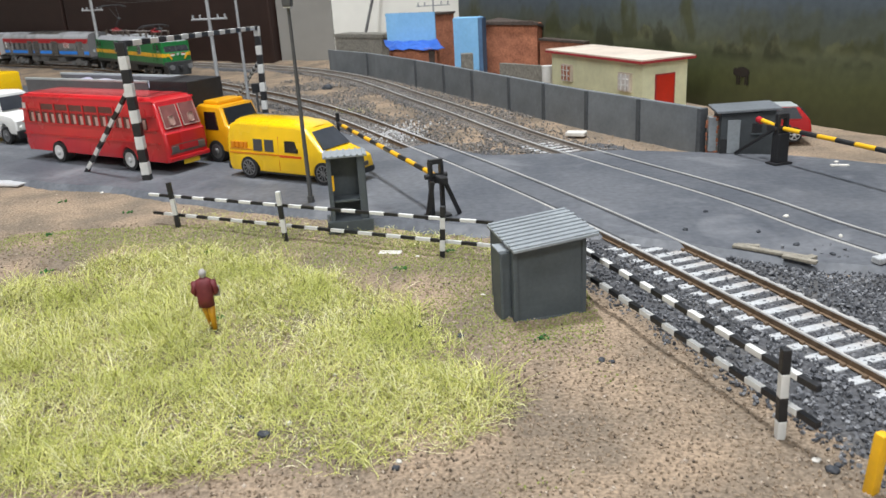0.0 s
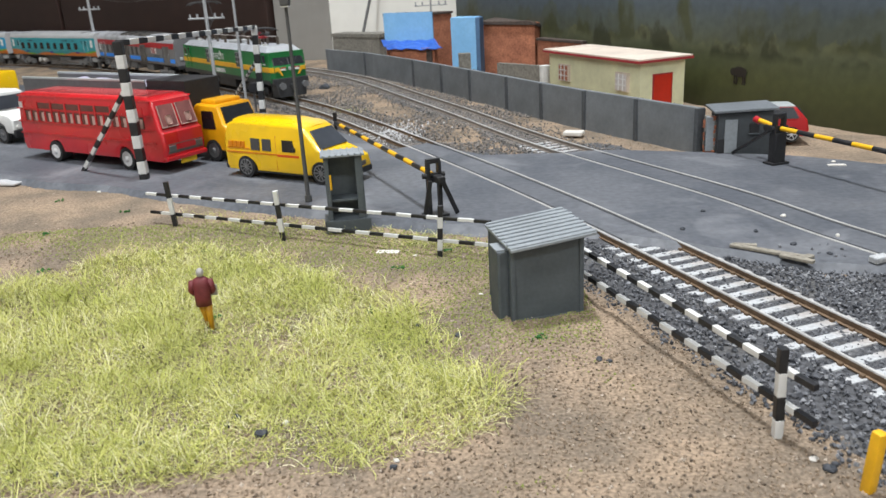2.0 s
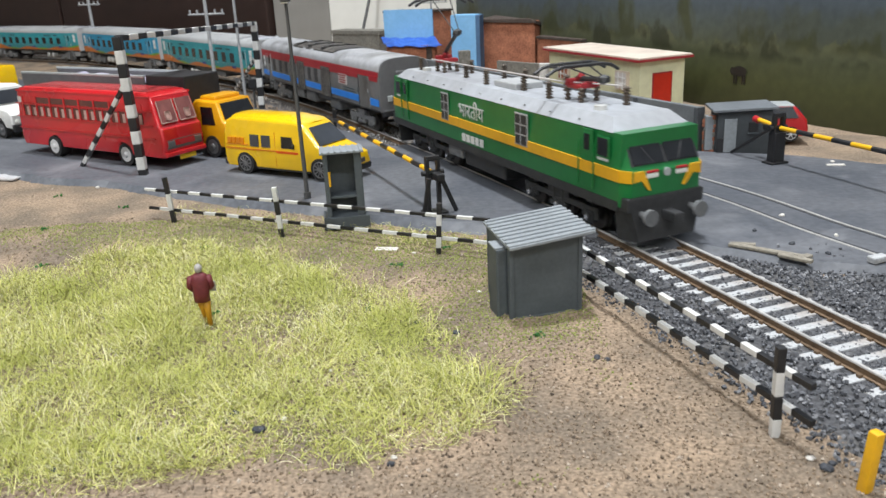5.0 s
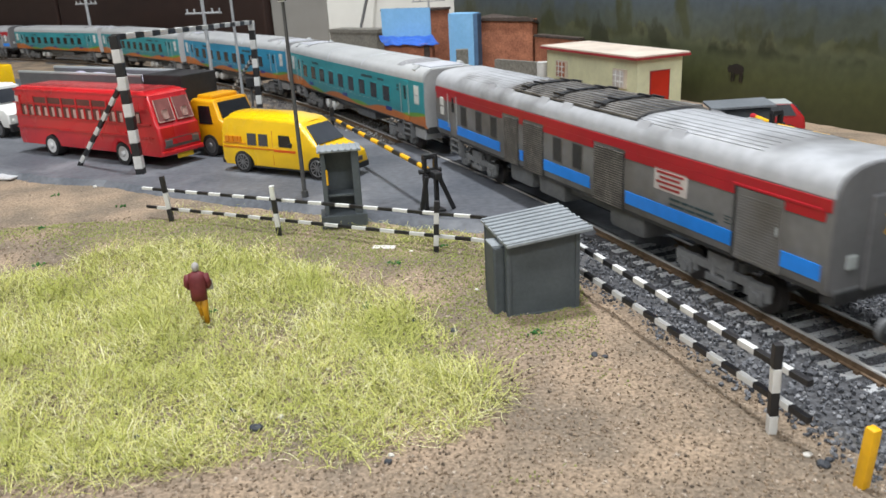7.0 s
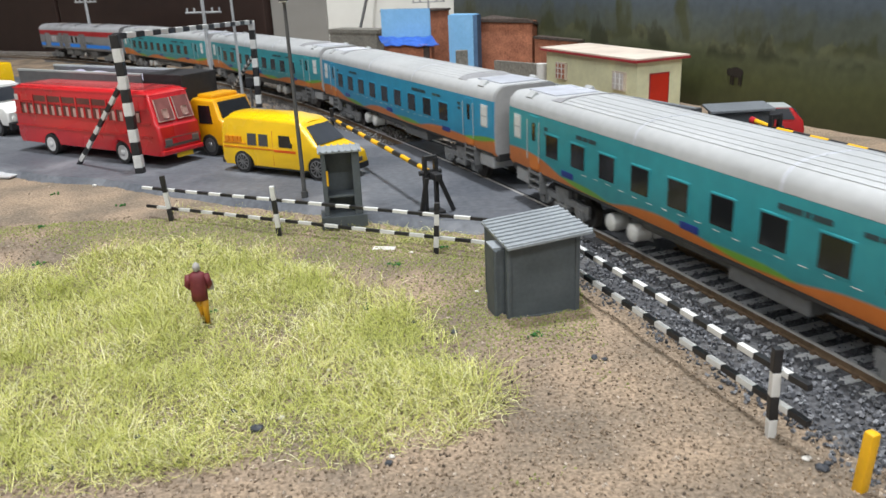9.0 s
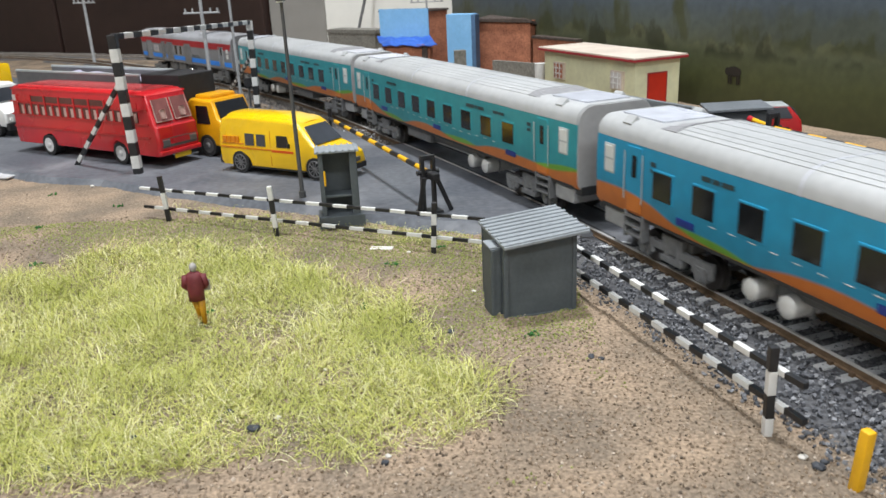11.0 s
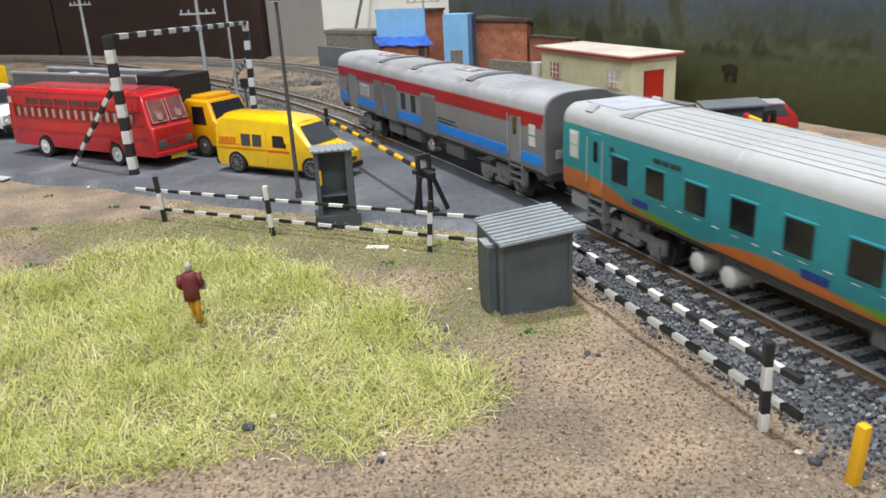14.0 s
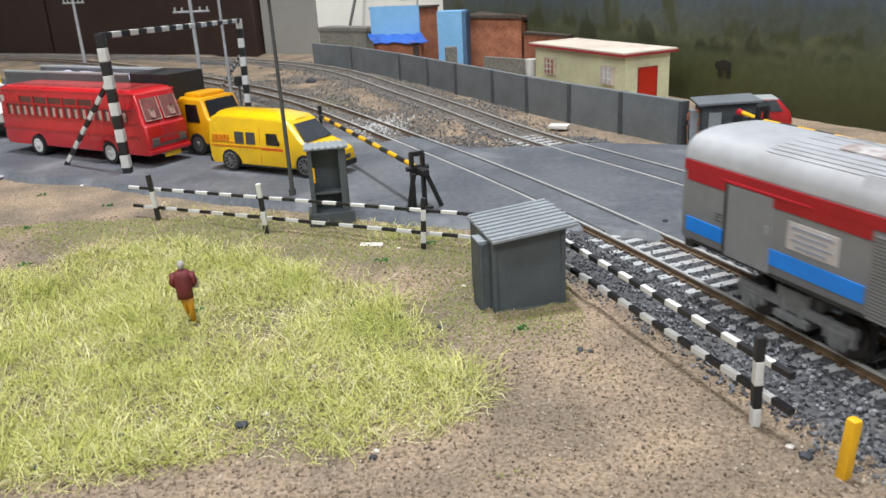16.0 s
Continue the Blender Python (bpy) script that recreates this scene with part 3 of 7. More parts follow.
def passenger_coach(label, paint, tanks=(-0.0460, -0.0325)):
    t = thing("passenger_coach", label, "coach", group="coaches of the train")
    coach_shell(t, paint, M_ROOF, M_END, True)
    for sgn in (-1, 1):
        for i in range(9):
            window(t, -0.0842 + i * 0.0196, sgn, 0.0290, 0.0096, 0.0086, rim=paint)
        for e in (-1, 1):
            door(t, e * 0.0995, sgn, paint)
            w = window(t, e * 0.1145, sgn, 0.0325, 0.0050, 0.0088, M_FROST)
            part("glazing_bar", bm_box(0.0050, 0.0003, 0.0006, e * 0.1145, sgn * (HALF + 0.0005), 0.0325), M_FRAME, w)
            bars(t, e * 0.0895 - 0.0012, 0.0352, sgn, (0.0026,), 0.0014, M_LETTER, "indicator")
            bars(t, e * 0.0895 - 0.0012, 0.0330, sgn, (0.0026,), 0.0012, M_LETTER, "indicator")
        bars(t, -0.066, 0.0362, sgn, (0.004, 0.003, 0.005), 0.0014, M_LETTER)
        bars(t, 0.034, 0.0362, sgn, (0.008, 0.0016, 0.006), 0.0015, M_LETTER)
        bars(t, 0.060, 0.0362, sgn, (0.004, 0.0045), 0.0012, M_LETTER)
        for x in (-0.0725, 0.0, 0.0745):
            part("plate", bm_box(0.0085, 0.0004, 0.0022, x, sgn * (HALF + 0.0002), 0.0207, 0.0003), M_NAVY, t, "small navy blue plate")
        dash = None
        for i in range(16):
            dash = bm_box(0.0026, 0.00012, 0.00022, -0.06 + i * 0.008, sgn * (HALF + 0.0004), 0.0232 + 0.0003 * math.sin(i), bm=dash)
        part("white_dashes", dash, M_FROST, t)
    roof_ribs(t, -0.085, 0.085, M_ROOF, 9)
    over = roof_outline(0.00012)
    for x in (-0.030, 0.034):
        part("roof_seam", along(over + [(y * 0.96, z - 0.0008) for y, z in over[::-1]], x - 0.0003, x + 0.0003), M_HATCH, t)
    for e in (-1, 1):
        high = [(y, z + 0.0003) for y, z in roof_outline(0.0001) if z > GUTTER + 0.0058]
        foot = [(y, GUTTER + 0.0058 + 0.0004 * (k % 2)) for k, (y, z) in enumerate(high)]
        xa, xb = e * 0.0835, e * 0.0945
        bm = bm_loft([[(xa, y, z) for y, z in high] + [(xa, y, GUTTER + 0.004) for y, z in high[::-1]],
                      [(xb, y, z) for y, z in foot] + [(xb, y, GUTTER + 0.004) for y, z in high[::-1]]])
        part("roof_cowl", bm, M_ROOFDARK, t, "dark grey sloping roof cowl")
        flat = [(-0.0098, GUTTER + 0.0060), (-0.0098, GUTTER + 0.0072), (0.0098, GUTTER + 0.0072), (0.0098, GUTTER + 0.0060)]
        part("roof_hatch", along(flat, *sorted((e * 0.0955, e * 0.1185))), M_HATCH, t, "pale bluish roof hatch")
        for sgn in (-1, 1):
            part("roof_vent", bm_box(0.005, 0.0035, 0.0016, e * 0.108, sgn * 0.0135, 0.0457, 0.0003, rx=-sgn * 0.75), M_ROOF, t)
        bogie(t, e * 0.083)
        part("end_box", bm_box(0.0130, 0.0310, 0.0058, e * 0.1130, 0, 0.0118, 0.0008), M_PALEBOX, t, "pale grey box under the coach end")
    underside(t, tanks)
    part("battery_box", bm_box(0.0300, 0.0290, 0.0050, -math.copysign(0.030, tanks[0]), 0, 0.0120, 0.0006), M_UNDER, t)
    return t


def louvres(t, x, z, w, h, sgn, count, back=None, slat=None):
    y = sgn * (HALF + 0.0002)
    p = part("grille", bm_box(w, 0.0005, h, x, y, z, 0.0002), back or M_DUSTY, t, "ventilation grille of fine slats")
    bm = None
    for i in range(count):
        bm = bm_box(w * 0.94, 0.0004, h / count * 0.45, x, y + sgn * 0.0003, z - h / 2 + h * (i + 0.5) / count, bm=bm)
    part("slats", bm, slat or M_GREYCOACH, p)


def power_car(label, sooty):
    t = thing("power_car", label, "coach", group="coaches of the train")
    grey = M_DULLCOACH if sooty else M_GREYCOACH
    skin = M_SILVERDIRTY if sooty else M_SILVER
    coach_shell(t, grey, skin, M_ENDDARK, False, True)
    if sooty:
        deep = ((-0.1208, -0.0480), (-0.0325, -0.0290), (-0.0125, 0.0220), (0.0410, 0.0915), (0.1085, 0.1208))
        blue = ((-0.1208, -0.1060), (-0.0970, -0.0510), (-0.0325, -0.0295), (-0.0125, 0.0200), (0.0415, 0.0910), (0.1085, 0.1208))
        grilles = ((0.0315, 0.0180), (-0.0400, 0.0130), (-0.0210, 0.0165))
        panes = (-0.0883, -0.0716, -0.0562, -0.002, 0.012)
    else:
        deep = ((-0.1208, -0.1048), (-0.0920, -0.0595), (-0.0461, -0.0428), (-0.0245, 0.0070), (0.0255, 0.0960), (0.1060, 0.1208))
        blue = ((-0.1208, -0.1055), (-0.0905, -0.0598), (-0.0461, -0.0430), (-0.0242, 0.0070), (0.0256, 0.0940), (0.1060, 0.1208))
        grilles = ((-0.0526, 0.0124), (-0.0339, 0.0180), (0.0162, 0.0178))
        panes = (-0.0155, -0.0022)
    for sgn in (-1, 1):
        y = sgn * (HALF + 0.00025)
        part("stripe", bm_box(LONG - 0.001, 0.0004, 0.0030, 0, y, 0.0379, 0.0001), M_RED, t, "red stripe under the roof")
        for x0, x1 in deep:
            part("stripe", bm_box(x1 - x0, 0.0004, 0.0026, (x0 + x1) / 2, y, 0.0351), M_RED, t, "lower step of the red stripe")
        for x0, x1 in blue:
            part("stripe", bm_box(x1 - x0, 0.0004, 0.0042, (x0 + x1) / 2, y, 0.0210, 0.0001), M_BLUE, t, "blue stripe")
        a = 0.1000 if sooty else -0.0962
        d = part("sliding_door", bm_box(0.0164, 0.0006, 0.0198, a, y, 0.0262, 0.0003), grey, t, "grey sliding luggage door")
        if sooty:
            bm = None
            for k in range(22):
                bm = bm_box(0.0150, 0.0003, 0.0004, a, y + sgn * 0.0003, 0.0172 + k * 0.0008, bm=bm)
            part("slats", bm, grey, d)
        part("door_gap", bm_box(0.0011, 0.0008, 0.0196, a - 0.0084, y, 0.0268), M_BOGIE, t)
        part("door_handle", bm_box(0.0005, 0.0006, 0.0022, a + 0.0068, y + sgn * 0.0004, 0.0275), M_FRAME, d)
        part("door_track", bm_box(0.030, 0.0009, 0.0008, a + 0.005, y, 0.0366, 0.0002), M_RED, t)
        e = -1 if sooty else 1
        door(t, e * 0.1010, sgn, grey)
        f = window(t, e * 0.1145, sgn, 0.0305, 0.0046, 0.0086, M_FROST, rim=grey)
        part("glazing_bar", bm_box(0.0046, 0.0003, 0.0007, e * 0.1145, sgn * (HALF + 0.0005), 0.0305), grey, f)
        for x in panes:
            window(t, x, sgn, 0.0288, 0.0060, 0.0088, M_BOGIE if sooty else None, rim=M_DUSTY if sooty else grey)
        for x, wide in grilles:
            louvres(t, x, 0.0258, wide, 0.0194, sgn, 24, M_BOGIE if sooty else M_DULLCOACH, M_GRIMY if sooty else grey)
        sx, sz = (0.0640, 0.0310) if sooty else (-0.0752, 0.0284)
        p = part("sign", bm_box(0.0154, 0.0004, 0.0070, sx, y, sz, 0.0002), M_SIGN, t, "white sign board")
        for i in range(4):
            part("lettering", bm_box(0.0125 - 0.003 * (i % 2), 0.0002, 0.0007, sx, y + sgn * 0.0003, sz + 0.0022 - i * 0.0015), M_WINE if sooty else M_PALEBLUE, p)
        tx = 0.0640 if sooty else 0.0270
        for i, widths in enumerate(((0.005, 0.003, 0.0015, 0.008), (0.007, 0.004, 0.005, 0.003))):
            bars(t, tx, 0.0258 - i * 0.0016, sgn, widths, 0.0007, M_LETTER, gap=0.0006)
        for i in range(3):
            bars(t, a - 0.0124, 0.0268 - i * 0.0009, sgn, (0.0024 - 0.0006 * (i % 2),), 0.0003, M_LETTER)
    for e in (-1, 1):
        x = e * (LONG / 2 + 0.0018)
        bm = bm_box(0.0003, 0.0008, 0.0062, x, 0, 0.0320, rx=0.6)
        part("cross_mark", bm_box(0.0003, 0.0008, 0.0062, x, 0, 0.0320, rx=-0.6, bm=bm), M_LINE, t, "painted yellow cross")
        part("tail_socket", bm_box(0.0010, 0.0032, 0.0036, e * (LONG / 2 + 0.0008), -0.0105, 0.0235, 0.0004), M_FRAME, t)
        part("end_step", bm_box(0.0022, 0.030, 0.0014, e * (LONG / 2 - 0.0002), 0, 0.0162, 0.0004), M_UNDER, t)
    roof_ribs(t, -0.096, 0.096, skin, 11)
    out = [(y, z + 0.0006) for y, z in roof_outline(0.0002) if z > GUTTER + 0.0055]
    low = [(y, z - 0.001) for y, z in out]
    if sooty:
        part("sooty_cover", along(out + low[::-1], -0.045, 0.042), M_SOOT, t, "soot-blackened roof cover")
        bm = None
        for k in range(15):
            f = k / 14 * (len(out) - 1.001)
            i = int(f)
            y, z = (out[i][q] * (1 - f + i) + out[i + 1][q] * (f - i) for q in (0, 1))
            bm = bm_box(0.0866, 0.00045, 0.0006, -0.0015, y, z, bm=bm)
        part("roof_ribs", bm, M_GRIMY, t, "sooty ribs along the roof cover")
        for x in (-0.036, -0.010, 0.018):
            hump = [(y, z + 0.0007) for y, z in out]
            duct = part("exhaust_duct", along(hump + low[::-1], x - 0.0016, x + 0.0016), M_BLACK, t, "curved black exhaust duct")
            for k in range(1, len(hump) - 1, 2):
                part("rung", bm_box(0.0068, 0.0009, 0.0007, x, hump[k][0], hump[k][1] + 0.0001), M_BLACK, duct)
    else:
        for x in (-0.054, -0.008, 0.055):
            part("roof_seam", along(out + low[::-1], x - 0.003, x + 0.003), M_SEAM, t, "dark curved band across the roof")
        for x in (0.030, -0.074):
            part("roof_hatch", along([(y * 0.42, z) for y, z in out[2:-2]] + [(y * 0.42, z) for y, z in low[2:-2]][::-1], x - 0.0085, x + 0.0085), M_RUSTY, t, "dusty brown roof hatch")
    for x in (-0.0625, -0.0455, -0.0165, 0.0005, 0.0465, 0.0635):
        for sgn in (-1, 1):
            v = part("roof_vent", bm_box(0.0062, 0.0044, 0.0012, x, sgn * 0.0147, GUTTER + 0.0046, 0.0002, rx=-sgn * 1.0), M_SILVER, t)
            bm = None
            for k in range(5):
                bm = bm_box(0.0056, 0.0003, 0.0003, x, sgn * (0.0158 - k * 0.0005), GUTTER + 0.0036 + k * 0.00078, rx=-sgn * 1.0, bm=bm)
            part("slats", bm, M_ROOFDARK, v)
    for e in (-1, 1):
        bogie(t, e * 0.083)
    underside(t)
    for x in (-0.0360, -0.0110, 0.0390):
        part("fuel_tank", bm_box(0.020, 0.030, 0.0085, x, 0, 0.0118, 0.0022), M_UNDER, t, smooth=True)
    if not sooty:
        bm = bm_rod((0.0125, -0.0145, 0.0095), (0.0125, 0.0145, 0.0095), 0.0036, 18)
        for y in (-0.0145, 0.0145):
            bm = bm_ball(0.0036, 0.0125, y, 0.0095, 1, 0.4, 1, bm)
        part("air_tank", bm, M_AXLE, t, "round silver air tank", smooth=True)
    return t


LOCO = 0.2170


def words(t, text, x, y, z, size, s, m):
    """Lettering on a side, centred at x, z."""
    c = bpy.data.curves.new("lettering", "FONT")
    c.body, c.size, c.align_x, c.align_y, c.extrude = text, size, "CENTER", "CENTER", 0.00012
    tmp = bpy.data.objects.new("lettering", c)
    scene.collection.objects.link(tmp)
    me = bpy.data.meshes.new_from_object(tmp.evaluated_get(bpy.context.evaluated_depsgraph_get()))
    bpy.data.objects.remove(tmp)
    me.materials.clear()
    me.materials.append(m)
    ob = new("lettering", me)
    ob.parent = t
    ob.matrix_basis = pose(x, y, z, 90, 0, 0 if s < 0 else 180)
    return tagged(ob, "white lettering")


def ribbed(x, y, z0, z1, r, ribs):
    """A turned post with round ribs."""
    rows = []
    for k in range(ribs):
        for f, q in ((0.1, 0.55), (0.3, 1.0), (0.6, 1.0), (0.85, 0.55)):
            rows.append((z0 + (z1 - z0) * (k + f) / ribs, r * q))
    rows = [(z0, r * 0.6)] + rows + [(z1, r * 0.5)]
    return bm_loft([[(x + q * math.cos(a), y + q * math.sin(a), z) for a in np.linspace(0, math.tau, 10, endpoint=False)] for z, q in rows])


def locomotive():
    t = thing("electric_locomotive", "green electric locomotive with yellow line and white roof", "locomotive")
    w, z0, z1 = 0.0167, 0.0150, 0.0400

    def section(x, lean, top=z1):
        return [(x, -w, z0), (x + lean * 0.25, -w, 0.026), (x + lean, -w * 0.95, top), (x + lean, w * 0.95, top), (x + lean * 0.25, w, 0.026), (x, w, z0)]

    h = LOCO / 2
    part("body", bm_loft([section(-h + 0.0035, 0.0), section(-h + 0.012, 0.004), section(h - 0.012, -0.004), section(h - 0.0035, 0.0)]), M_GREEN, t)
    for e in (-1, 1):
        nose = [[(e * (h - 0.0036), y * w, z0), (e * (h - 0.0036), y * w, 0.0270), (e * (h - 0.0095), y * w * 0.94, z1)] for y in (-1, 1)]
        front = [nose[0], [(e * h, -w * 0.86, z0), (e * (h + 0.0006), -w * 0.86, 0.0270), (e * (h - 0.0065), -w * 0.84, z1)],
                 [(e * h, w * 0.86, z0), (e * (h + 0.0006), w * 0.86, 0.0270), (e * (h - 0.0065), w * 0.84, z1)], nose[1]]
        cab = part("cab", bm_loft([[(e * (h - 0.016), -w * 0.99, z) for z in (z0, 0.027, z1)]] + front + [[(e * (h - 0.016), w * 0.99, z) for z in (z0, 0.027, z1)]], closed=False, caps=False), M_GREEN, t)
        a, b = Vector((e * (h - 0.0010), 0, 0.0298)), Vector((e * (h - 0.0064), 0, 0.0392))

        def pane(y0, y1, k0, k1, grow):
            lo, hi = a - (b - a) * grow, b + (b - a) * grow * 0.5
            return bm_loft([[tuple(lo + Vector((e * k, y, 0))) for y in (y0, y1)] + [tuple(hi + Vector((e * k, y * 0.96, 0))) for y in (y1, y0)] for k in (k0, k1)])

        part("windscreen_band", pane(-0.0143, 0.0143, -0.0006, 0.0004, 0.05), M_BOGIE, cab)
        part("emblem", bm_rod((e * (h - 0.0005), 0, 0.0262), (e * (h + 0.0009), 0, 0.0262), 0.0015, 16), M_FRAME, cab, "round grey emblem plate")
        for s in (-1, 1):
            part("windscreen", pane(s * 0.0007, s * 0.0134, 0.0001, 0.0008, 0.0), M_GLASS, cab)
            part("wiper", bm_rod((e * (h - 0.0002), s * 0.005, 0.0296), (e * (h - 0.0032), s * 0.0085, 0.0350), 0.0002, 6), M_BOGIE, cab)
            part("headlight", bm_box(0.0012, 0.0050, 0.0016, e * (h + 0.0003), s * 0.0062, 0.0256, 0.0003), M_LENS, cab, "small white lamp")
            part("marker_light", bm_box(0.0013, 0.0050, 0.0009, e * (h + 0.0003), s * 0.0062, 0.0270, 0.0003), M_RED, cab, "small red lamp")
            bm = bm_loft([[(e * (h + 0.0004 + k), s * y, z) for y, z in ((0.0139, 0.0240), (0.0139, 0.0276), (0.0098, 0.0276), (0.0068, 0.0206), (0.0078, 0.0206), (0.0108, 0.0244))] for k in (-0.0004, 0.0006)])
            part("chevron", bm, M_LINE, cab, "yellow mark on the front")
            bm = bm_loft([[(e * (h - 0.0036 + k), s * (w + q), z) for z in (0.0237, 0.0279)] + [(e * (h + 0.0004 + k), s * (w * 0.86 + q), z) for z in (0.0279, 0.0237)] for k, q in ((-0.0003, -0.0003), (0.0003, 0.0003))])
            part("stripe", bm, M_LINE, cab, "yellow line round the corner")
            part("buffer", bm_rod((e * (h - 0.002), s * 0.0105, 0.0125), (e * (h + 0.006), s * 0.0105, 0.0125), 0.0012, 12, bm_rod((e * (h + 0.005), s * 0.0105, 0.0125), (e * (h + 0.0066), s * 0.0105, 0.0125), 0.0029, 18)), M_UNDER, t)
            window(t, e * (h - 0.0125), s, 0.0345, 0.0060, 0.0062, rim=M_GREEN)
            part("cab_door", bm_box(0.0066, 0.0005, 0.0214, e * (h - 0.0220), s * (w + 0.0002), 0.0287, 0.0002), M_GREEN, t)
            window(t, e * (h - 0.0220), s, 0.0348, 0.0034, 0.0058, rim=M_GREEN)
            for k in (-1, 1):
                part("handrail", bm_rod((e * (h - 0.022) + k * 0.0046, s * (w + 0.0010), 0.019), (e * (h - 0.022) + k * 0.0046, s * (w + 0.0010), 0.035), 0.0003, 6), M_GREEN, t)
        part("buffer_beam", bm_box(0.0075, 0.0325, 0.0052, e * (h - 0.0028), 0, 0.0160, 0.0008), M_BOGIE, t, "black buffer beam")
        part("cow_catcher", bm_loft([[(e * (h - 0.006), y, 0.0025) for y in (-0.015, 0.015)] + [(e * (h - 0.006), y, 0.0155) for y in (0.0165, -0.0165)],
                                     [(e * (h + 0.002), y, 0.0030) for y in (-0.012, 0.012)] + [(e * (h + 0.0008), y, 0.0155) for y in (0.015, -0.015)]]), M_BOGIE, t)
        part("coupler", bm_box(0.010, 0.004, 0.0035, e * (h + 0.003), 0, 0.0115, 0.0006), M_BOGIE, t)
    for s in (-1, 1):
        part("stripe", bm_box(LOCO - 0.0072, 0.0007, 0.0042, 0, s * (w + 0.0002), 0.0258, 0.0001), M_LINE, t, "yellow line along the body")
        part("solebar", bm_box(LOCO - 0.008, 0.0016, 0.0036, 0, s * (w - 0.0006), 0.0150), M_BOGIE, t)
        for x, wide in ((0.0400, 0.0088), (-0.0345, 0.0070)):
            f = window(t, x, s, 0.0318, wide, 0.0122, M_BOGIE, rim=M_PALEBOX)
            y = s * (HALF + 0.0005)
            part("glazing_bar", bm_box(0.0006, 0.0004, 0.0122, x, y, 0.0318), M_PALEBOX, f)
            for z in (0.0298, 0.0339):
                part("glazing_bar", bm_box(wide, 0.0004, 0.0006, x, y, z), M_PALEBOX, f)
        words(t, "\u092d\u093e\u0930\u0924\u0940\u092f", -0.0070, s * (w + 0.0002), 0.0322, 0.0092, s, M_FROST)
        bars(t, -0.0160, 0.0198, s, (0.0036, 0.0036, 0.0036, 0.0036, 0.0036), 0.0036, M_FROST, "number_bar", 0.0010)
        for e in (-1, 1):
            bars(t, e * (h - 0.0125) - 0.0030, 0.0302, s, (0.0012, 0.0012, 0.0012, 0.0012), 0.0010, M_FROST, "number_bar", 0.0004)
            for dx in (-0.021, 0.0, 0.021):
                x = e * 0.062 + dx
                part("axle_end", bm_rod((x, s * 0.0143, 0.0054), (x, s * 0.0149, 0.0054), 0.0010, 12), M_AXLE, t, "bright metal axle end")
        for x in np.linspace(-h + 0.03, h - 0.03, 9):
            part("rivet", bm_ball(0.0005, x, s * (w * 0.90), z1 + 0.0016, 1, 1, 0.8, sub=1), M_ROOFDARK, t)
    part("roof", bm_loft([[(-h + 0.0085, y, z1 - 0.0002) for y in (-w * 0.97, w * 0.97)] + [(-h + 0.014, y, z1 + 0.0042) for y in (w * 0.72, -w * 0.72)],
                          [(h - 0.0085, y, z1 - 0.0002) for y in (-w * 0.97, w * 0.97)] + [(h - 0.014, y, z1 + 0.0042) for y in (w * 0.72, -w * 0.72)]]), M_LOCOROOF, t, "flat pale grey roof")
    top = z1 + 0.0042
    for i, x in enumerate((-0.084, -0.050, -0.036, -0.020, -0.008, 0.004, 0.020, 0.034, 0.046, 0.078)):
        y = (-0.0075, 0.006, -0.004, 0.0085)[i % 4]
        part("insulator", ribbed(x, y, top, top + 0.0068, 0.00155, 6), M_INSUL, t, "brown ribbed roof insulator")
    part("busbar", bm_rod((-0.070, -0.0075, top + 0.0068), (0.050, -0.004, top + 0.0068), 0.0003, 6, bm_rod((0.050, -0.004, top + 0.0068), (0.075, 0.006, top + 0.0068), 0.0003, 6)), M_SIGN, t)
    for x, raised in ((0.058, False), (-0.067, True)):
        lift = 0.0305 if raised else 0.007
        p = part("pantograph", bm_box(0.0100, 0.0018, 0.0018, x, 0.0036, top + 0.0058, 0.0005, bm=bm_box(0.0100, 0.0018, 0.0018, x, -0.0036, top + 0.0058, 0.0005)), M_PANTO, t, "red framed pantograph")
        bm = bm_box(0.0026, 0.0090, 0.0034, x - 0.0042, 0, top + 0.0066, 0.0007)
        bm = bm_box(0.0022, 0.0080, 0.0022, x + 0.0042, 0, top + 0.0062, 0.0006, bm=bm)
        bm = bm_rod((x - 0.0045, 0, top + 0.006), (x - 0.0005, 0, top + 0.0095), 0.0014, 10, bm)
        part("red_frame", bm, M_PANTO, p)
        for y in (-0.0036, 0.0036):
            for dx in (-0.0045, 0.0045):
                part("foot", ribbed(x + dx, y, top, top + 0.0058, 0.0013, 4), M_INSUL, p)
        knee = Vector((x + 0.014, 0, top + 0.006 + lift * 0.48))
        head = Vector((x - 0.004, 0, top + 0.006 + lift))
        part("arm", bm_rod((x - 0.004, 0, top + 0.008), tuple(knee), 0.0010, 8), M_BOGIE, p)
        part("knee_joint", bm_ball(0.0020, knee[0], knee[1], knee[2], 1.3, 1.4, 1, sub=1), M_BOGIE, p)
        bm = None
        for y in (-1, 1):
            bm = bm_rod(tuple(knee + Vector((0, y * 0.0012, 0))), tuple(head + Vector((0, y * 0.0050, 0))), 0.0003, 6, bm)
        part("upper_arm", bm, M_BOGIE, p)
        bm = None
        for dx in (-0.0045, 0.0045):
            pts = [(-0.0165, -0.0024), (-0.0130, -0.0004), (-0.009, 0.0004), (0.009, 0.0004), (0.0130, -0.0004), (0.0165, -0.0024)]
            for q0, q1 in zip(pts, pts[1:]):
                bm = bm_rod((head[0] + dx, q0[0], head[2] + q0[1]), (head[0] + dx, q1[0], head[2] + q1[1]), 0.0007, 6, bm)
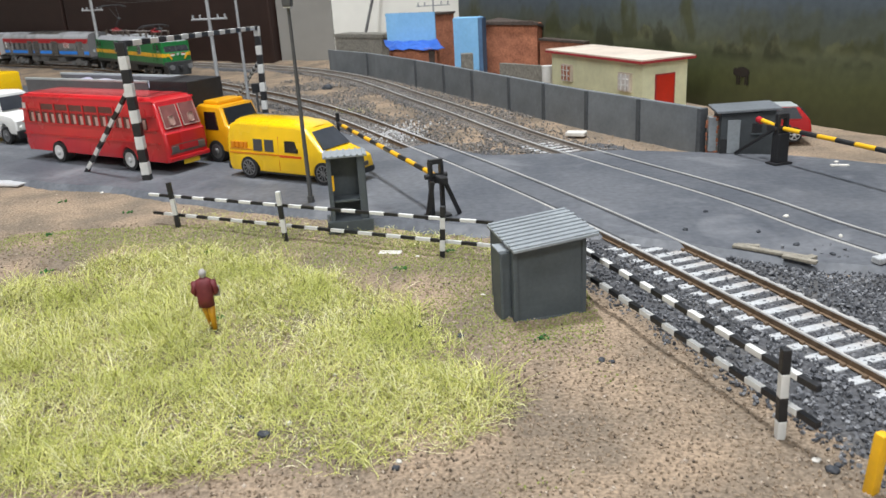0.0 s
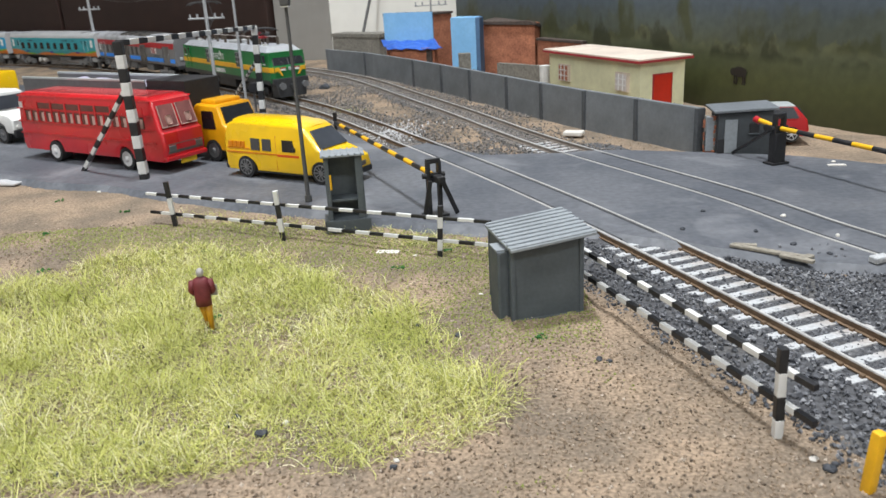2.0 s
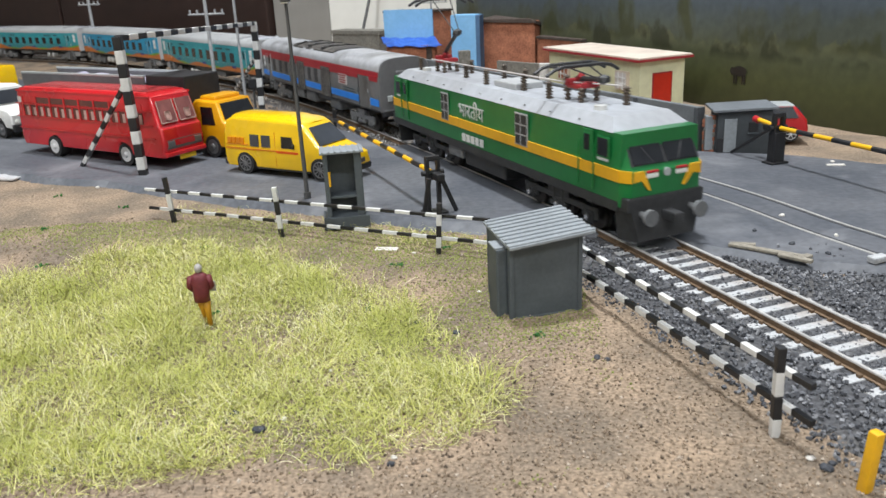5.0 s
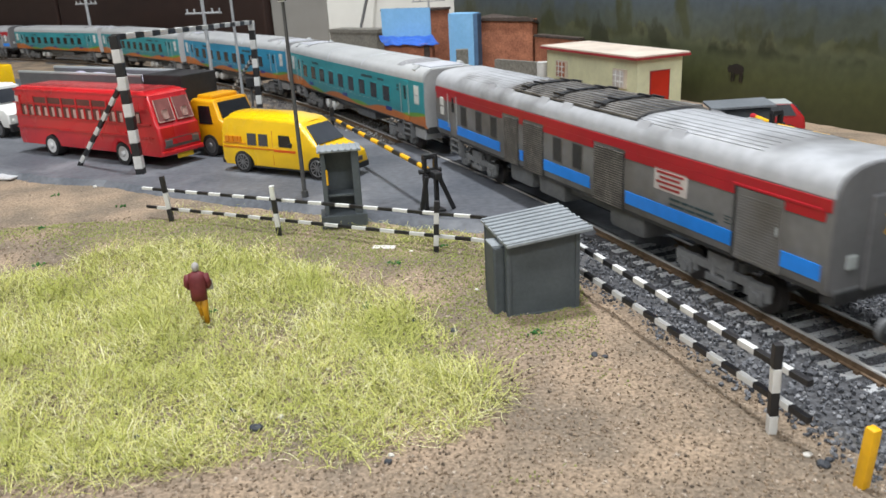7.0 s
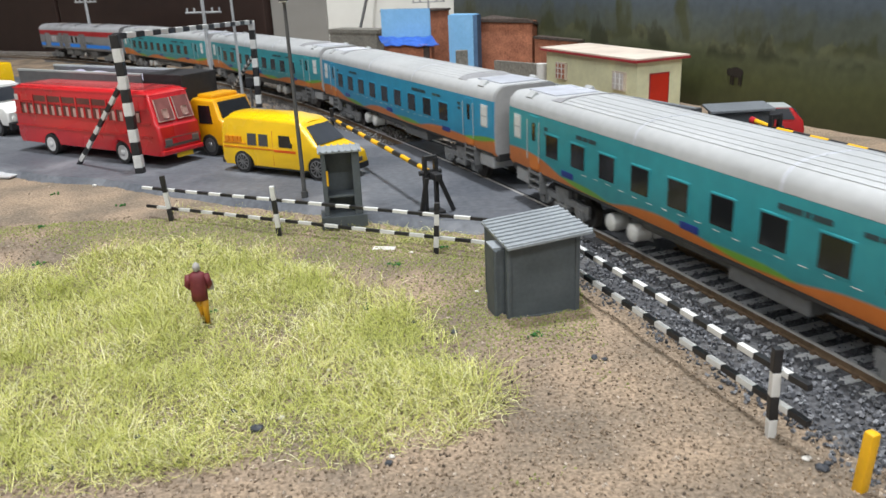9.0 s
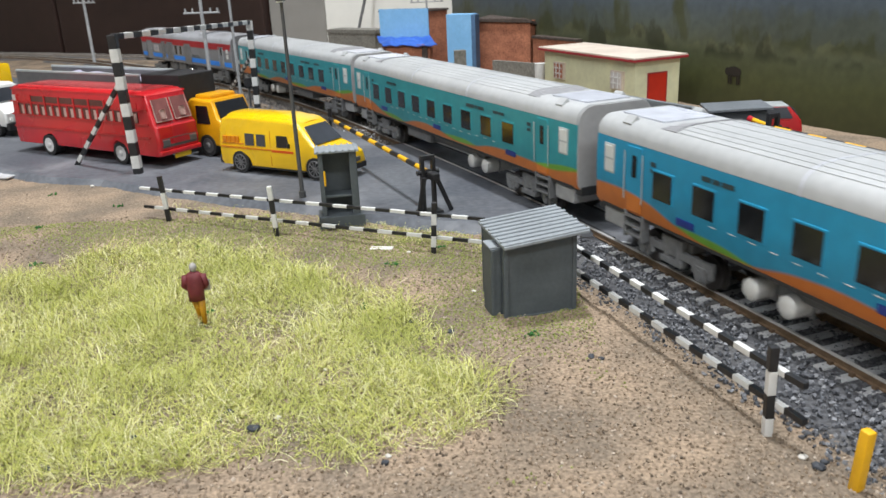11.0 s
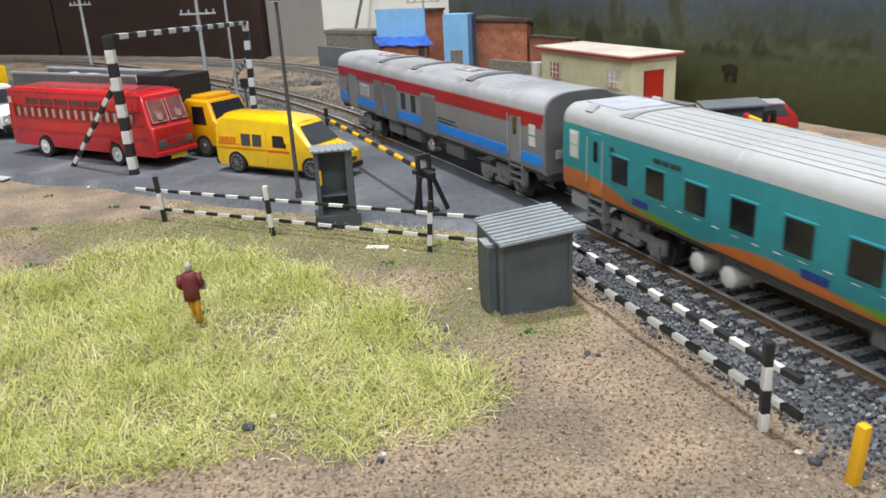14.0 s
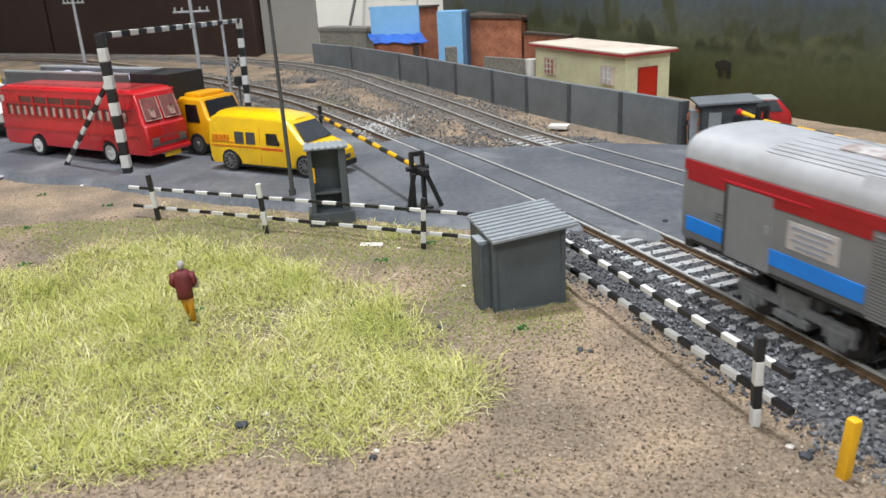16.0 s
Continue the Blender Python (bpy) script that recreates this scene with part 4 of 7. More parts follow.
        for y in (-0.0095, -0.004, 0.004, 0.0095):
            bm = bm_rod((head[0] - 0.0048, y, head[2]), (head[0] + 0.0048, y, head[2]), 0.0005, 6, bm)
        part("collector", bm, M_BOGIE, p)
    part("roof_box", bm_box(0.020, 0.014, 0.003, 0.008, 0, top + 0.0012, 0.0006), M_ROOF, t)
    for x in (-0.078, 0.080):
        part("roof_cap", bm_rod((x, -0.007, top - 0.0005), (x, -0.007, top + 0.0016), 0.0024, 18), M_TANK, t, "round white roof cap")
    for e in (-1, 1):
        bogie(t, e * 0.062, 0.042, M_BOGIE, 3)
    part("transformer", bm_box(0.040, 0.028, 0.0095, 0, 0, 0.0100, 0.001), M_BOGIE, t)
    part("battery_box", bm_box(0.016, 0.031, 0.007, -0.028, 0, 0.0112, 0.0008), M_UNDER, t)
    return t


SPEED, PITCH = 0.1673, 0.2602
# small changes of the pace: seconds, metres behind an even run
DRIFT = ((0.0, -0.0796), (0.5, -0.0655), (1.0, -0.0510), (1.5, -0.0410), (2.0, -0.0345), (3.0, -0.0230), (4.0, -0.0040), (7.0, 0.0), (9.0, -0.0003), (11.5, 0.0060), (12.5, 0.0082), (13.5, 0.0060), (14.5, 0.0055), (15.5, 0.0046), (16.0, 0.0020))
train = []


def build_train():
    train.append((locomotive(), 0.060, -0.2570))
    train.append((power_car("grey power car with red and blue stripes and a sooty roof", True), 0.083, -0.0015))
    teal = passenger_coach("teal passenger coach with an orange and green wave", M_TEAL)
    train.append((teal, 0.083, PITCH - 0.0020))
    train.append((passenger_coach("sky-blue passenger coach with an orange wave", M_SKY), 0.083, 2 * PITCH - 0.0030))
    train.append((passenger_coach("teal passenger coach with an orange and green wave", M_TEAL, (0.0325, 0.0460)), 0.083, 3 * PITCH - 0.0020))
    train.append((copy_thing(teal, pose(0, 0, 0)), 0.083, 4 * PITCH - 0.0020))
    train.append((power_car("grey power car with red and blue stripes and a silver roof", False), 0.083, 5 * PITCH))


def squeeze(vehicles, k):
    """True length of the coaches: all their parts shortened alike."""
    done = set()
    for v in vehicles:
        for ob in v.children_recursive:
            if ob.data and ob.data.name not in done:
                done.add(ob.data.name)
                ob.data.transform(Matrix.Scale(k, 4, (1, 0, 0)))


build_train()
squeeze([train[1][0]], 1.005)
squeeze([v for v, base, back in train[2:6]], 0.995)
squeeze([train[6][0]], 1.005)
squeeze([train[0][0]], 1.020)


def train_rows(back, base):
    """Rows of a vehicle whose middle is that far behind the first power car's."""
    rows = []
    for k in range(65):
        t = k * 0.25
        s = 0.7426 - SPEED * (t - 7.0) + back + float(np.interp(t, [k for k, v in DRIFT], [v for k, v in DRIFT]))
        a, b = on_line(s - base), on_line(s + base)
        mid = (a + b) / 2
        rows.append((t, pose(mid[0], mid[1], 0.0003, 0, 0, math.degrees(math.atan2(a[1] - b[1], a[0] - b[0])))))
    return rows


def motions():
    for vehicle, base, back in train:
        walk(vehicle, train_rows(back, base))
# ---- printed landscape behind the layout ----
def backdrop_print():
    m = bpy.data.materials.new("printed_landscape")
    m.use_nodes = True
    n, l = m.node_tree.nodes, m.node_tree.links
    b = n["Principled BSDF"]
    b.inputs["Roughness"].default_value = 0.55
    tc = n.new("ShaderNodeTexCoord")
    xyz = n.new("ShaderNodeSeparateXYZ")
    l.new(tc.outputs["Object"], xyz.inputs[0])
    wob = n.new("ShaderNodeTexNoise")
    wob.inputs["Scale"].default_value, wob.inputs["Detail"].default_value = 22.0, 5.0
    l.new(tc.outputs["Object"], wob.inputs["Vector"])
    def stretched(sx, sz, detail):
        k = n.new("ShaderNodeMapping")
        k.inputs["Scale"].default_value = (sx, 1, sz)
        l.new(tc.outputs["Object"], k.inputs["Vector"])
        tex = n.new("ShaderNodeTexNoise")
        tex.inputs["Scale"].default_value, tex.inputs["Detail"].default_value = 1.0, detail
        l.new(k.outputs[0], tex.inputs["Vector"])
        return tex.outputs["Fac"]

    def math_node(op, a, c):
        k = n.new("ShaderNodeMath")
        k.operation = op
        for i, v in enumerate((a, c)):
            if isinstance(v, float):
                k.inputs[i].default_value = v
            else:
                l.new(v, k.inputs[i])
        return k.outputs[0]

    z = math_node("ADD", xyz.outputs["Z"], math_node("MULTIPLY", math_node("SUBTRACT", wob.outputs["Fac"], 0.5), 0.012))
    ramp = n.new("ShaderNodeValToRGB")
    e = ramp.color_ramp.elements
    stops = ((0.0, (0.030, 0.031, 0.011)), (0.14, (0.042, 0.046, 0.015)), (0.30, (0.064, 0.072, 0.026)), (0.42, (0.076, 0.086, 0.042)), (0.52, (0.082, 0.092, 0.056)),
             (0.62, (0.074, 0.090, 0.078)), (0.74, (0.074, 0.094, 0.110)), (0.88, (0.100, 0.126, 0.158)), (1.0, (0.20, 0.24, 0.29)))
    e[0].position, e[0].color = stops[0][0], (*stops[0][1], 1)
    e[1].position, e[1].color = stops[-1][0], (*stops[-1][1], 1)
    for p, c in stops[1:-1]:
        e.new(p).color = (*c, 1)
    l.new(math_node("MULTIPLY", z, 9.6), ramp.inputs[0])

    def between_values(v, lo, hi):
        k = n.new("ShaderNodeMapRange")
        k.inputs[1].default_value, k.inputs[2].default_value = lo, hi
        l.new(v, k.inputs[0])
        return k.outputs[0]

    def layer(under, colour, fac):
        k = n.new("ShaderNodeMix")
        k.data_type = "RGBA"
        l.new(under, k.inputs[6])
        k.inputs[7].default_value = (*colour, 1)
        l.new(fac, k.inputs[0])
        return k.outputs[2]

    # rows of trees in the print, far to near: each rises from its foot, its crowns thinning upwards
    c = ramp.outputs[0]
    for colour, sx, sz, detail, foot, thin, cover in (
            ((0.070, 0.082, 0.064), 30, 12, 4.0, 0.056, 7.0, 0.40),
            ((0.110, 0.115, 0.060), 55, 40, 3.0, 0.050, 16.0, 0.44),
            ((0.050, 0.056, 0.022), 30, 14, 5.0, 0.052, 4.0, 0.50),
            ((0.030, 0.034, 0.016), 27, 20, 5.0, 0.045, 7.0, 0.49)):
        rise = math_node("MAXIMUM", math_node("SUBTRACT", z, foot), 0.0)
        dense = math_node("SUBTRACT", stretched(sx, sz, detail), math_node("MULTIPLY", rise, thin))
        m1 = math_node("MULTIPLY", between_values(dense, cover, cover + 0.05), between_values(z, foot - 0.003, foot + 0.002))
        c = layer(c, colour, math_node("MULTIPLY", m1, 0.85))
    grain = n.new("ShaderNodeHueSaturation")
    fine = n.new("ShaderNodeTexNoise")
    fine.inputs["Scale"].default_value, fine.inputs["Detail"].default_value = 160.0, 3.0
    l.new(tc.outputs["Object"], fine.inputs["Vector"])
    v = n.new("ShaderNodeMapRange")
    v.inputs[1].default_value, v.inputs[2].default_value, v.inputs[3].default_value, v.inputs[4].default_value = 0.3, 0.7, 0.88, 1.12
    l.new(fine.outputs["Fac"], v.inputs[0])
    l.new(v.outputs[0], grain.inputs["Value"])
    l.new(c, grain.inputs["Color"])
    l.new(grain.outputs[0], b.inputs["Base Color"])
    return m


def between(ax, ay, bx, by):
    """Middle, length and turn of a straight stretch."""
    return (ax + bx) / 2, (ay + by) / 2, math.hypot(bx - ax, by - ay), math.degrees(math.atan2(by - ay, bx - ax))


M_PRINT = backdrop_print()
M_BEAST = mat("printed_animal", (0.020, 0.016, 0.013), 0.6, grain=0.1, size=0.01)


def backdrop_panel():
    x, y, ln, turn = between(0.50, -0.156, 0.035, 0.930)
    p = part("backdrop", bm_box(ln, 0.004, 0.62, 0, 0, 0.29), M_PRINT)
    p.matrix_basis = pose(x, y, -0.012, 0, 0, turn)
    tagged(p, "printed landscape panel with grassland, trees and hills", "backdrop", kind="backdrop")
    # a dark grazing animal in the print
    bm = bm_ball(0.0040, 0, 0, 0.0080, 1.65, 0.03, 0.85)
    bm = bm_ball(0.0024, 0.0062, 0, 0.0078, 1.0, 0.05, 1.1, bm)
    for k in (-0.0048, -0.0030, 0.0024, 0.0044):
        bm = bm_box(0.0011, 0.0002, 0.0066, k, 0, 0.0030, bm=bm)
    a = part("printed_animal", bm, M_BEAST, p)
    a.matrix_basis = p.matrix_basis.inverted() @ pose(0.2040, 0.5278, 0.0155, 0, 0, turn)


backdrop_panel()


def room_back():
    for name, ends, m, deep, label, cat in (
            ("wardrobe", (-1.75, 1.99, -0.205, 1.105), M_CABINET, 0.30, "tall dark brown wooden wardrobe behind the layout", "wardrobe"),
            ("pillar", (-0.204, 1.108, -0.126, 1.064), M_PILLAR, 0.16, "grey-beige painted pillar", "pillar"),
            ("partition", (-0.125, 1.066, 0.10, 0.955), M_ROOM, 0.05, "cream white painted partition wall", "wall")):
        x, y, ln, turn = between(*ends)
        t = thing(name, label, cat, pose(x, y, 0, 0, 0, turn), kind="" if name == "wardrobe" else "structure")
        if name == "wardrobe":
            part("carcass", bm_box(ln, deep, 2.2, 0, deep / 2 + 0.012, 0.19), m, t)
            w = 0.42
            for i in range(5):
                part("door", bm_box(w - 0.006, 0.018, 2.12, ln / 2 - w * (i + 0.5), 0.0, 0.19, 0.003), m, t)
        else:
            part("body", bm_box(ln, deep, 2.54, 0, deep / 2, 0.35), m, t)


room_back()

# ---- striped poles and rails ----
def striped_bar(name, a, b, thick, band, parent, first=0, square=True, colours=None, label=""):
    """A bar painted in bands, each band a short piece of it."""
    colours = colours or (M_BLACK, M_WHITE)
    a, b = Vector(a), Vector(b)
    ln = (b - a).length
    count = max(1, round(ln / band))
    q = Vector((1, 0, 0)).rotation_difference(b - a).to_matrix().to_4x4()
    holder = None
    for i in range(count):
        w = ln / count
        bm = bm_box(w + 0.00002, thick, thick, 0, 0, 0, thick * 0.12) if square else bm_rod((-w / 2, 0, 0), (w / 2, 0, 0), thick / 2, 14)
        p = part("band" if holder else name, bm, colours[(i + first) % len(colours)], holder or parent, label if not holder else "", smooth=not square)
        m = Matrix.Translation(a + (b - a) * ((i + 0.5) / count)) @ q @ pose(0, 0, 0, 0, random.uniform(-.8, .8), random.uniform(-.8, .8))
        if holder is None:
            p.matrix_basis = m
            holder, first_m = p, m
        else:
            p.matrix_basis = first_m.inverted() @ m
    return holder


def post(t, x, y, top, first=0, lean=0.0, band=0.0058):
    return striped_bar("post", (x, y, -0.0045), (x + lean, y, top), 0.0019, band, t, first)


def fences():
    f = thing("striped_fence", "black and white striped fence along the road verge", "fence", group="striped fences")
    post(f, -0.1144, 0.3314, 0.0172, 0, -0.0014, 0.0072)
    post(f, -0.0625, 0.3017, 0.0180, 0, -0.0010)
    post(f, -0.0005, 0.2726, 0.0165, 0, 0.0012, 0.0042)
    off = Vector((0.0007, 0.0015))
    striped_bar("rail", (-0.1278, 0.3398, 0.0105), (0.0180, 0.2650, 0.0116), 0.0012, 0.0062, f, 1)
    striped_bar("rail", (-0.1270, 0.3394, 0.0022), (0.0180, 0.2650, 0.0030), 0.0012, 0.0062, f, 0)
    g = thing("striped_fence", "black and white striped fence along the ballast", "fence", group="striped fences")
    post(g, 0.0699, 0.1461, 0.0180, 1, -0.0005)
    post(g, 0.0405, 0.2345, 0.0165, 0, 0.0)
    striped_bar("rail", (0.0400, 0.2390, 0.0125), (0.0733, 0.1386, 0.0125), 0.0015, 0.0054, g, 1)
    striped_bar("rail", (0.0400, 0.2400, 0.0045), (0.0737, 0.1380, 0.0045), 0.0015, 0.0054, g, 1)


fences()


def height_gauge():
    t = thing("height_gauge", "black and white striped height gauge over the road", "gantry")
    a, b = Vector((-0.1554, 0.4151, 0)), Vector((-0.1331, 0.6256, 0))
    ta, tb = Vector((-0.1569, 0.4151, 0.0715)), Vector((-0.1318, 0.6256, 0.0655))
    striped_bar("upright", a - Vector((0, 0, 0.004)), ta, 0.0044, 0.0069, t, 0)
    striped_bar("upright", b - Vector((0, 0, 0.004)), tb, 0.0044, 0.0072, t, 0)
    striped_bar("crossbar", ta - Vector((0, 0, 0.001)), tb - Vector((0, 0, 0.001)) + (tb - ta).normalized() * 0.002, 0.0030, 0.0100, t, 0)
    striped_bar("brace", (-0.2020, 0.4461, -0.002), ta * 0.68 + a * 0.32, 0.0022, 0.0062, t, 0)
    striped_bar("brace", (-0.1821, 0.7386, -0.002), tb * 0.62 + b * 0.38, 0.0022, 0.0062, t, 0)


height_gauge()


# ---- level crossing barriers ----
def barrier(label, m, arm, first, struts=True):
    t = thing("level_crossing_barrier", label, "barrier", m, group="level crossing barriers")
    bm = bm_box(0.0060, 0.0022, 0.0020, 0, 0, 0.0232, 0.0003)
    for x in (-0.0024, 0.0024):
        bm = bm_box(0.0015, 0.0026, 0.0246, x, 0, 0.0110, 0.0003, bm=bm)
    bm = bm_box(0.0060, 0.0024, 0.0018, 0, 0, 0.0152, 0.0003, bm=bm)
    part("stand", bm, M_BLACK, t)
    for x, lean in ((-0.0044, 0.16), (0.0056, -0.42)) if struts else ():
        part("strut", bm_box(0.0018, 0.0014, 0.0165, x, -0.0030, 0.0078, 0.0003, ry=lean, rx=0.10), M_BLACK, t)
    part("axle", bm_rod((-0.0048, 0, 0.0172), (0.0048, 0, 0.0172), 0.0011, 12), M_BLACK, t)
    part("counterweight", bm_box(0.0034, 0.0060, 0.0030, 0.0004, -0.0052, 0.0165, 0.0006), M_BLACK, t)
    part("foot", bm_box(0.0098, 0.0072, 0.0012, 0, 0, 0.0004, 0.0003), M_BLACK, t)
    striped_bar("arm", (0, 0.002, 0.0172), (0, arm, 0.0172), 0.0022, 0.0107, t, first, False, (M_BLACK, M_YELLOW))
    return t


barrier("lowered yellow and black barrier on a black stand", pose(-0.0012, 0.3160, 0, 0, 0, 21.5), 0.150, 1)
rest = thing("barrier_rest", "small black post that holds the barrier's end", "post")
rest.matrix_basis = pose(-0.0565, 0.4580, 0)
part("post", bm_rod((0, 0, -0.002), (0, 0, 0.0215), 0.0009, 10, bm_box(0.0022, 0.0022, 0.0050, 0, 0, 0.0205, 0.0003)), M_BLACK, rest)
far_barrier = barrier("lowered yellow and black barrier beside the cabin", pose(0.1638, 0.3706, 0, 0, 0, 198.0), 0.140, 1, False)
part("column", bm_box(0.0062, 0.0050, 0.0150, 0, 0, 0.0075, 0.0005), M_BLACK, far_barrier)
part("tail", bm_rod((0, -0.004, 0.0178), (0, -0.0135, 0.0190), 0.0011, 12), M_YELLOW, far_barrier)
part("tail_lamp", bm_rod((0, -0.0135, 0.0185), (0, -0.0165, 0.0192), 0.0016, 12), M_RED, far_barrier, "red tail lamp")
part("brace", bm_box(0.0016, 0.0300, 0.0014, 0.004, -0.0140, 0.0085, 0.0003, rx=0.55), M_BLACK, far_barrier)


# ---- grey huts and the booth ----
def relay_hut():
    t = thing("relay_hut", "dark grey trackside hut with a ribbed roof", "hut", pose(0.0198, 0.2115, -0.003, 0, 0, 12.0))
    w, d, h, rise = 0.0218, 0.0222, 0.0232, 0.0020
    part("body", bm_loft([[(x, 0, 0), (x, d, 0), (x, d, h + rise * x / w), (x, 0, h + rise * x / w)] for x in (0, w)]), M_GREY, t)
    for x in (0.0004, w - 0.0004):
        for y in (0.0002, d - 0.0002):
            top = h + rise * x / w
            part("corner_post", bm_box(0.0014, 0.0014, top, x, y, top / 2, 0.0003), M_GREY, t)
    part("plinth", bm_box(w + 0.0008, d + 0.0008, 0.0012, w / 2, d / 2, 0.0002, 0.0002), M_GREY, t)
    p = part("door", bm_box(0.0034, 0.0082, 0.0214, -0.0016, 0.0066, 0.0107, 0.0004), M_GREY, t, "dark grey projecting door")
    part("door_edge", bm_box(0.0005, 0.0004, 0.0206, -0.0026, 0.0024, 0.0107, 0.0001), M_GREY, p)
    part("door_cap", bm_box(0.0038, 0.0070, 0.0006, -0.0016, 0.0066, 0.0216, 0.0002), M_GREYLIGHT, p, "pale grey door cap")
    slope = -math.atan2(rise, w)
    x0, x1, y0, y1 = -0.0012, w + 0.0028, -0.0040, d + 0.0008
    roof = part("roof", bm_box(x1 - x0, y1 - y0, 0.0009, (x0 + x1) / 2, (y0 + y1) / 2, h + 0.0014, 0.0002, ry=slope), M_GREYLIGHT, t, "pale grey sloping roof")
    count = 9
    for i in range(count):
        y = y0 + 0.0011 + (y1 - y0 - 0.0022) * i / (count - 1)
        part("rib", bm_box(x1 - x0 + 0.0004 - 0.0005 * (i % 3), 0.0013, 0.0007, (x0 + x1) / 2, y, h + 0.0020, 0.0002, ry=slope + 0.004 * (i % 2)), M_GREYLIGHT, roof)


relay_hut()


def open_booth():
    t = thing("telephone_booth", "small open-fronted grey booth on a plinth by the road", "booth", pose(-0.0375, 0.3135, -0.001, 0, 0, 8))
    part("plinth", bm_box(0.0185, 0.0125, 0.0052, 0, 0, 0.0012, 0.0004), M_GREY, t)
    w, d, z0, z1 = 0.0142, 0.0095, 0.0037, 0.0295
    part("back", bm_box(w, 0.0011, z1 - z0, 0, d / 2, (z0 + z1) / 2, 0.0002), M_GREY, t)
    for x in (-w / 2, w / 2):
        part("side", bm_box(0.0011, d, z1 - z0, x, 0, (z0 + z1) / 2, 0.0002), M_GREY, t)
    part("jamb", bm_box(0.0026, 0.0012, z1 - z0, w / 2 - 0.0012, -d / 2 + 0.0004, (z0 + z1) / 2, 0.0002), M_GREY, t)
    part("jamb", bm_box(0.0014, 0.0012, z1 - z0, -w / 2 + 0.0006, -d / 2 + 0.0004, (z0 + z1) / 2, 0.0002), M_GREY, t)
    part("shelf", bm_box(w - 0.001, d - 0.001, 0.0010, 0, 0.0004, 0.0115, 0.0002), M_GREY, t)
    roof = part("roof", bm_box(w + 0.0032, d + 0.0030, 0.0008, 0, -0.0003, z1 + 0.0006, 0.0002), M_GREYLIGHT, t, "pale grey ribbed roof")
    for i in range(7):
        part("rib", bm_box(0.0008, d + 0.0034, 0.0006, -0.0076 + i * 0.0025, -0.0003, z1 + 0.0011, 0.0001), M_GREYLIGHT, roof)
    part("handle", bm_rod((-w / 2 + 0.0016, -d / 2 - 0.0004, 0.0165), (-w / 2 + 0.0016, -d / 2 - 0.0004, 0.0225), 0.00045, 8), M_YELLOW, t, "small yellow handle")


open_booth()


def gate_cabin():
    t = thing("gate_cabin", "grey gatekeeper cabin with a flat roof", "cabin", pose(0.1455, 0.3995, 0, 0, 0, -8))
    M_DIM = mat("dim_grey_paint", (0.052, 0.060, 0.066), 0.65, grain=0.1, size=0.0012, second=(0.042, 0.048, 0.053), big=0.01)
    M_DIMROOF = mat("dim_roof_paint", (0.15, 0.165, 0.18), 0.6, grain=0.12, size=0.0015)
    w, d, h = 0.0265, 0.0190, 0.0200
    part("body", bm_loft([[(0, 0, -0.002), (0, d, -0.002), (0, d, h + 0.001), (0, 0, h)], [(w, 0, -0.002), (w, d, -0.002), (w, d, h + 0.0018), (w, 0, h + 0.0008)]]), M_DIM, t)
    part("roof", bm_box(w + 0.0050, d + 0.0050, 0.0013, w / 2 - 0.0004, d / 2, h + 0.0018, 0.0003, ry=-0.035), M_DIMROOF, t, "grey flat roof")
    part("porch", bm_box(0.0052, 0.0060, h - 0.0020, -0.0022, 0.0090, h / 2 - 0.0014, 0.0004), M_GREYLIGHT, t)
    part("doorway", bm_box(0.0008, 0.0046, 0.0100, -0.0046, 0.0100, 0.0050, 0.0002), M_BLACK, t)
    part("front_panel", bm_box(0.0062, 0.0010, h - 0.0030, 0.0062, -0.0003, h / 2 - 0.0015, 0.0002), M_GREYLIGHT, t, "pale grey panel beside the doorway")
    part("doorway", bm_box(0.0036, 0.0012, 0.0080, 0.0014, -0.0003, 0.0032, 0.0002), M_BLACK, t)
    win = part("window", bm_box(0.0046, 0.0008, 0.0052, w - 0.0090, -0.0002, 0.0125, 0.0002), M_BLACK, t)
    part("sill", bm_box(0.0052, 0.0014, 0.0006, w - 0.0090, -0.0006, 0.0097, 0.0001), M_GREY, win)


gate_cabin()

M_BRICK = mat("brick_red", (0.40, 0.155, 0.085), 0.9, grain=0.3, size=0.0016, second=(0.30, 0.115, 0.065), big=0.01, bump=0.0003)
M_MUD = mat("brown_roof", (0.075, 0.055, 0.045), 0.9, grain=0.3, size=0.003, bump=0.0004)
M_CREAM = mat("cream_paint", (0.80, 0.80, 0.54), 0.7, grain=0.04, size=0.003)
M_CREAMROOF = mat("cream_roof", (0.66, 0.57, 0.48), 0.7, grain=0.06, size=0.003)
M_TRIM = mat("red_trim", (0.36, 0.035, 0.04), 0.5, grain=0.06, size=0.003)
M_DOOR = mat("red_door", (0.58, 0.03, 0.012), 0.45, grain=0.05, size=0.003)
M_SKYWALL = mat("sky_blue_wall", (0.20, 0.44, 0.72), 0.8, grain=0.05, size=0.003, second=(0.23, 0.48, 0.76), big=0.02)
# shaded copy of the sky-blue wall, for the side turned away
M_SKYWALLSHADE = mat("sky_blue_wall_shaded", (0.075, 0.15, 0.27), 0.8, grain=0.08, size=0.003)
M_TARP = mat("blue_tarpaulin", (0.04, 0.13, 0.52), 0.4, grain=0.15, size=0.004)
M_DULL = mat("dull_grey_stone", (0.20, 0.19, 0.165), 0.9, grain=0.3, size=0.002, bump=0.0003)


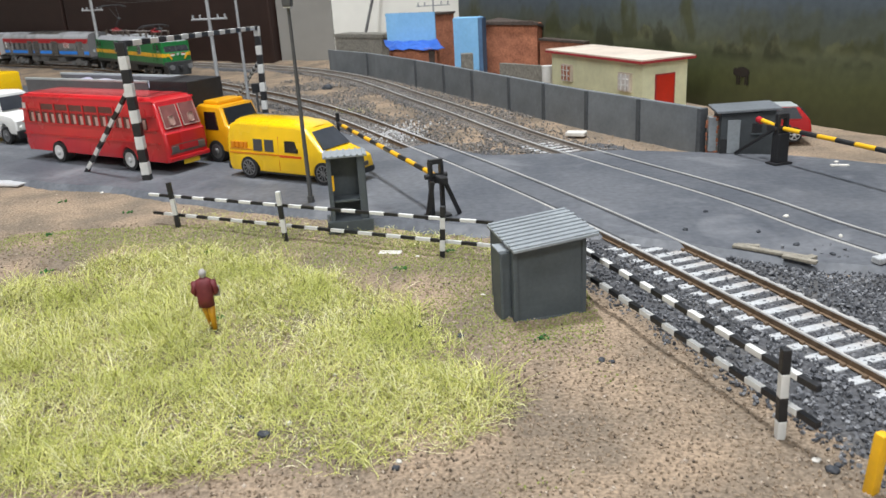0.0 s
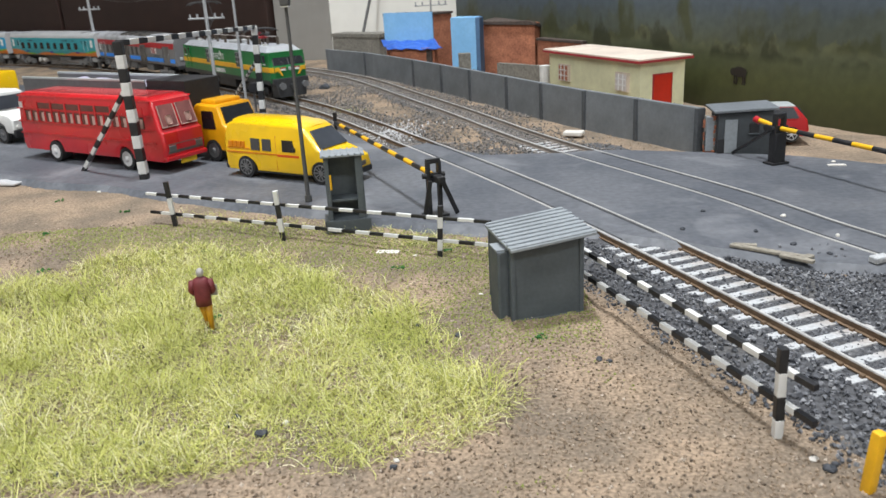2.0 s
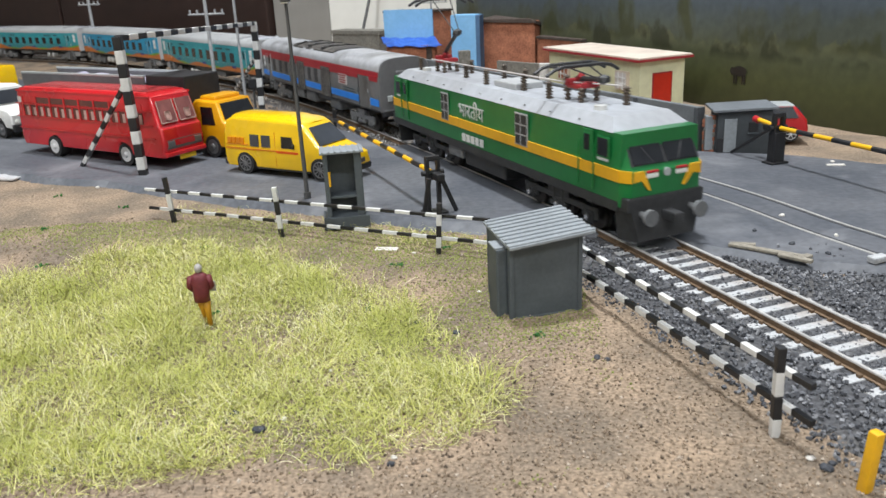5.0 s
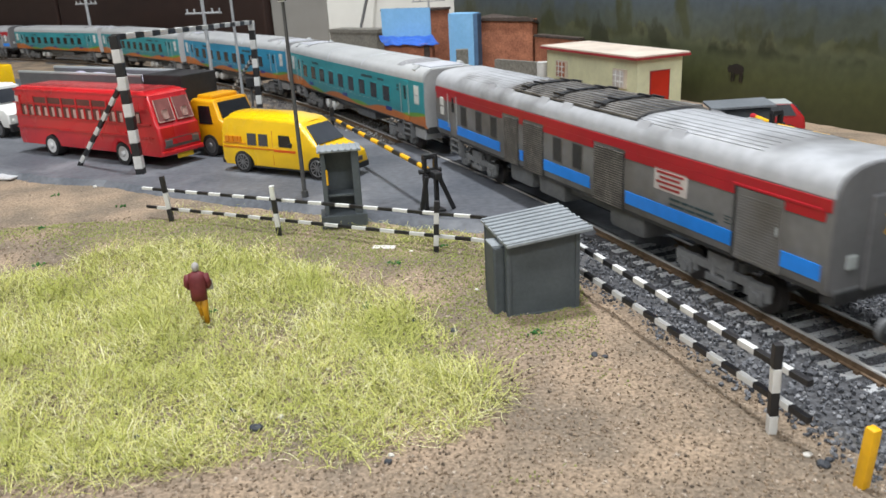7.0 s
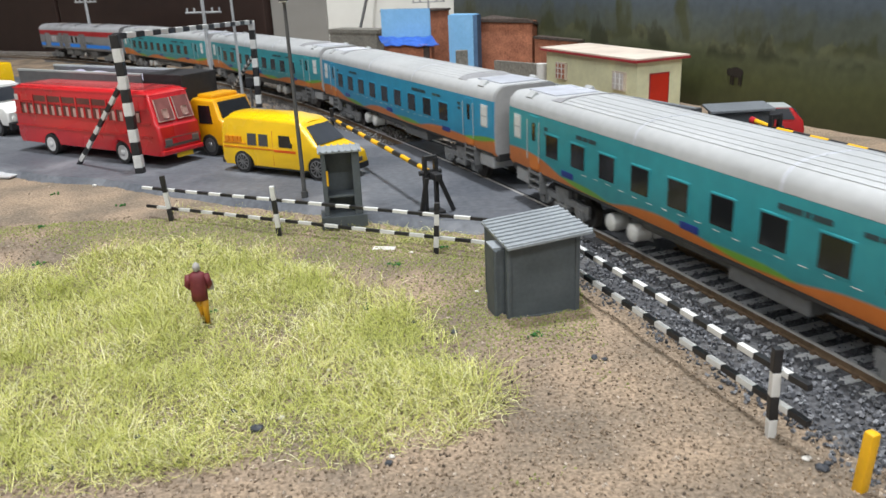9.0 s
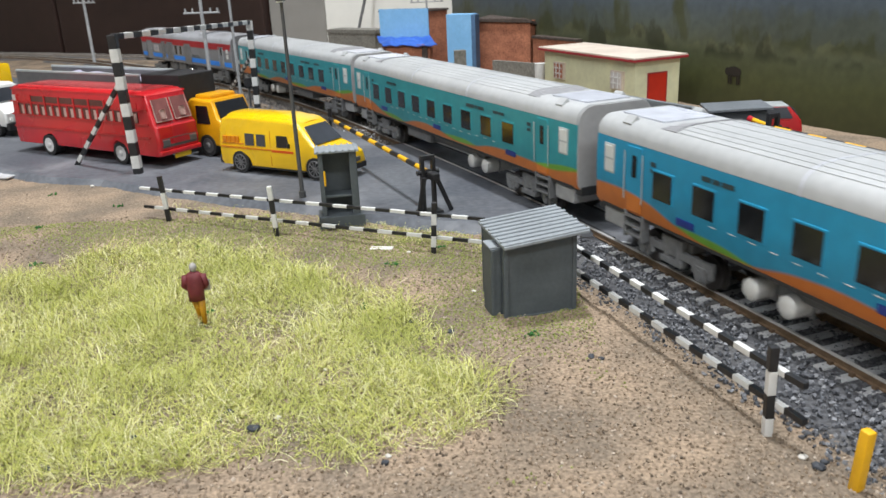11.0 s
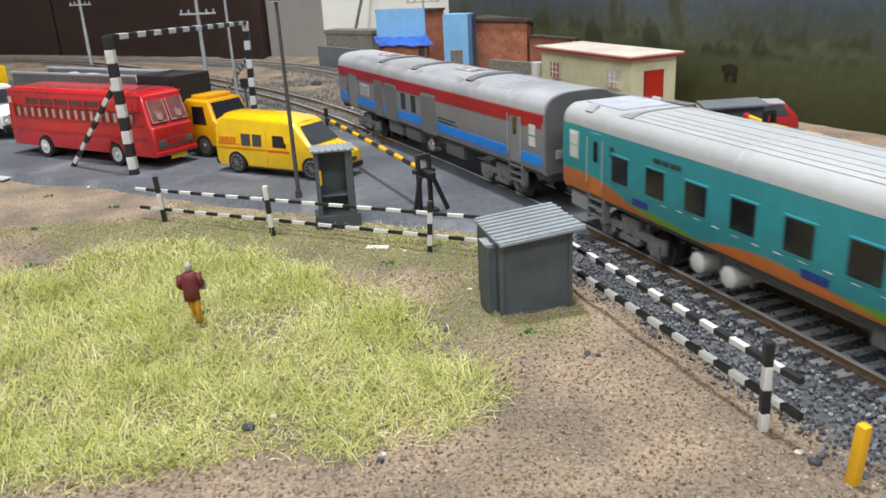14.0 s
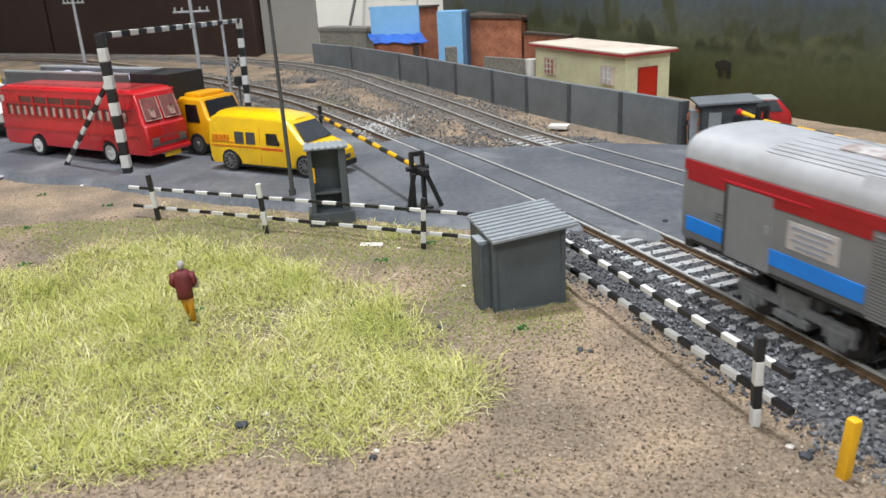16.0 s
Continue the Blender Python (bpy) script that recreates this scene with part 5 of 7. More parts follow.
def cream_house():
    t = thing("service_house", "cream painted low house with red trim", "house", pose(0.1385, 0.5300, -0.002))
    u, v = Vector((-0.0444, 0.110, 0)).normalized(), Vector((0.92, 0.40, 0)).normalized()
    lu, lv, h = 0.117, 0.0375, 0.0345

    def p(a, b, z):
        q = u * a + v * b
        return (q.x, q.y, z)

    def slab(name, a0, a1, b0, b1, z0, z1, m, parent=t, label=""):
        return part(name, bm_loft([[p(a0, b0, z0), p(a1, b0, z0), p(a1, b1, z0), p(a0, b1, z0)], [p(a0, b0, z1), p(a1, b0, z1), p(a1, b1, z1), p(a0, b1, z1)]]), m, parent, label)

    slab("wall", 0, lu, 0, lv, 0, h, M_CREAM)
    slab("roof_edge", -0.004, lu + 0.004, -0.004, lv + 0.004, h, h + 0.0016, M_TRIM, label="dark red roof edge")
    slab("roof", -0.0036, lu + 0.0036, -0.0036, lv + 0.0036, h + 0.0016, h + 0.0026, M_CREAMROOF, label="pale flat roof")
    d = slab("door", -0.0008, 0.0004, 0.0115, 0.0260, 0, 0.0255, M_DOOR, label="bright red door")
    slab("door_frame", -0.0005, 0.0003, 0.0105, 0.0270, 0, 0.0263, M_TRIM)
    for a, m in ((0.018, M_WHITE), (0.093, M_BRICK)):
        w = slab("window", a - 0.007, a + 0.007, -0.0022, 0.0002, 0.0145, 0.0270, M_CREAMROOF)
        slab("pane", a - 0.0058, a + 0.0058, -0.0026, -0.0020, 0.0155, 0.0260, M_SIGN if m is M_WHITE else m, w)
        for k in (-0.0025, 0.0025):
            slab("glazing_bar", a + k - 0.0004, a + k + 0.0004, -0.0030, -0.0024, 0.0150, 0.0265, M_WHITE, w)
        for z in (0.0185, 0.0225):
            slab("glazing_bar", a - 0.0055, a + 0.0055, -0.0030, -0.0024, z, z + 0.0007, M_WHITE, w)


cream_house()


def block(name, label, cat, corners, h, m, roof=None, roof_h=0.002):
    """A small building over a four-cornered plan."""
    t = thing(name, label, cat)
    w = part("wall", bm_prism(corners, -0.006, h), m, t)
    if roof:
        cx, cy = sum(c[0] for c in corners) / 4, sum(c[1] for c in corners) / 4
        part("roof", bm_prism([(cx + (x - cx) * 1.05, cy + (y - cy) * 1.05) for x, y in corners], h, h + roof_h), roof, t)
    return t


def shacks():
    b = block("brick_shack", "red brick shack with a brown mud roof", "house", [(0.0500, 0.784), (0.0985, 0.755), (0.1290, 0.800), (0.0710, 0.839)], 0.0480, M_BRICK)
    part("roof", bm_loft([[(0.0490, 0.782, 0.0480), (0.0990, 0.752, 0.0465), (0.0990, 0.752, 0.0490), (0.0490, 0.782, 0.0505)],
                          [(0.0700, 0.844, 0.0480), (0.1330, 0.800, 0.0300), (0.1330, 0.800, 0.0330), (0.0700, 0.844, 0.0505)]]), M_MUD, b, "rough brown roof")
    for i in range(20):
        part("roof_clod", bm_ball(0.0018, 0.052 + 0.0022 * i, 0.782 - 0.0013 * i, 0.0495, 1.3, 1, random.uniform(0.5, 1.1), sub=1), M_MUD, b)
    s = block("brick_shack", "lower brown brick lean-to", "house", [(0.1000, 0.748), (0.1290, 0.690), (0.1520, 0.705), (0.1230, 0.770)], 0.0330, M_BRICK, M_MUD)
    t = block("blue_house", "sky-blue painted house front", "house", [(0.0215, 0.770), (0.0440, 0.758), (0.0505, 0.776), (0.0280, 0.790)], 0.0560, M_SKYWALL)
    part("side_wall", bm_prism([(0.0440, 0.7575), (0.0477, 0.7560), (0.0525, 0.7720), (0.0485, 0.7740)], -0.004, 0.0555), M_SKYWALLSHADE, t, "blue side wall with its shade put into the colour")
    part("step_box", bm_box(0.011, 0.008, 0.016, 0.032, 0.741, 0.018, 0.0006), M_DULL, t)
    u = block("brick_house", "brick house with a sky-blue front", "house", [(-0.0450, 0.865), (0.0060, 0.835), (0.0250, 0.850), (-0.0300, 0.885)], 0.0570, M_BRICK, M_MUD)
    part("front", bm_prism([(-0.0460, 0.8630), (0.0050, 0.8330), (0.0056, 0.8345), (-0.0452, 0.8645)], 0.0300, 0.0600), M_SKYWALL, u, "sky-blue painted front")
    bm = grid_sheet(-0.050, 0.006, 0, 0.028, 26, 12, lambda x, y: 0.0)
    for v in bm.verts:
        x, y = v.co.x, v.co.y
        v.co = Vector((x + y * 0.25, 0.862 - (x + 0.045) * 0.6 - y, 0.0325 - y * 0.25 + 0.0035 * noise.noise(Vector((x * 90, y * 70, 3)))))
    bmesh.ops.solidify(bm, geom=bm.faces[:], thickness=0.0006)
    part("tarpaulin", bm, M_TARP, u, "crumpled blue tarpaulin awning", smooth=True)
    part("porch_wall", bm_prism([(-0.0400, 0.838), (0.0050, 0.812), (0.0080, 0.817), (-0.0370, 0.843)], -0.004, 0.0260), M_BRICK, u)
    part("doorway", bm_prism([(-0.0030, 0.8155), (0.0025, 0.8120), (0.0030, 0.8130), (-0.0025, 0.8165)], -0.004, 0.0240), M_MUD, u)
    g = block("stone_shed", "low grey stone shed with a flat roof", "shed", [(-0.1150, 0.985), (-0.0560, 0.930), (-0.0400, 0.950), (-0.1000, 1.005)], 0.0310, M_DULL, M_DULL, 0.004)
    w = block("stone_wall", "low rough stone wall in front of the shack", "wall", [(0.0610, 0.735), (0.0980, 0.690), (0.1010, 0.693), (0.0640, 0.739)], 0.0160, M_DULL)
    tub = thing("water_tub", "small white water tub beside the house", "tub", pose(0.0935, 0.655, 0.010))
    part("tub", bm_rod((0, 0, -0.014), (0, 0, 0.0105), 0.0042, 18, r2=0.0048), M_WHITE, tub, smooth=True)


shacks()

# ---- poles ----
M_POLE = mat("pole_grey", (0.085, 0.085, 0.085), 0.6, grain=0.12, size=0.004)
M_POLEPALE = mat("pole_pale", (0.36, 0.37, 0.38), 0.6, grain=0.12, size=0.004)


def line_pole(label, x, y, h, arms, m, r=0.0013):
    t = thing("power_pole", label, "pole", pose(x, y, -0.004), group="power poles")
    part("mast", bm_rod((0, 0, 0), (0, 0, h), r, 12, r2=r * 0.75), m, t, smooth=True)
    for z, w, turn in arms:
        c, s = math.cos(turn), math.sin(turn)
        a = part("cross_arm", bm_rod((-w * c, -w * s, z), (w * c, w * s, z), r * 0.5, 8), m, t)
        for k in (-0.9, -0.5, 0.5, 0.9):
            part("insulator", bm_rod((w * k * c, w * k * s, z), (w * k * c, w * k * s, z + 0.004), 0.0009, 8), M_POLEPALE, a)
    return t


line_pole("grey power pole with two cross arms behind the road", -0.1963, 0.7371, 0.112, ((0.073, 0.018, -0.3), (0.098, 0.014, -0.3)), M_POLEPALE, 0.0019)
line_pole("thin grey pole beside the track", -0.1518, 0.6550, 0.112, (), M_POLEPALE, 0.0013)
line_pole("far grey power pole with cross arms", -0.4455, 1.1019, 0.125, ((0.080, 0.020, -0.5), (0.100, 0.016, -0.5)), M_POLEPALE, 0.0022)
line_pole("grey pole with cross arm behind the wall", 0.0045, 0.9000, 0.110, ((0.068, 0.018, 0.0),), M_POLEPALE, 0.0012)


def wires():
    t = thing("overhead_wire", "thin grey overhead wires strung between the poles", "wire")
    for dx in (-0.014, 0.014):
        a, b = Vector((-0.4455, 1.1019, 0.100)), Vector((-0.1963, 0.7371, 0.094))
        pts = [a.lerp(b, k / 8) + Vector((dx, 0, -0.012 * math.sin(math.pi * k / 8))) for k in range(9)]
        bm = None
        for p, q in zip(pts, pts[1:]):
            bm = bm_rod(p, q, 0.00016, 5, bm)
        part("wire", bm, M_POLE, t)


wires()
box_post = thing("signal_post", "short post with a black box beside the track", "post", pose(-0.1395, 0.632, 0))
part("box", bm_box(0.006, 0.005, 0.007, 0, 0, 0.0190, 0.0004), M_BLACK, box_post)
part("post", bm_rod((0, 0, -0.004), (0, 0, 0.0165), 0.0009, 8), M_POLE, box_post)


def street_lamp():
    t = thing("street_lamp", "thin grey street lamp pole with a small head", "lamp", pose(-0.0588, 0.3496, -0.003))
    part("mast", bm_rod((0, 0, 0), (-0.0005, 0, 0.0900), 0.00105, 12, r2=0.0007), M_POLE, t, smooth=True)
    part("base", bm_rod((0, 0, 0), (0, 0, 0.006), 0.0016, 12), M_POLE, t)
    h = part("head", bm_box(0.0040, 0.0062, 0.0040, -0.0005, -0.0008, 0.0905, 0.0010), M_POLE, t)
    part("lens", bm_box(0.0030, 0.0050, 0.0006, -0.0005, -0.0008, 0.0884, 0.0002), M_LENS, h)


street_lamp()
rod = thing("leaning_rod", "thin dark rod leaning against the cream partition", "rod")
part("rod", bm_rod((-0.0905, 0.990, -0.008), (-0.0560, 1.020, 0.115), 0.0018, 10), M_POLE, rod, smooth=True)


def brick_pillar():
    t = thing("brick_pillar", "crumbling red and grey brick pillar at the wall's end", "pillar", pose(0.1447, 0.4085, -0.002, 0, 0, -50))
    first = {}
    for k in range(9):
        for i in (-1, 1):
            red = (k * 2 + i) % 3 != 0
            m = pose(i * 0.0017 + random.uniform(-.0004, .0004), random.uniform(-.0004, .0004), 0.0011 + k * 0.0022, 0, 0, random.uniform(-7, 7) + 90 * (k % 2))
            if red not in first:
                first[red] = part("brick", bm_box(0.0036, 0.0034, 0.0020, 0, 0, 0, 0.0003), M_BRICK if red else M_DULL, t)
                first[red].matrix_basis = m
            else:
                again(first[red], m)
    part("mortar", bm_box(0.0054, 0.0026, 0.0196, 0, 0, 0.0098, 0.0004), M_DULL, t)


brick_pillar()
# ---- road vehicles ----
M_TYRE = mat("tyre_rubber", (0.020, 0.020, 0.021), 0.8, grain=0.15, size=0.002)
M_ALLOY = mat("alloy_rim", (0.22, 0.22, 0.225), 0.35, metal=0.6, grain=0.06, size=0.002)
M_HUB = mat("white_hub", (0.62, 0.62, 0.62), 0.4, grain=0.05, size=0.002)
M_VANYELLOW = mat("van_yellow", (0.90, 0.55, 0.004), 0.28, grain=0.03, size=0.004, coat=0.5)
M_ORANGE = mat("orange_red_stripe", (0.75, 0.10, 0.006), 0.4, grain=0.05, size=0.003)
M_ORANGEDULL = mat("orange_lettering", (0.68, 0.22, 0.004), 0.4, grain=0.05, size=0.003)
M_BUSRED = mat("bus_red", (0.56, 0.014, 0.020), 0.26, grain=0.04, size=0.004, coat=0.5)
M_SEAT = mat("bus_seat_pale", (0.50, 0.32, 0.28), 0.5, grain=0.15, size=0.002)
M_BUSDARK = mat("bus_dark_window", (0.11, 0.030, 0.028), 0.15, grain=0.2, size=0.004, coat=0.4)
M_BUSGLASS = mat("bus_window", (0.26, 0.095, 0.085), 0.12, grain=0.2, size=0.006, coat=0.5)
# bus red made paler: light falling on the roof is in this colour
M_BUSROOFLIT = mat("bus_red_top_lit", (0.62, 0.055, 0.06), 0.25, grain=0.05, size=0.006, coat=0.6)
M_GRILLE = mat("grey_grille", (0.10, 0.085, 0.075), 0.4, grain=0.1, size=0.002)
M_CAB = mat("truck_yellow", (0.80, 0.38, 0.006), 0.35, grain=0.05, size=0.004, coat=0.3)
M_TRAILER = mat("trailer_grey", (0.13, 0.13, 0.135), 0.6, grain=0.12, size=0.003)
M_DARKBOX = mat("dark_crate", (0.022, 0.022, 0.024), 0.6, grain=0.2, size=0.003)
M_LOAD = mat("lavender_load", (0.46, 0.43, 0.52), 0.5, grain=0.1, size=0.006, second=(0.36, 0.34, 0.44), big=0.02)
M_PLATE = mat("yellow_plate", (0.75, 0.50, 0.02), 0.5, grain=0.05, size=0.002)
M_CARRED = mat("car_red", (0.46, 0.012, 0.016), 0.3, grain=0.04, size=0.004, coat=0.4)
M_SCREEN = mat("grey_glass", (0.045, 0.05, 0.06), 0.12, grain=0.1, size=0.006, coat=0.5)


def wheel(t, x, y, r, rim, spokes=0, w=0.0034):
    sgn = 1 if y > 0 else -1
    tyre = part("wheel", bm_rod((x, y - w / 2, r), (x, y + w / 2, r), r, 26), M_TYRE, t, smooth=True)
    yo = y + sgn * (w / 2 + 0.0001)
    part("rim", bm_rod((x, yo - sgn * 0.0008, r), (x, yo, r), r * 0.68, 24), M_TYRE if spokes else rim, tyre)
    if spokes:
        bm = bm_rod((x, yo - 0.0001 * sgn, r), (x, yo + 0.0002 * sgn, r), r * 0.2, 12)
        for i in range(spokes):
            a = math.tau * i / spokes
            bm = bm_rod((x, yo, r), (x + math.cos(a) * r * 0.7, yo, r + math.sin(a) * r * 0.7), r * 0.055, 6, bm)
        for i in range(24):
            a, b = math.tau * i / 24, math.tau * (i + 1) / 24
            bm = bm_rod((x + math.cos(a) * r * 0.7, yo, r + math.sin(a) * r * 0.7), (x + math.cos(b) * r * 0.7, yo, r + math.sin(b) * r * 0.7), r * 0.05, 6, bm)
        part("spokes", bm, rim, tyre)
    else:
        part("hub", bm_ball(r * 0.3, x, yo, r, 1, 0.5, 1), rim, tyre, smooth=True)
    return tyre


def shell(profile, half, inset=None, steps=3, round_edge=0.0016):
    """A vehicle body from its side outline, rounded towards its sides; inset(x, z) narrows it."""
    arc = [math.pi / 2 * k / 4 for k in range(5)]
    edge = [(half - round_edge * (1 - math.cos(a)), round_edge * (1 - math.sin(a))) for a in arc]
    ys = [(-y, k) for y, k in edge] + edge[::-1]
    cx, cz = sum(p[0] for p in profile) / len(profile), sum(p[1] for p in profile) / len(profile)
    out = []
    for y, k in ys:
        ring = []
        for x, z in profile:
            dx, dz = x - cx, z - cz
            ln = math.hypot(dx, dz)
            f = (ln - k) / ln
            ring.append((cx + dx * f, y * (inset(x, z) if inset else 1), cz + dz * f))
        out.append(ring)
    return bm_loft(out)


def arch_profile(low, wheels, r, front, rear, over):
    """The lower edge of a body with round wheel openings, from the front to the rear, then the upper outline."""
    pts = [(front, low)]
    for wx in sorted(wheels, reverse=True):
        for k in range(9):
            a = math.pi * k / 8
            pts.append((wx + math.cos(a) * r, max(low, low + math.sin(a) * r * 1.05)))
    pts.append((rear, low))
    return pts + over


def delivery_van():
    t = thing("delivery_van", "bright yellow high-roofed delivery van with orange stripe", "van", pose(-0.0712, 0.4030, 0.0002, 0, 0, -31.5))
    half = 0.0122
    prof = arch_profile(0.0034, (-0.0240, 0.0250), 0.0062, 0.0385, -0.0375,
                        [(-0.0388, 0.0060), (-0.0390, 0.0150), (-0.0384, 0.0215), (-0.0365, 0.0272), (-0.0330, 0.0286), (0.0000, 0.0288), (0.0090, 0.0284), (0.0130, 0.0276),
                         (0.0165, 0.0256), (0.0250, 0.0166), (0.0330, 0.0140), (0.0382, 0.0116), (0.0395, 0.0070)])

    def taper(x, z):
        return (1 - max(0, z - 0.017) * 9) * (1 - max(0, x - 0.026) * 6)

    part("body", shell(prof, half, taper, round_edge=0.0024), M_VANYELLOW, t, smooth=True)
    hump = ((-0.0092, 0.0262), (-0.0090, 0.0282), (-0.0078, 0.0295), (-0.0045, 0.0302), (0.0, 0.0304), (0.0045, 0.0302), (0.0078, 0.0295), (0.0090, 0.0282), (0.0092, 0.0262))
    rows = ((-0.0362, 0.84, -0.0022), (-0.0345, 0.94, -0.0006), (-0.0310, 1.0, 0.0), (0.0020, 1.0, 0.0), (0.0070, 0.97, -0.0006), (0.0115, 0.92, -0.0018), (0.0150, 0.86, -0.0034))
    part("roof_pod", bm_loft([[(x, y * k, z + dz) for y, z in hump] for x, k, dz in rows]), M_VANYELLOW, t, "raised yellow roof", smooth=True)
    for wx in (-0.0240, 0.0250):
        for y in (-half + 0.0014, half - 0.0014):
            wheel(t, wx, y, 0.0056, M_ALLOY, 10)
            part("wheel_arch", bm_rod((wx, y * 0.6, 0.0062), (wx, y * 0.985, 0.0062), 0.0060, 22), M_TYRE, t)
    for s in (-1, 1):
        def side(name, x0, x1, z0, z1, m, out=0.0, label="", slant=0.0):
            pts = [(x0, z0), (x1, z0), (x1 + slant, z1), (x0, z1)]
            bm = bm_loft([[(x, s * (half * taper(x, z) + k), z) for x, z in pts] for k in (-0.0006, 0.0002 + out)])
            return part(name, bm, m, t, label)

        for x in (-0.0195, -0.0118):
            side("window", x, x + 0.0058, 0.0146, 0.0206, M_SCREEN)
        side("cab_window", 0.0015, 0.0100, 0.0148, 0.0206, M_GLASS, slant=-0.0018)
        side("stripe", -0.0366, -0.0020, 0.0126, 0.0134, M_ORANGEDULL, label="thin orange stripe")
        side("stripe", -0.0020, 0.0120, 0.0121, 0.0133, M_ORANGE, label="orange-red stripe")
        x = -0.0350
        for w in (0.0026, 0.0022, 0.0026, 0.0018):
            side("logo_bar", x, x + w, 0.0158, 0.0186, M_ORANGEDULL)
            x += w + 0.0006
        side("logo_underline", -0.0364, -0.0210, 0.0150, 0.0154, M_ORANGEDULL)
        side("door_seam", -0.0030, -0.0027, 0.0050, 0.0225, M_ORANGEDULL)
        side("sill", -0.0170, 0.0185, 0.0032, 0.0040, M_TYRE)
        part("mirror", bm_box(0.0010, 0.0016, 0.0022, 0.0095, s * (half + 0.0004), 0.0160, 0.0003), M_BLACK, t)
        part("headlight", bm_box(0.0014, 0.0034, 0.0022, 0.0380, s * 0.0072, 0.0092, 0.0005), M_LENS, t)
    bm = bm_loft([[(0.0172 + k, y * 0.86, 0.0250 + k) for y in (-0.0098, 0.0098)] + [(0.0250 + k, y, 0.0168 + k) for y in (0.0104, -0.0104)] for k in (-0.0003, 0.0004)])
    part("windscreen", bm, M_SCREEN, t)
    part("bumper", bm_box(0.0024, 0.0205, 0.0030, 0.0388, 0, 0.0050, 0.0008), M_BLACK, t)
    part("bumper", bm_box(0.0024, 0.0222, 0.0030, -0.0388, 0, 0.0050, 0.0008), M_BLACK, t)
    part("grille", bm_box(0.0010, 0.0100, 0.0022, 0.0396, 0, 0.0086, 0.0003), M_GRILLE, t)
    return t


delivery_van()


def red_bus():
    t = thing("bus", "red toy bus with barred side windows, parked at the barrier", "bus", pose(-0.1929, 0.4700, 0.0002, 0, 0, -32.8))
    half, h0, h1 = 0.0143, 0.0060, 0.0385
    L = 0.0648
    prof = arch_profile(h0, (-0.0325, 0.0338), 0.0068, L, -L + 0.001, [(-L - 0.0005, 0.010), (-L, 0.022), (-L + 0.0020, h1 - 0.001), (-L + 0.005, h1 + 0.0018), (L - 0.008, h1 + 0.0018),
                                                                     (L - 0.0045, h1), (L - 0.0005, 0.0230), (L + 0.0014, 0.0215), (L + 0.0022, 0.0130), (L + 0.0012, 0.008)])
    part("body", shell(prof, half, lambda x, z: 1 - max(0, z - 0.020) * 2.2, round_edge=0.0022), M_BUSRED, t, smooth=True)
    for wx in (-0.0325, 0.0338):
        for y in (-half + 0.0018, half - 0.0018):
            wheel(t, wx, y, 0.0062, M_HUB, 0, 0.0042)
            part("wheel_arch", bm_rod((wx, y * 0.6, 0.0068), (wx, y * 0.99, 0.0068), 0.0066, 22), M_TYRE, t)
    for s in (-1, 1):
        def side(name, x0, x1, z0, z1, m, out=0.0002, label="", par=t):
            bm = bm_loft([[(x, s * (half * (1 - max(0, z - 0.020) * 2.2) + k), z) for x, z in ((x0, z0), (x1, z0), (x1, z1), (x0, z1))] for k in (-0.0006, out)])
            return part(name, bm, m, par, label)

        for i in range(8):
            x = -L + 0.0085 + i * 0.0138
            w = side("window", x, x + 0.0125, 0.0240, 0.0300, M_BUSDARK)
            side("seat", x + 0.0030, x + 0.0055, 0.0241, 0.0293, M_SEAT, 0.0003, par=w)
            side("seat", x + 0.0096, x + 0.0120, 0.0241, 0.0290, M_SEAT, 0.0003, par=w)
            side("bar", x + 0.0058, x + 0.0070, 0.0238, 0.0302, M_BUSRED, 0.0006, par=w)
            u = side("upper_window", x, x + 0.0125, 0.0316, 0.0350, M_BUSDARK if 0 < i < 6 else M_BUSRED)
            side("pillar", x - 0.0012, x, 0.0236, 0.0354, M_BUSRED, 0.0006)
        for z in (0.0232, 0.0160, 0.0308):
            side("rub_rail", -L + 0.001, L - 0.004, z, z + 0.0006, M_BUSRED, 0.0008)
        side("logo_bar", -L + 0.0030, -L + 0.0072, 0.0315, 0.0350, M_SIGN)
        part("drip_rail", bm_box(2 * L - 0.008, 0.0010, 0.0010, -0.001, s * (half * 0.962), h1 + 0.0002, 0.0003), M_BUSRED, t)
        sc = bm_loft([[(L - 0.0006 + k, s * y, 0.0245) for y in (0.0010, 0.0118)] + [(L - 0.0040 + k, s * y, 0.0362) for y in (0.0112, 0.0010)] for k in (-0.0006, 0.0006)])
        ws = part("windscreen", sc, M_BUSGLASS, t, "reddish see-through windscreen")
        part("seat", bm_box(0.0004, 0.0034, 0.0050, L - 0.0008, s * 0.0066, 0.0282, 0.0010, ry=-0.28), M_SEAT, ws)
        for y in (0.0010, 0.0118):
            part("rim", bm_rod((L + 0.0001, s * y, 0.0245), (L - 0.0033, s * y * 0.96, 0.0362), 0.0003, 6), M_SEAT, ws)
        part("rim", bm_rod((L + 0.0001, s * 0.0010, 0.0245), (L + 0.0001, s * 0.0118, 0.0245), 0.0003, 6), M_SEAT, ws)
        part("headlight", bm_box(0.0012, 0.0050, 0.0034, L + 0.0018, s * 0.0092, 0.0132, 0.0005), M_ALLOY, t)
    # separate roof skin that carries the painted top light
    rf = [(-0.0118, h1 + 0.0010), (-0.0105, h1 + 0.0024), (0.0105, h1 + 0.0024), (0.0118, h1 + 0.0010)]
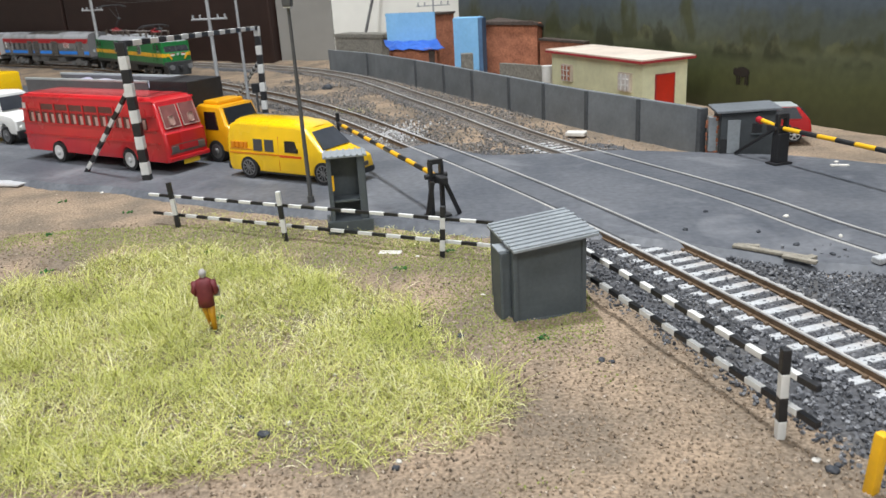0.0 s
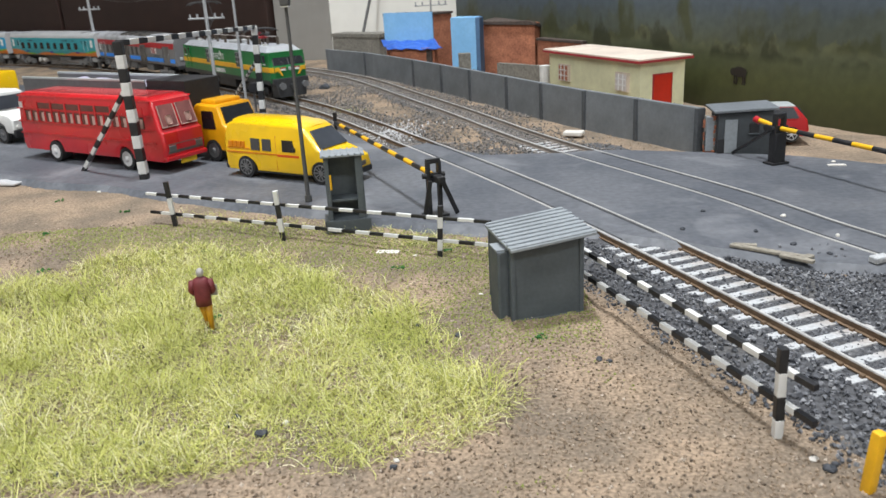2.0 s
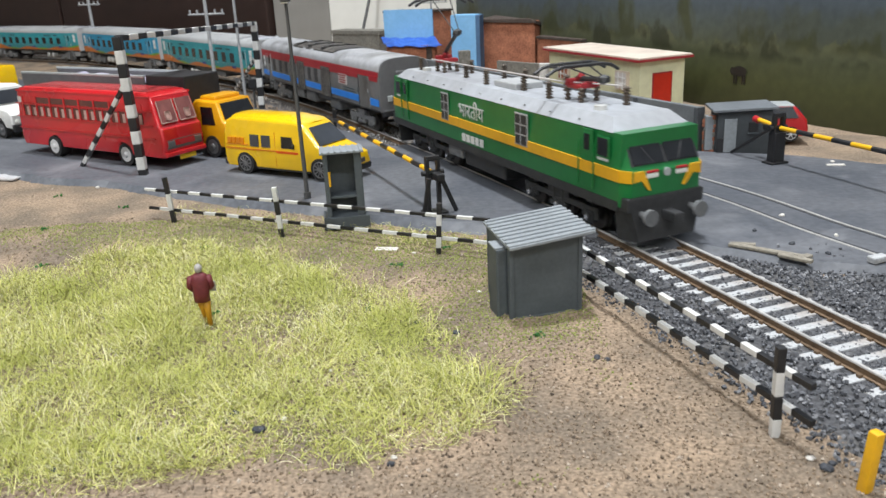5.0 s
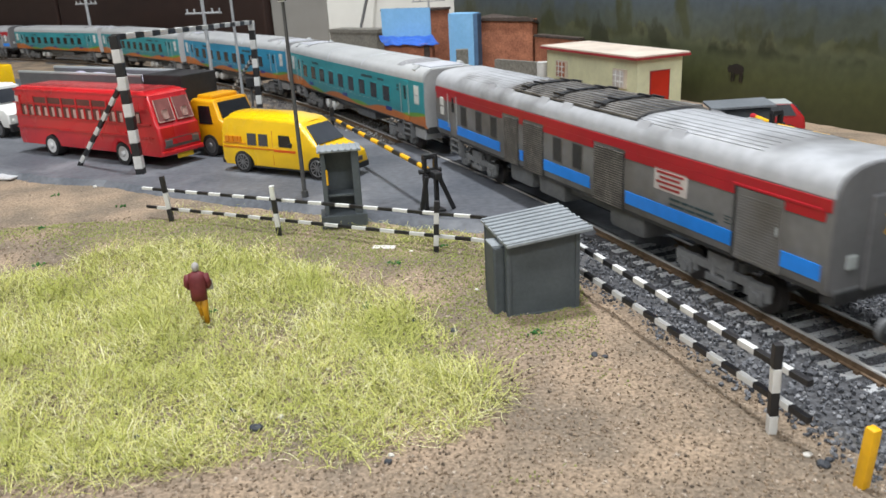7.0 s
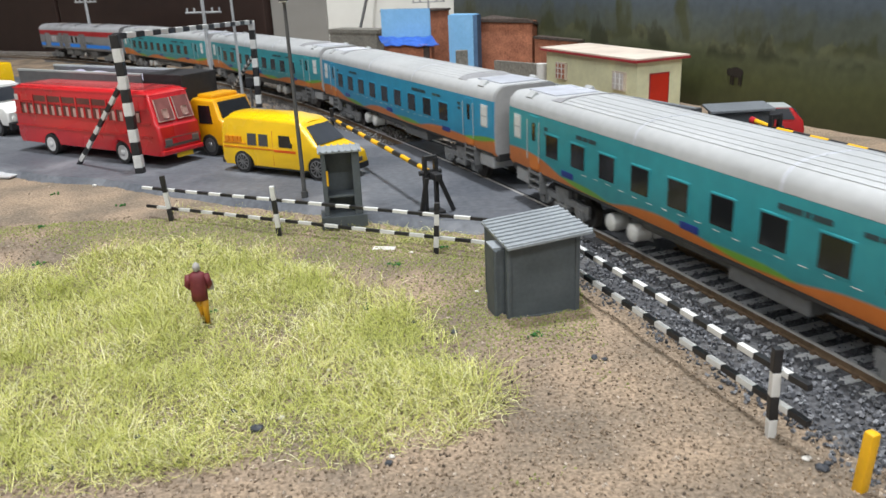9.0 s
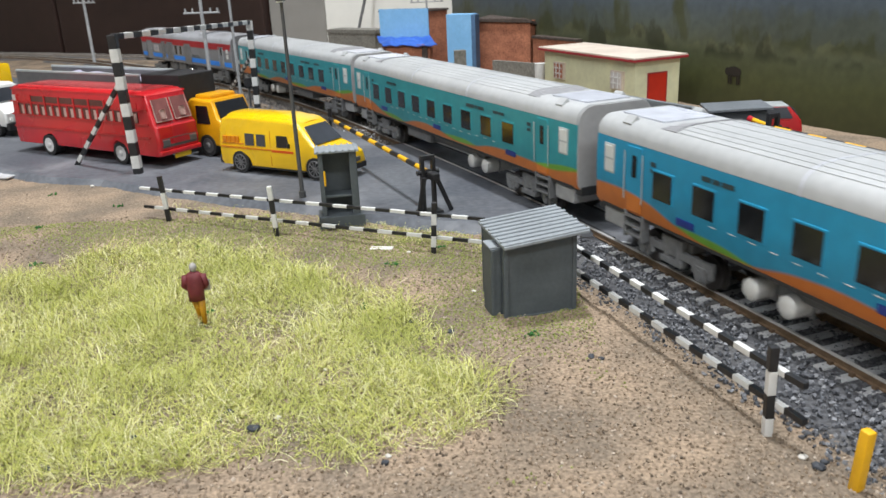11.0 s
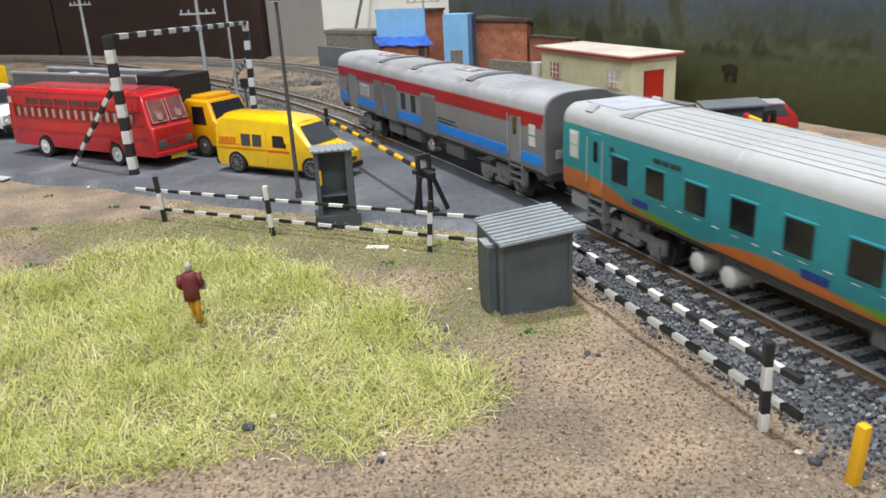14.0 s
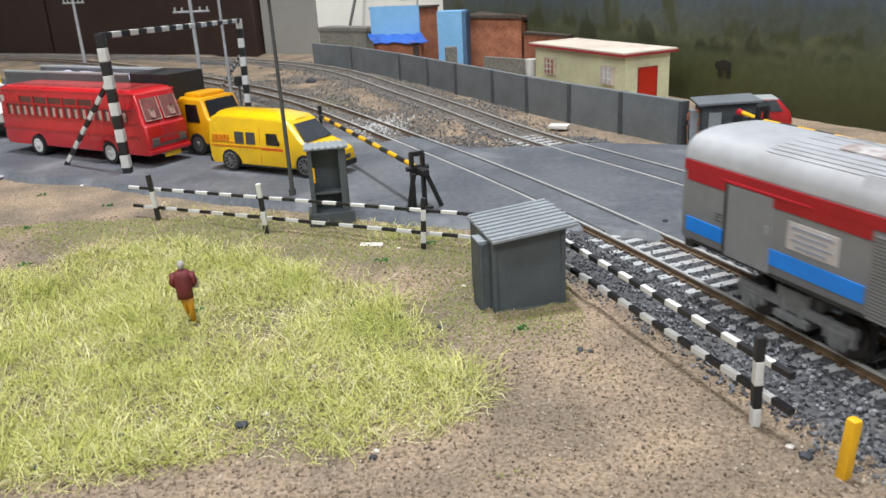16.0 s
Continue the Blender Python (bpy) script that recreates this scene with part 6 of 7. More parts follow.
    part("roof", bm_loft([[(x, y, z) for y, z in rf] for x in (-L + 0.007, L - 0.010)]), M_BUSROOFLIT, t, "glossy red roof, light from above put into its paler colour", smooth=True)
    part("grille", bm_box(0.0012, 0.0245, 0.0055, L + 0.0014, 0, 0.0132, 0.0005), M_GRILLE, t, "dark grille panel")
    part("bumper", bm_box(0.0030, 0.0280, 0.0026, L + 0.0012, 0, 0.0078, 0.0008), M_BUSRED, t)
    part("number_plate", bm_box(0.0008, 0.0110, 0.0026, L + 0.0004, 0.002, 0.0048, 0.0002), M_PLATE, t, "yellow plate")
    return t


red_bus()


def lorry():
    t = thing("lorry", "yellow-cabbed lorry with a long grey trailer", "truck", pose(-0.1086, 0.4545, 0.0002, 0, 0, -33))
    half = 0.0136
    prof = [(0.0, 0.0060), (-0.0260, 0.0060), (-0.0260, 0.0300), (-0.0235, 0.0322), (-0.0060, 0.0318), (-0.0020, 0.0215), (0.0004, 0.0200), (0.0012, 0.0080)]
    cab = part("cab", shell(prof, half, lambda x, z: 1 - max(0, z - 0.02) * 3, round_edge=0.0018), M_CAB, t, smooth=True)
    bm = bm_loft([[(-0.0016 + k, y, 0.0218) for y in (-0.0115, 0.0115)] + [(-0.0056 + k, y, 0.0305) for y in (0.0108, -0.0108)] for k in (-0.0006, 0.0006)])
    part("windscreen", bm, M_GLASS, cab)
    for s in (-1, 1):
        bm = bm_loft([[(x, s * (half * (1 - max(0, z - 0.02) * 3) + k), z) for x, z in ((-0.0185, 0.0185), (-0.0080, 0.0185), (-0.0095, 0.0285), (-0.0185, 0.0285))] for k in (-0.0005, 0.0003)])
        part("side_window", bm, M_GLASS, cab)
        part("headlight", bm_box(0.001, 0.0034, 0.0024, 0.0010, s * 0.0092, 0.0105, 0.0004), M_LENS, cab)
        for wx in (-0.0120, -0.0900, -0.1050, -0.1600):
            wheel(t, wx, s * (half - 0.0020), 0.0062, M_ALLOY, 0, 0.0044)
    part("bumper", bm_box(0.0024, 0.0260, 0.0038, 0.0006, 0, 0.0065, 0.0006), M_BLACK, cab)
    part("roof_dome", bm_box(0.0120, 0.0200, 0.0030, -0.0160, 0, 0.0328, 0.0012), M_CAB, cab)
    part("chassis", bm_box(0.1700, 0.0140, 0.0030, -0.1050, 0, 0.0100, 0.0004), M_BOGIE, t)
    part("crate", bm_box(0.0330, 0.0262, 0.0320, -0.0460, 0, 0.0290, 0.0006), M_DARKBOX, t, "dark crate behind the cab")
    part("bed", bm_box(0.1250, 0.0270, 0.0020, -0.1260, 0, 0.0130, 0.0004), M_TRAILER, t)
    for s in (-1, 1):
        part("side_board", bm_box(0.1250, 0.0010, 0.0300, -0.1260, s * 0.0130, 0.0287, 0.0002), M_TRAILER, t)
        part("top_rail", bm_box(0.1250, 0.0016, 0.0014, -0.1260, s * 0.0130, 0.0442, 0.0003), M_FRAME, t)
    bm = grid_sheet(-0.180, -0.066, -0.0118, 0.0118, 40, 10, lambda x, y: 0.0405 + 0.003 * noise.noise(Vector((x * 80, y * 90, 5))))
    part("load", bm, M_LOAD, t, "lavender sheeted load", smooth=True)
    return t


lorry()


def bonnet_truck():
    t = thing("bonnet_truck", "white bonneted truck waiting behind the bus", "truck", pose(-0.2790, 0.5520, 0.0002, 0, 0, -33))
    half = 0.0125
    prof = arch_profile(0.0070, (-0.0130,), 0.0066, 0.0, -0.0480, [(-0.0480, 0.0240), (-0.0440, 0.0340), (-0.0250, 0.0345), (-0.0190, 0.0330), (-0.0165, 0.0215), (-0.0020, 0.0190), (0.0010, 0.0160)])
    part("body", shell(prof, half, lambda x, z: 1 - max(0, z - 0.02) * 4, round_edge=0.0020), M_WHITE, t, smooth=True)
    bm = bm_loft([[(-0.0166 + k, y, 0.0225) for y in (-0.0100, 0.0100)] + [(-0.0188 + k, y, 0.0315) for y in (0.0092, -0.0092)] for k in (-0.0006, 0.0008)])
    part("windscreen", bm, M_SCREEN, t)
    for s in (-1, 1):
        part("side_window", bm_box(0.0150, 0.0008, 0.0080, -0.0300, s * (half * 0.965), 0.0270, 0.0003), M_SCREEN, t)
        part("headlight", bm_rod((0.0004, s * 0.0085, 0.0118), (0.0016, s * 0.0085, 0.0118), 0.0014, 12), M_LENS, t)
        for wx in (-0.0130, -0.0400):
            wheel(t, wx, s * (half - 0.0014), 0.0060, M_ALLOY)
    part("grille", bm_box(0.0010, 0.0120, 0.0065, 0.0008, 0, 0.0135, 0.0003), M_BLACK, t)
    part("bumper", bm_box(0.0030, 0.0245, 0.0050, 0.0008, 0, 0.0072, 0.0008), M_BLACK, t)
    return t


bonnet_truck()


def yellow_box_truck():
    t = thing("box_truck", "yellow truck standing further back in the queue", "truck", pose(-0.3370, 0.6350, 0.0002, 0, 0, -33))
    part("body", bm_box(0.0600, 0.0250, 0.0310, -0.0250, 0, 0.0260, 0.0020), M_VANYELLOW, t, smooth=True)
    part("chassis", bm_box(0.0560, 0.0180, 0.0050, -0.0250, 0, 0.0085, 0.0006), M_BLACK, t)
    for s in (-1, 1):
        for wx in (-0.0060, -0.0430):
            wheel(t, wx, s * 0.0108, 0.0060, M_ALLOY)
    return t


yellow_box_truck()


def red_car():
    t = thing("car", "red hatchback parked behind the gate cabin", "car", pose(0.1825, 0.4340, -0.0016, 0, 0, 171))
    half = 0.0096
    prof = arch_profile(0.0028, (-0.0130, 0.0140), 0.0046, 0.0225, -0.0215, [(-0.0222, 0.0065), (-0.0210, 0.0118), (-0.0150, 0.0185), (0.0040, 0.0190), (0.0095, 0.0130), (0.0215, 0.0105), (0.0228, 0.0060)])
    part("body", shell(prof, half, lambda x, z: 1 - max(0, z - 0.012) * 12, round_edge=0.0014), M_CARRED, t, smooth=True)
    for s in (-1, 1):
        bm = bm_loft([[(x, s * (half * (1 - max(0, z - 0.012) * 12) + k), z) for x, z in ((-0.0165, 0.0128), (0.0070, 0.0128), (0.0028, 0.0186), (-0.0130, 0.0186))] for k in (-0.0008, 0.0003)])
        part("side_window", bm, M_SCREEN, t)
        for wx in (-0.0130, 0.0140):
            wheel(t, wx, s * (half - 0.0008), 0.0041, M_HUB, 6, 0.0026)
    part("roof", bm_box(0.0180, 0.0150, 0.0008, -0.0055, 0, 0.0190, 0.0003), M_FRAME, t, "pale roof panel")
    part("rear_window", bm_box(0.0008, 0.0140, 0.0060, -0.0182, 0, 0.0155, 0.0002, ry=0.62), M_SCREEN, t)
    return t


red_car()
# ---- the little figure on the grass ----
M_SKIN = mat("figure_grey", (0.40, 0.38, 0.36), 0.6, grain=0.05, size=0.001)
M_MAROON = mat("figure_maroon", (0.15, 0.020, 0.026), 0.55, grain=0.1, size=0.001)
M_MUSTARD = mat("figure_mustard", (0.52, 0.25, 0.008), 0.5, grain=0.1, size=0.001)


def figurine():
    bm = bmesh.new()

    def add(own, slot):
        n0 = len(bm.faces)
        merge(bm, own)
        bm.faces.ensure_lookup_table()
        for f in bm.faces[n0:]:
            f.material_index = slot

    def limb(rows, slot):
        add(bm_loft([[(x + rx * math.cos(a), y + ry * math.sin(a), z) for a in np.linspace(0, math.tau, 12, endpoint=False)] for x, y, z, rx, ry in rows]), slot)

    limb([(0.0012, 0, 0.0006, 0.0007, 0.0010), (0.0011, 0, 0.0040, 0.0008, 0.0009), (0.0009, 0.0002, 0.0090, 0.0013, 0.0013)], 2)
    limb([(0.0000, 0.0022, 0.0008, 0.0007, 0.0010), (-0.0003, 0.0016, 0.0040, 0.0008, 0.0009), (-0.0006, 0.0002, 0.0090, 0.0013, 0.0013)], 2)
    limb([(0.0012, 0.0004, 0.0, 0.0007, 0.0013), (0.0012, 0.0004, 0.0007, 0.0007, 0.0012)], 3)
    limb([(0.0000, 0.0026, 0.0002, 0.0007, 0.0013), (0.0000, 0.0026, 0.0009, 0.0007, 0.0012)], 3)
    limb([(0, 0, 0.0080, 0.0022, 0.0016), (0, 0, 0.0105, 0.0022, 0.0016), (0, 0.0003, 0.0140, 0.0025, 0.0015), (0, 0.0005, 0.0155, 0.0022, 0.0013), (0, 0.0006, 0.0162, 0.0009, 0.0008)], 1)
    for s in (-1, 1):
        limb([(s * 0.0023, 0.0012, 0.0108, 0.0007, 0.0007), (s * 0.0030, 0.0004, 0.0122, 0.0008, 0.0008), (s * 0.0024, 0.0005, 0.0152, 0.0009, 0.0009)], 1)
    add(bm_box(0.0024, 0.0006, 0.0030, 0.0026, 0.0018, 0.0115, 0.0001), 0)
    add(bm_ball(0.0012, 0, 0.0008, 0.0173, 0.9, 1.05, 1.2), 0)
    me = bpy.data.meshes.new("figurine")
    bm.to_mesh(me)
    bm.free()
    for m in (M_SKIN, M_MAROON, M_MUSTARD, M_BLACK):
        me.materials.append(m)
    for p in me.polygons:
        p.use_smooth = True
    ob = new("figurine", me)
    ob.matrix_basis = pose(-0.0705, 0.2165, -0.0022, 0, 0, 8) @ Matrix.Scale(1.06, 4)
    tagged(ob, "small painted figurine in maroon and mustard on the grass", "figurine")


figurine()

stake = thing("yellow_stake", "orange-yellow plastic stake in the soil", "stake", pose(0.0785, 0.1257, -0.004, 3, 1, 20))
part("stake", bm_box(0.0023, 0.0023, 0.0150, 0, 0, 0.0070, 0.0006), M_YELLOW, stake, smooth=True)


# ---- loose stuff built in one sheet each ----
def scatter(name, label, spots, shape, material, category):
    """Many small pieces in one object. Each spot: x, y, z, size; shape gives points and faces of a piece."""
    pts, faces = [], []
    for x, y, z, s in spots:
        p, f = shape(s)
        k = len(pts)
        pts += [(x + a, y + b, z + c) for a, b, c in p]
        faces += [tuple(i + k for i in q) for q in f]
    me = bpy.data.meshes.new(name)
    me.from_pydata(pts, [], faces)
    me.materials.append(material)
    ob = new(name, me)
    return tagged(ob, label, category, kind="stuff")


OCT = [(1, 0, 0), (0, 1, 0), (-1, 0, 0), (0, -1, 0), (0, 0, 1), (0, 0, -1)]
OCT_F = [(0, 1, 4), (1, 2, 4), (2, 3, 4), (3, 0, 4), (1, 0, 5), (2, 1, 5), (3, 2, 5), (0, 3, 5)]
CUBE = [(-1, -1, -1), (1, -1, -1), (1, 1, -1), (-1, 1, -1), (-1, -1, 1), (1, -1, 1), (1, 1, 1), (-1, 1, 1)]
CUBE_F = [(3, 2, 1, 0), (4, 5, 6, 7), (0, 1, 5, 4), (1, 2, 6, 5), (2, 3, 7, 6), (3, 0, 4, 7)]
R = random.Random(5)


def turned(points, s, flat=1.0):
    q = Euler((R.uniform(0, 6.3), R.uniform(0, 6.3), R.uniform(0, 6.3))).to_matrix()
    k = Vector((R.uniform(0.7, 1.3), R.uniform(0.6, 1.1), R.uniform(0.5, 1.0)))
    out = []
    for p in points:
        v = q @ Vector([a * b * s * R.uniform(0.75, 1.2) for a, b in zip(p, k)])
        out.append((v.x, v.y, v.z * flat))
    return out


def stone(s):
    return (turned(OCT, s), OCT_F) if R.random() < 0.35 else (turned(CUBE, s * 0.62), CUBE_F)


def grain_piece(s):
    return turned(OCT, s), OCT_F


def islands(name, colours, rough=0.85, spec=0.3, patch=None, size=0.03):
    """A material whose pieces take colours at random."""
    m = bpy.data.materials.new(name)
    m.use_nodes = True
    n, l = m.node_tree.nodes, m.node_tree.links
    b = n["Principled BSDF"]
    b.inputs["Roughness"].default_value, b.inputs["Specular IOR Level"].default_value = rough, spec
    geo, ramp = n.new("ShaderNodeNewGeometry"), n.new("ShaderNodeValToRGB")
    e = ramp.color_ramp.elements
    e[0].color, e[1].color = (*colours[0], 1), (*colours[-1], 1)
    for i, c in enumerate(colours[1:-1]):
        e.new((i + 1) / (len(colours) - 1)).color = (*c, 1)
    l.new(geo.outputs["Random Per Island"], ramp.inputs[0])
    l.new(ramp.outputs[0], b.inputs["Base Color"])
    if patch:
        tc, tex, fac, mix = n.new("ShaderNodeTexCoord"), n.new("ShaderNodeTexNoise"), n.new("ShaderNodeMapRange"), n.new("ShaderNodeMix")
        tex.inputs["Scale"].default_value, tex.inputs["Detail"].default_value = 1 / size, 2.0
        fac.inputs[1].default_value, fac.inputs[2].default_value, fac.inputs[4].default_value = 0.45, 0.65, 0.75
        mix.data_type = "RGBA"
        mix.inputs[7].default_value = (*patch, 1)
        l.new(tc.outputs["Object"], tex.inputs["Vector"])
        l.new(tex.outputs["Fac"], fac.inputs[0])
        l.new(fac.outputs[0], mix.inputs[0])
        l.new(ramp.outputs[0], mix.inputs[6])
        l.new(mix.outputs[2], b.inputs["Base Color"])
    return m


M_STONES = islands("ballast_chips", [(0.042, 0.045, 0.052), (0.105, 0.109, 0.121), (0.17, 0.175, 0.19), (0.075, 0.078, 0.087), (0.29, 0.295, 0.31), (0.058, 0.060, 0.067), (0.13, 0.134, 0.146)], 0.8)
M_GRAINS = islands("sand_grains", [(0.085, 0.068, 0.054), (0.225, 0.170, 0.122), (0.28, 0.212, 0.150), (0.35, 0.272, 0.198), (0.19, 0.143, 0.102), (0.30, 0.232, 0.166), (0.46, 0.39, 0.32)], 0.9, 0.2)
M_TURF = islands("green_turf", [(0.21, 0.25, 0.070), (0.28, 0.31, 0.095), (0.33, 0.335, 0.13), (0.17, 0.20, 0.055), (0.33, 0.30, 0.17)], 0.95, 0.1)
M_GRASS = islands("static_grass", [(0.22, 0.245, 0.055), (0.36, 0.375, 0.085), (0.55, 0.535, 0.15), (0.70, 0.66, 0.30), (0.43, 0.44, 0.105), (0.82, 0.77, 0.52), (0.29, 0.32, 0.070), (0.60, 0.585, 0.18)], 0.7, 0.25, (0.37, 0.395, 0.090), 0.030)
M_GREENTUFT = islands("dark_tufts", [(0.03, 0.10, 0.03), (0.05, 0.15, 0.04), (0.07, 0.17, 0.05)], 0.9, 0.1)


def ballast_spots():
    out = []
    for line, dense in ((main_line, 1.0), (lambda s: smooth_line(TRACK2, s), 0.75)):
        q, d = line(0.002)
        for p, h in zip(q, d):
            if p[1] < 0.06 or p[1] > 0.95:
                continue
            near = p[1] < 0.32
            for _ in range(int((92 if near else 26) * dense)):
                o = R.uniform(-0.040, 0.040) if near else R.gauss(0, 0.0150)
                if abs(o) > 0.045 or (o < -0.036 and R.random() < (-o - 0.036) * 90):
                    continue
                x, y = p[0] + h[1] * o + R.uniform(-.001, .001), p[1] - h[0] * o + R.uniform(-.001, .001)
                if on_road(x, y) or abs(abs(o) - 0.00875) < 0.0011:
                    continue
                z = -0.0019 if abs(o) < 0.021 else -0.0019 - (abs(o) - 0.021) * 0.06
                inner = abs(o) < 0.0145
                out.append((x, y, z - (0.0007 if inner else 0.0), R.uniform(0.00042, 0.00085) * (1 if near else 1.25)))
    # loose ballast between and beyond the two tracks
    for _ in range(17000):
        x, y = R.uniform(0.085, 0.26), R.uniform(0.06, 0.262)
        if on_road(x, y) and R.random() < 0.965 or noise.noise(Vector((x * 45, y * 45, 2))) < -0.22:
            continue
        out.append((x, y, (0.0003 if on_road(x, y) else -0.0030) + R.uniform(-.0004, .0004), R.uniform(0.0005, 0.0010)))
    for _ in range(15000):
        x, y = R.uniform(-0.16, 0.07), R.uniform(0.43, 0.86)
        if on_road(x, y) or noise.noise(Vector((x * 18, y * 18, 4))) < -0.12:
            continue
        out.append((x, y, -0.0026, R.uniform(0.0005, 0.0012)))
    return out


M_DUSTSTONE = islands("dusty_ballast_chips", [(0.075, 0.072, 0.07), (0.16, 0.15, 0.145), (0.23, 0.21, 0.19), (0.12, 0.115, 0.11), (0.30, 0.27, 0.24), (0.19, 0.165, 0.14)], 0.9)
SPOTS = ballast_spots()
scatter("ballast", "dark grey crushed stone ballast between the sleepers", [s for s in SPOTS if s[1] < 0.4], stone, M_STONES, "ballast")
scatter("ballast", "dusty grey-brown ballast beyond the crossing", [s for s in SPOTS if s[1] >= 0.4], stone, M_DUSTSTONE, "ballast")


def soil_spots():
    out = []
    for _ in range(30000):
        y = 0.10 + 0.24 * R.random() ** 1.5
        x = R.uniform(-0.24, 0.11) if y > 0.2 else R.uniform(-0.13, 0.10)
        if on_road(x, y):
            continue
        out.append((x, y, soil(x, y) + 0.00055, R.uniform(0.00022, 0.0006)))
    for _ in range(5000):
        x, y = R.uniform(-0.34, 0.20), R.uniform(0.33, 0.75)
        if on_road(x, y):
            continue
        out.append((x, y, soil(x, y) + 0.0002, R.uniform(0.0003, 0.0008)))
    return out


scatter("sand_grains", "coarse grains of brown sand", soil_spots(), grain_piece, M_GRAINS, "sand")

GRASS = [(-0.190, 0.215), (-0.1490, 0.2720), (-0.1250, 0.2960), (-0.0950, 0.2990), (-0.0700, 0.2840), (-0.0440, 0.2620), (-0.0200, 0.2350), (-0.0085, 0.2142), (0.0060, 0.1850), (0.0150, 0.1649),
         (0.0040, 0.1500), (-0.0130, 0.1470), (-0.0368, 0.1480), (-0.0660, 0.1400), (-0.0963, 0.1380), (-0.150, 0.135), (-0.2, 0.16)]


def within(outline, x, y):
    inside = False
    for (ax, ay), (bx, by) in zip(outline, outline[1:] + outline[:1]):
        if (ay > y) != (by > y) and x < (bx - ax) * (y - ay) / (by - ay) + ax:
            inside = not inside
    return inside


def blade(s):
    """A thin bent fibre."""
    a, lean = R.uniform(0, math.tau), R.uniform(0.45, 1.5)
    ln = s * R.uniform(0.7, 1.5)
    w = R.uniform(0.00005, 0.00010)
    dx, dy = math.cos(a), math.sin(a)
    px, py = -dy * w, dx * w
    bend, curl = R.uniform(0.0, 0.5), R.uniform(-0.8, 0.8)
    o, out = Vector((0, 0, 0)), []
    for k in range(4):
        f = 1.0 if k < 3 else 0.45
        out += [(o.x - px * f, o.y - py * f, o.z), (o.x + px * f, o.y + py * f, o.z)]
        t = min(1.52, lean + bend * k)
        dx, dy = math.cos(a + curl * k), math.sin(a + curl * k)
        o = o + Vector((dx * math.sin(t), dy * math.sin(t), math.cos(t))) * ln / 3
    return out, [(0, 1, 3, 2), (2, 3, 5, 4), (4, 5, 7, 6)]


def grass_spots():
    out = []
    while len(out) < 60000:
        x, y = R.uniform(-0.19, 0.02), R.uniform(0.13, 0.31)
        wob = 0.007 * noise.noise(Vector((x * 45, y * 45, 9))) + R.gauss(0, 0.0032)
        if not within(GRASS, x + wob, y + wob * 0.8):
            continue
        if noise.noise(Vector((x * 55, y * 55, 11))) < R.uniform(-0.70, 0.15) - 0.1:
            continue
        tall = 0.8 + 0.7 * max(-0.5, noise.noise(Vector((x * 42, y * 42, 15))))
        flat = math.exp(-((x + 0.060) ** 2 + (y - 0.203) ** 2) / 0.014 ** 2)
        if R.random() < flat * 0.6:
            continue
        out.append((x, y, soil(x, y) + 0.0004, R.uniform(0.0034, 0.0078) * tall * (1 - 0.4 * flat)))
    return out


scatter("grass", "yellow-green static grass patch", grass_spots(), blade, M_GRASS, "grass")


def turf_spots():
    out = []
    for _ in range(90000):
        x, y = R.uniform(-0.19, 0.045), R.uniform(0.13, 0.335)
        if on_road(x, y):
            continue
        d = noise.noise(Vector((x * 30, y * 30, 21))) + (0.35 if within(GRASS, x, y) else 0.0)
        band = math.exp(-((y - 0.285 + 0.42 * (x + 0.03)) / 0.030) ** 2) + 1.2 * math.exp(-((x - 0.016) ** 2 + (y - 0.212) ** 2) / 0.026 ** 2)
        if d * 0.8 + band * 1.15 < R.uniform(0.15, 1.0):
            continue
        out.append((x, y, soil(x, y) + 0.0005, R.uniform(0.0002, 0.00048)))
    return out


scatter("turf", "olive green crumbs of turf on the soil", turf_spots(), grain_piece, M_TURF, "turf")


def verge_spots():
    out = []
    for _ in range(1700):
        k = R.random()
        x, y = -0.115 + 0.135 * k + R.gauss(0, 0.004), 0.348 - 0.068 * k + R.gauss(0, 0.0055)
        if on_road(x, y):
            continue
        out.append((x, y, soil(x, y), R.uniform(0.002, 0.004)))
    for _ in range(260):
        x, y = R.gauss(-0.008, 0.009), R.gauss(0.288, 0.006)
        out.append((x, y, soil(x, y), R.uniform(0.003, 0.0055)))
    for _ in range(240):
        x, y = R.gauss(-0.066, 0.008), R.gauss(0.622, 0.008)
        out.append((x, y, -0.003, R.uniform(0.002, 0.004)))
    return out


scatter("verge_grass", "thin green grass along the road verge", verge_spots(), blade, M_GRASS, "grass")


def tuft_spots():
    out = []
    for cx, cy in ((-0.1894, 0.3862), (-0.1461, 0.3603), (-0.1483, 0.2799), (-0.075, 0.232), (-0.0905, 0.292), (-0.071, 0.226), (-0.022, 0.226), (-0.17, 0.33), (-0.015, 0.262), (0.002, 0.279), (-0.21, 0.34), (0.026, 0.200)):
        for _ in range(14):
            x, y = R.gauss(cx, 0.0011), R.gauss(cy, 0.0011)
            out.append((x, y, soil(x, y) + R.uniform(0.0003, 0.0012), R.uniform(0.0004, 0.0008)))
    return out


scatter("green_tufts", "small dark green tufts of foam foliage", tuft_spots(), grain_piece, M_GREENTUFT, "foliage")

# ---- single pebbles, planks and scraps ----
M_PEBBLE = mat("dark_pebble", (0.045, 0.05, 0.06), 0.7, grain=0.2, size=0.001)
M_CHIP = mat("white_chip", (0.66, 0.63, 0.58), 0.7, grain=0.1, size=0.001)
M_PLANK = mat("weathered_plank", (0.27, 0.245, 0.20), 0.85, grain=0.25, size=0.0015)


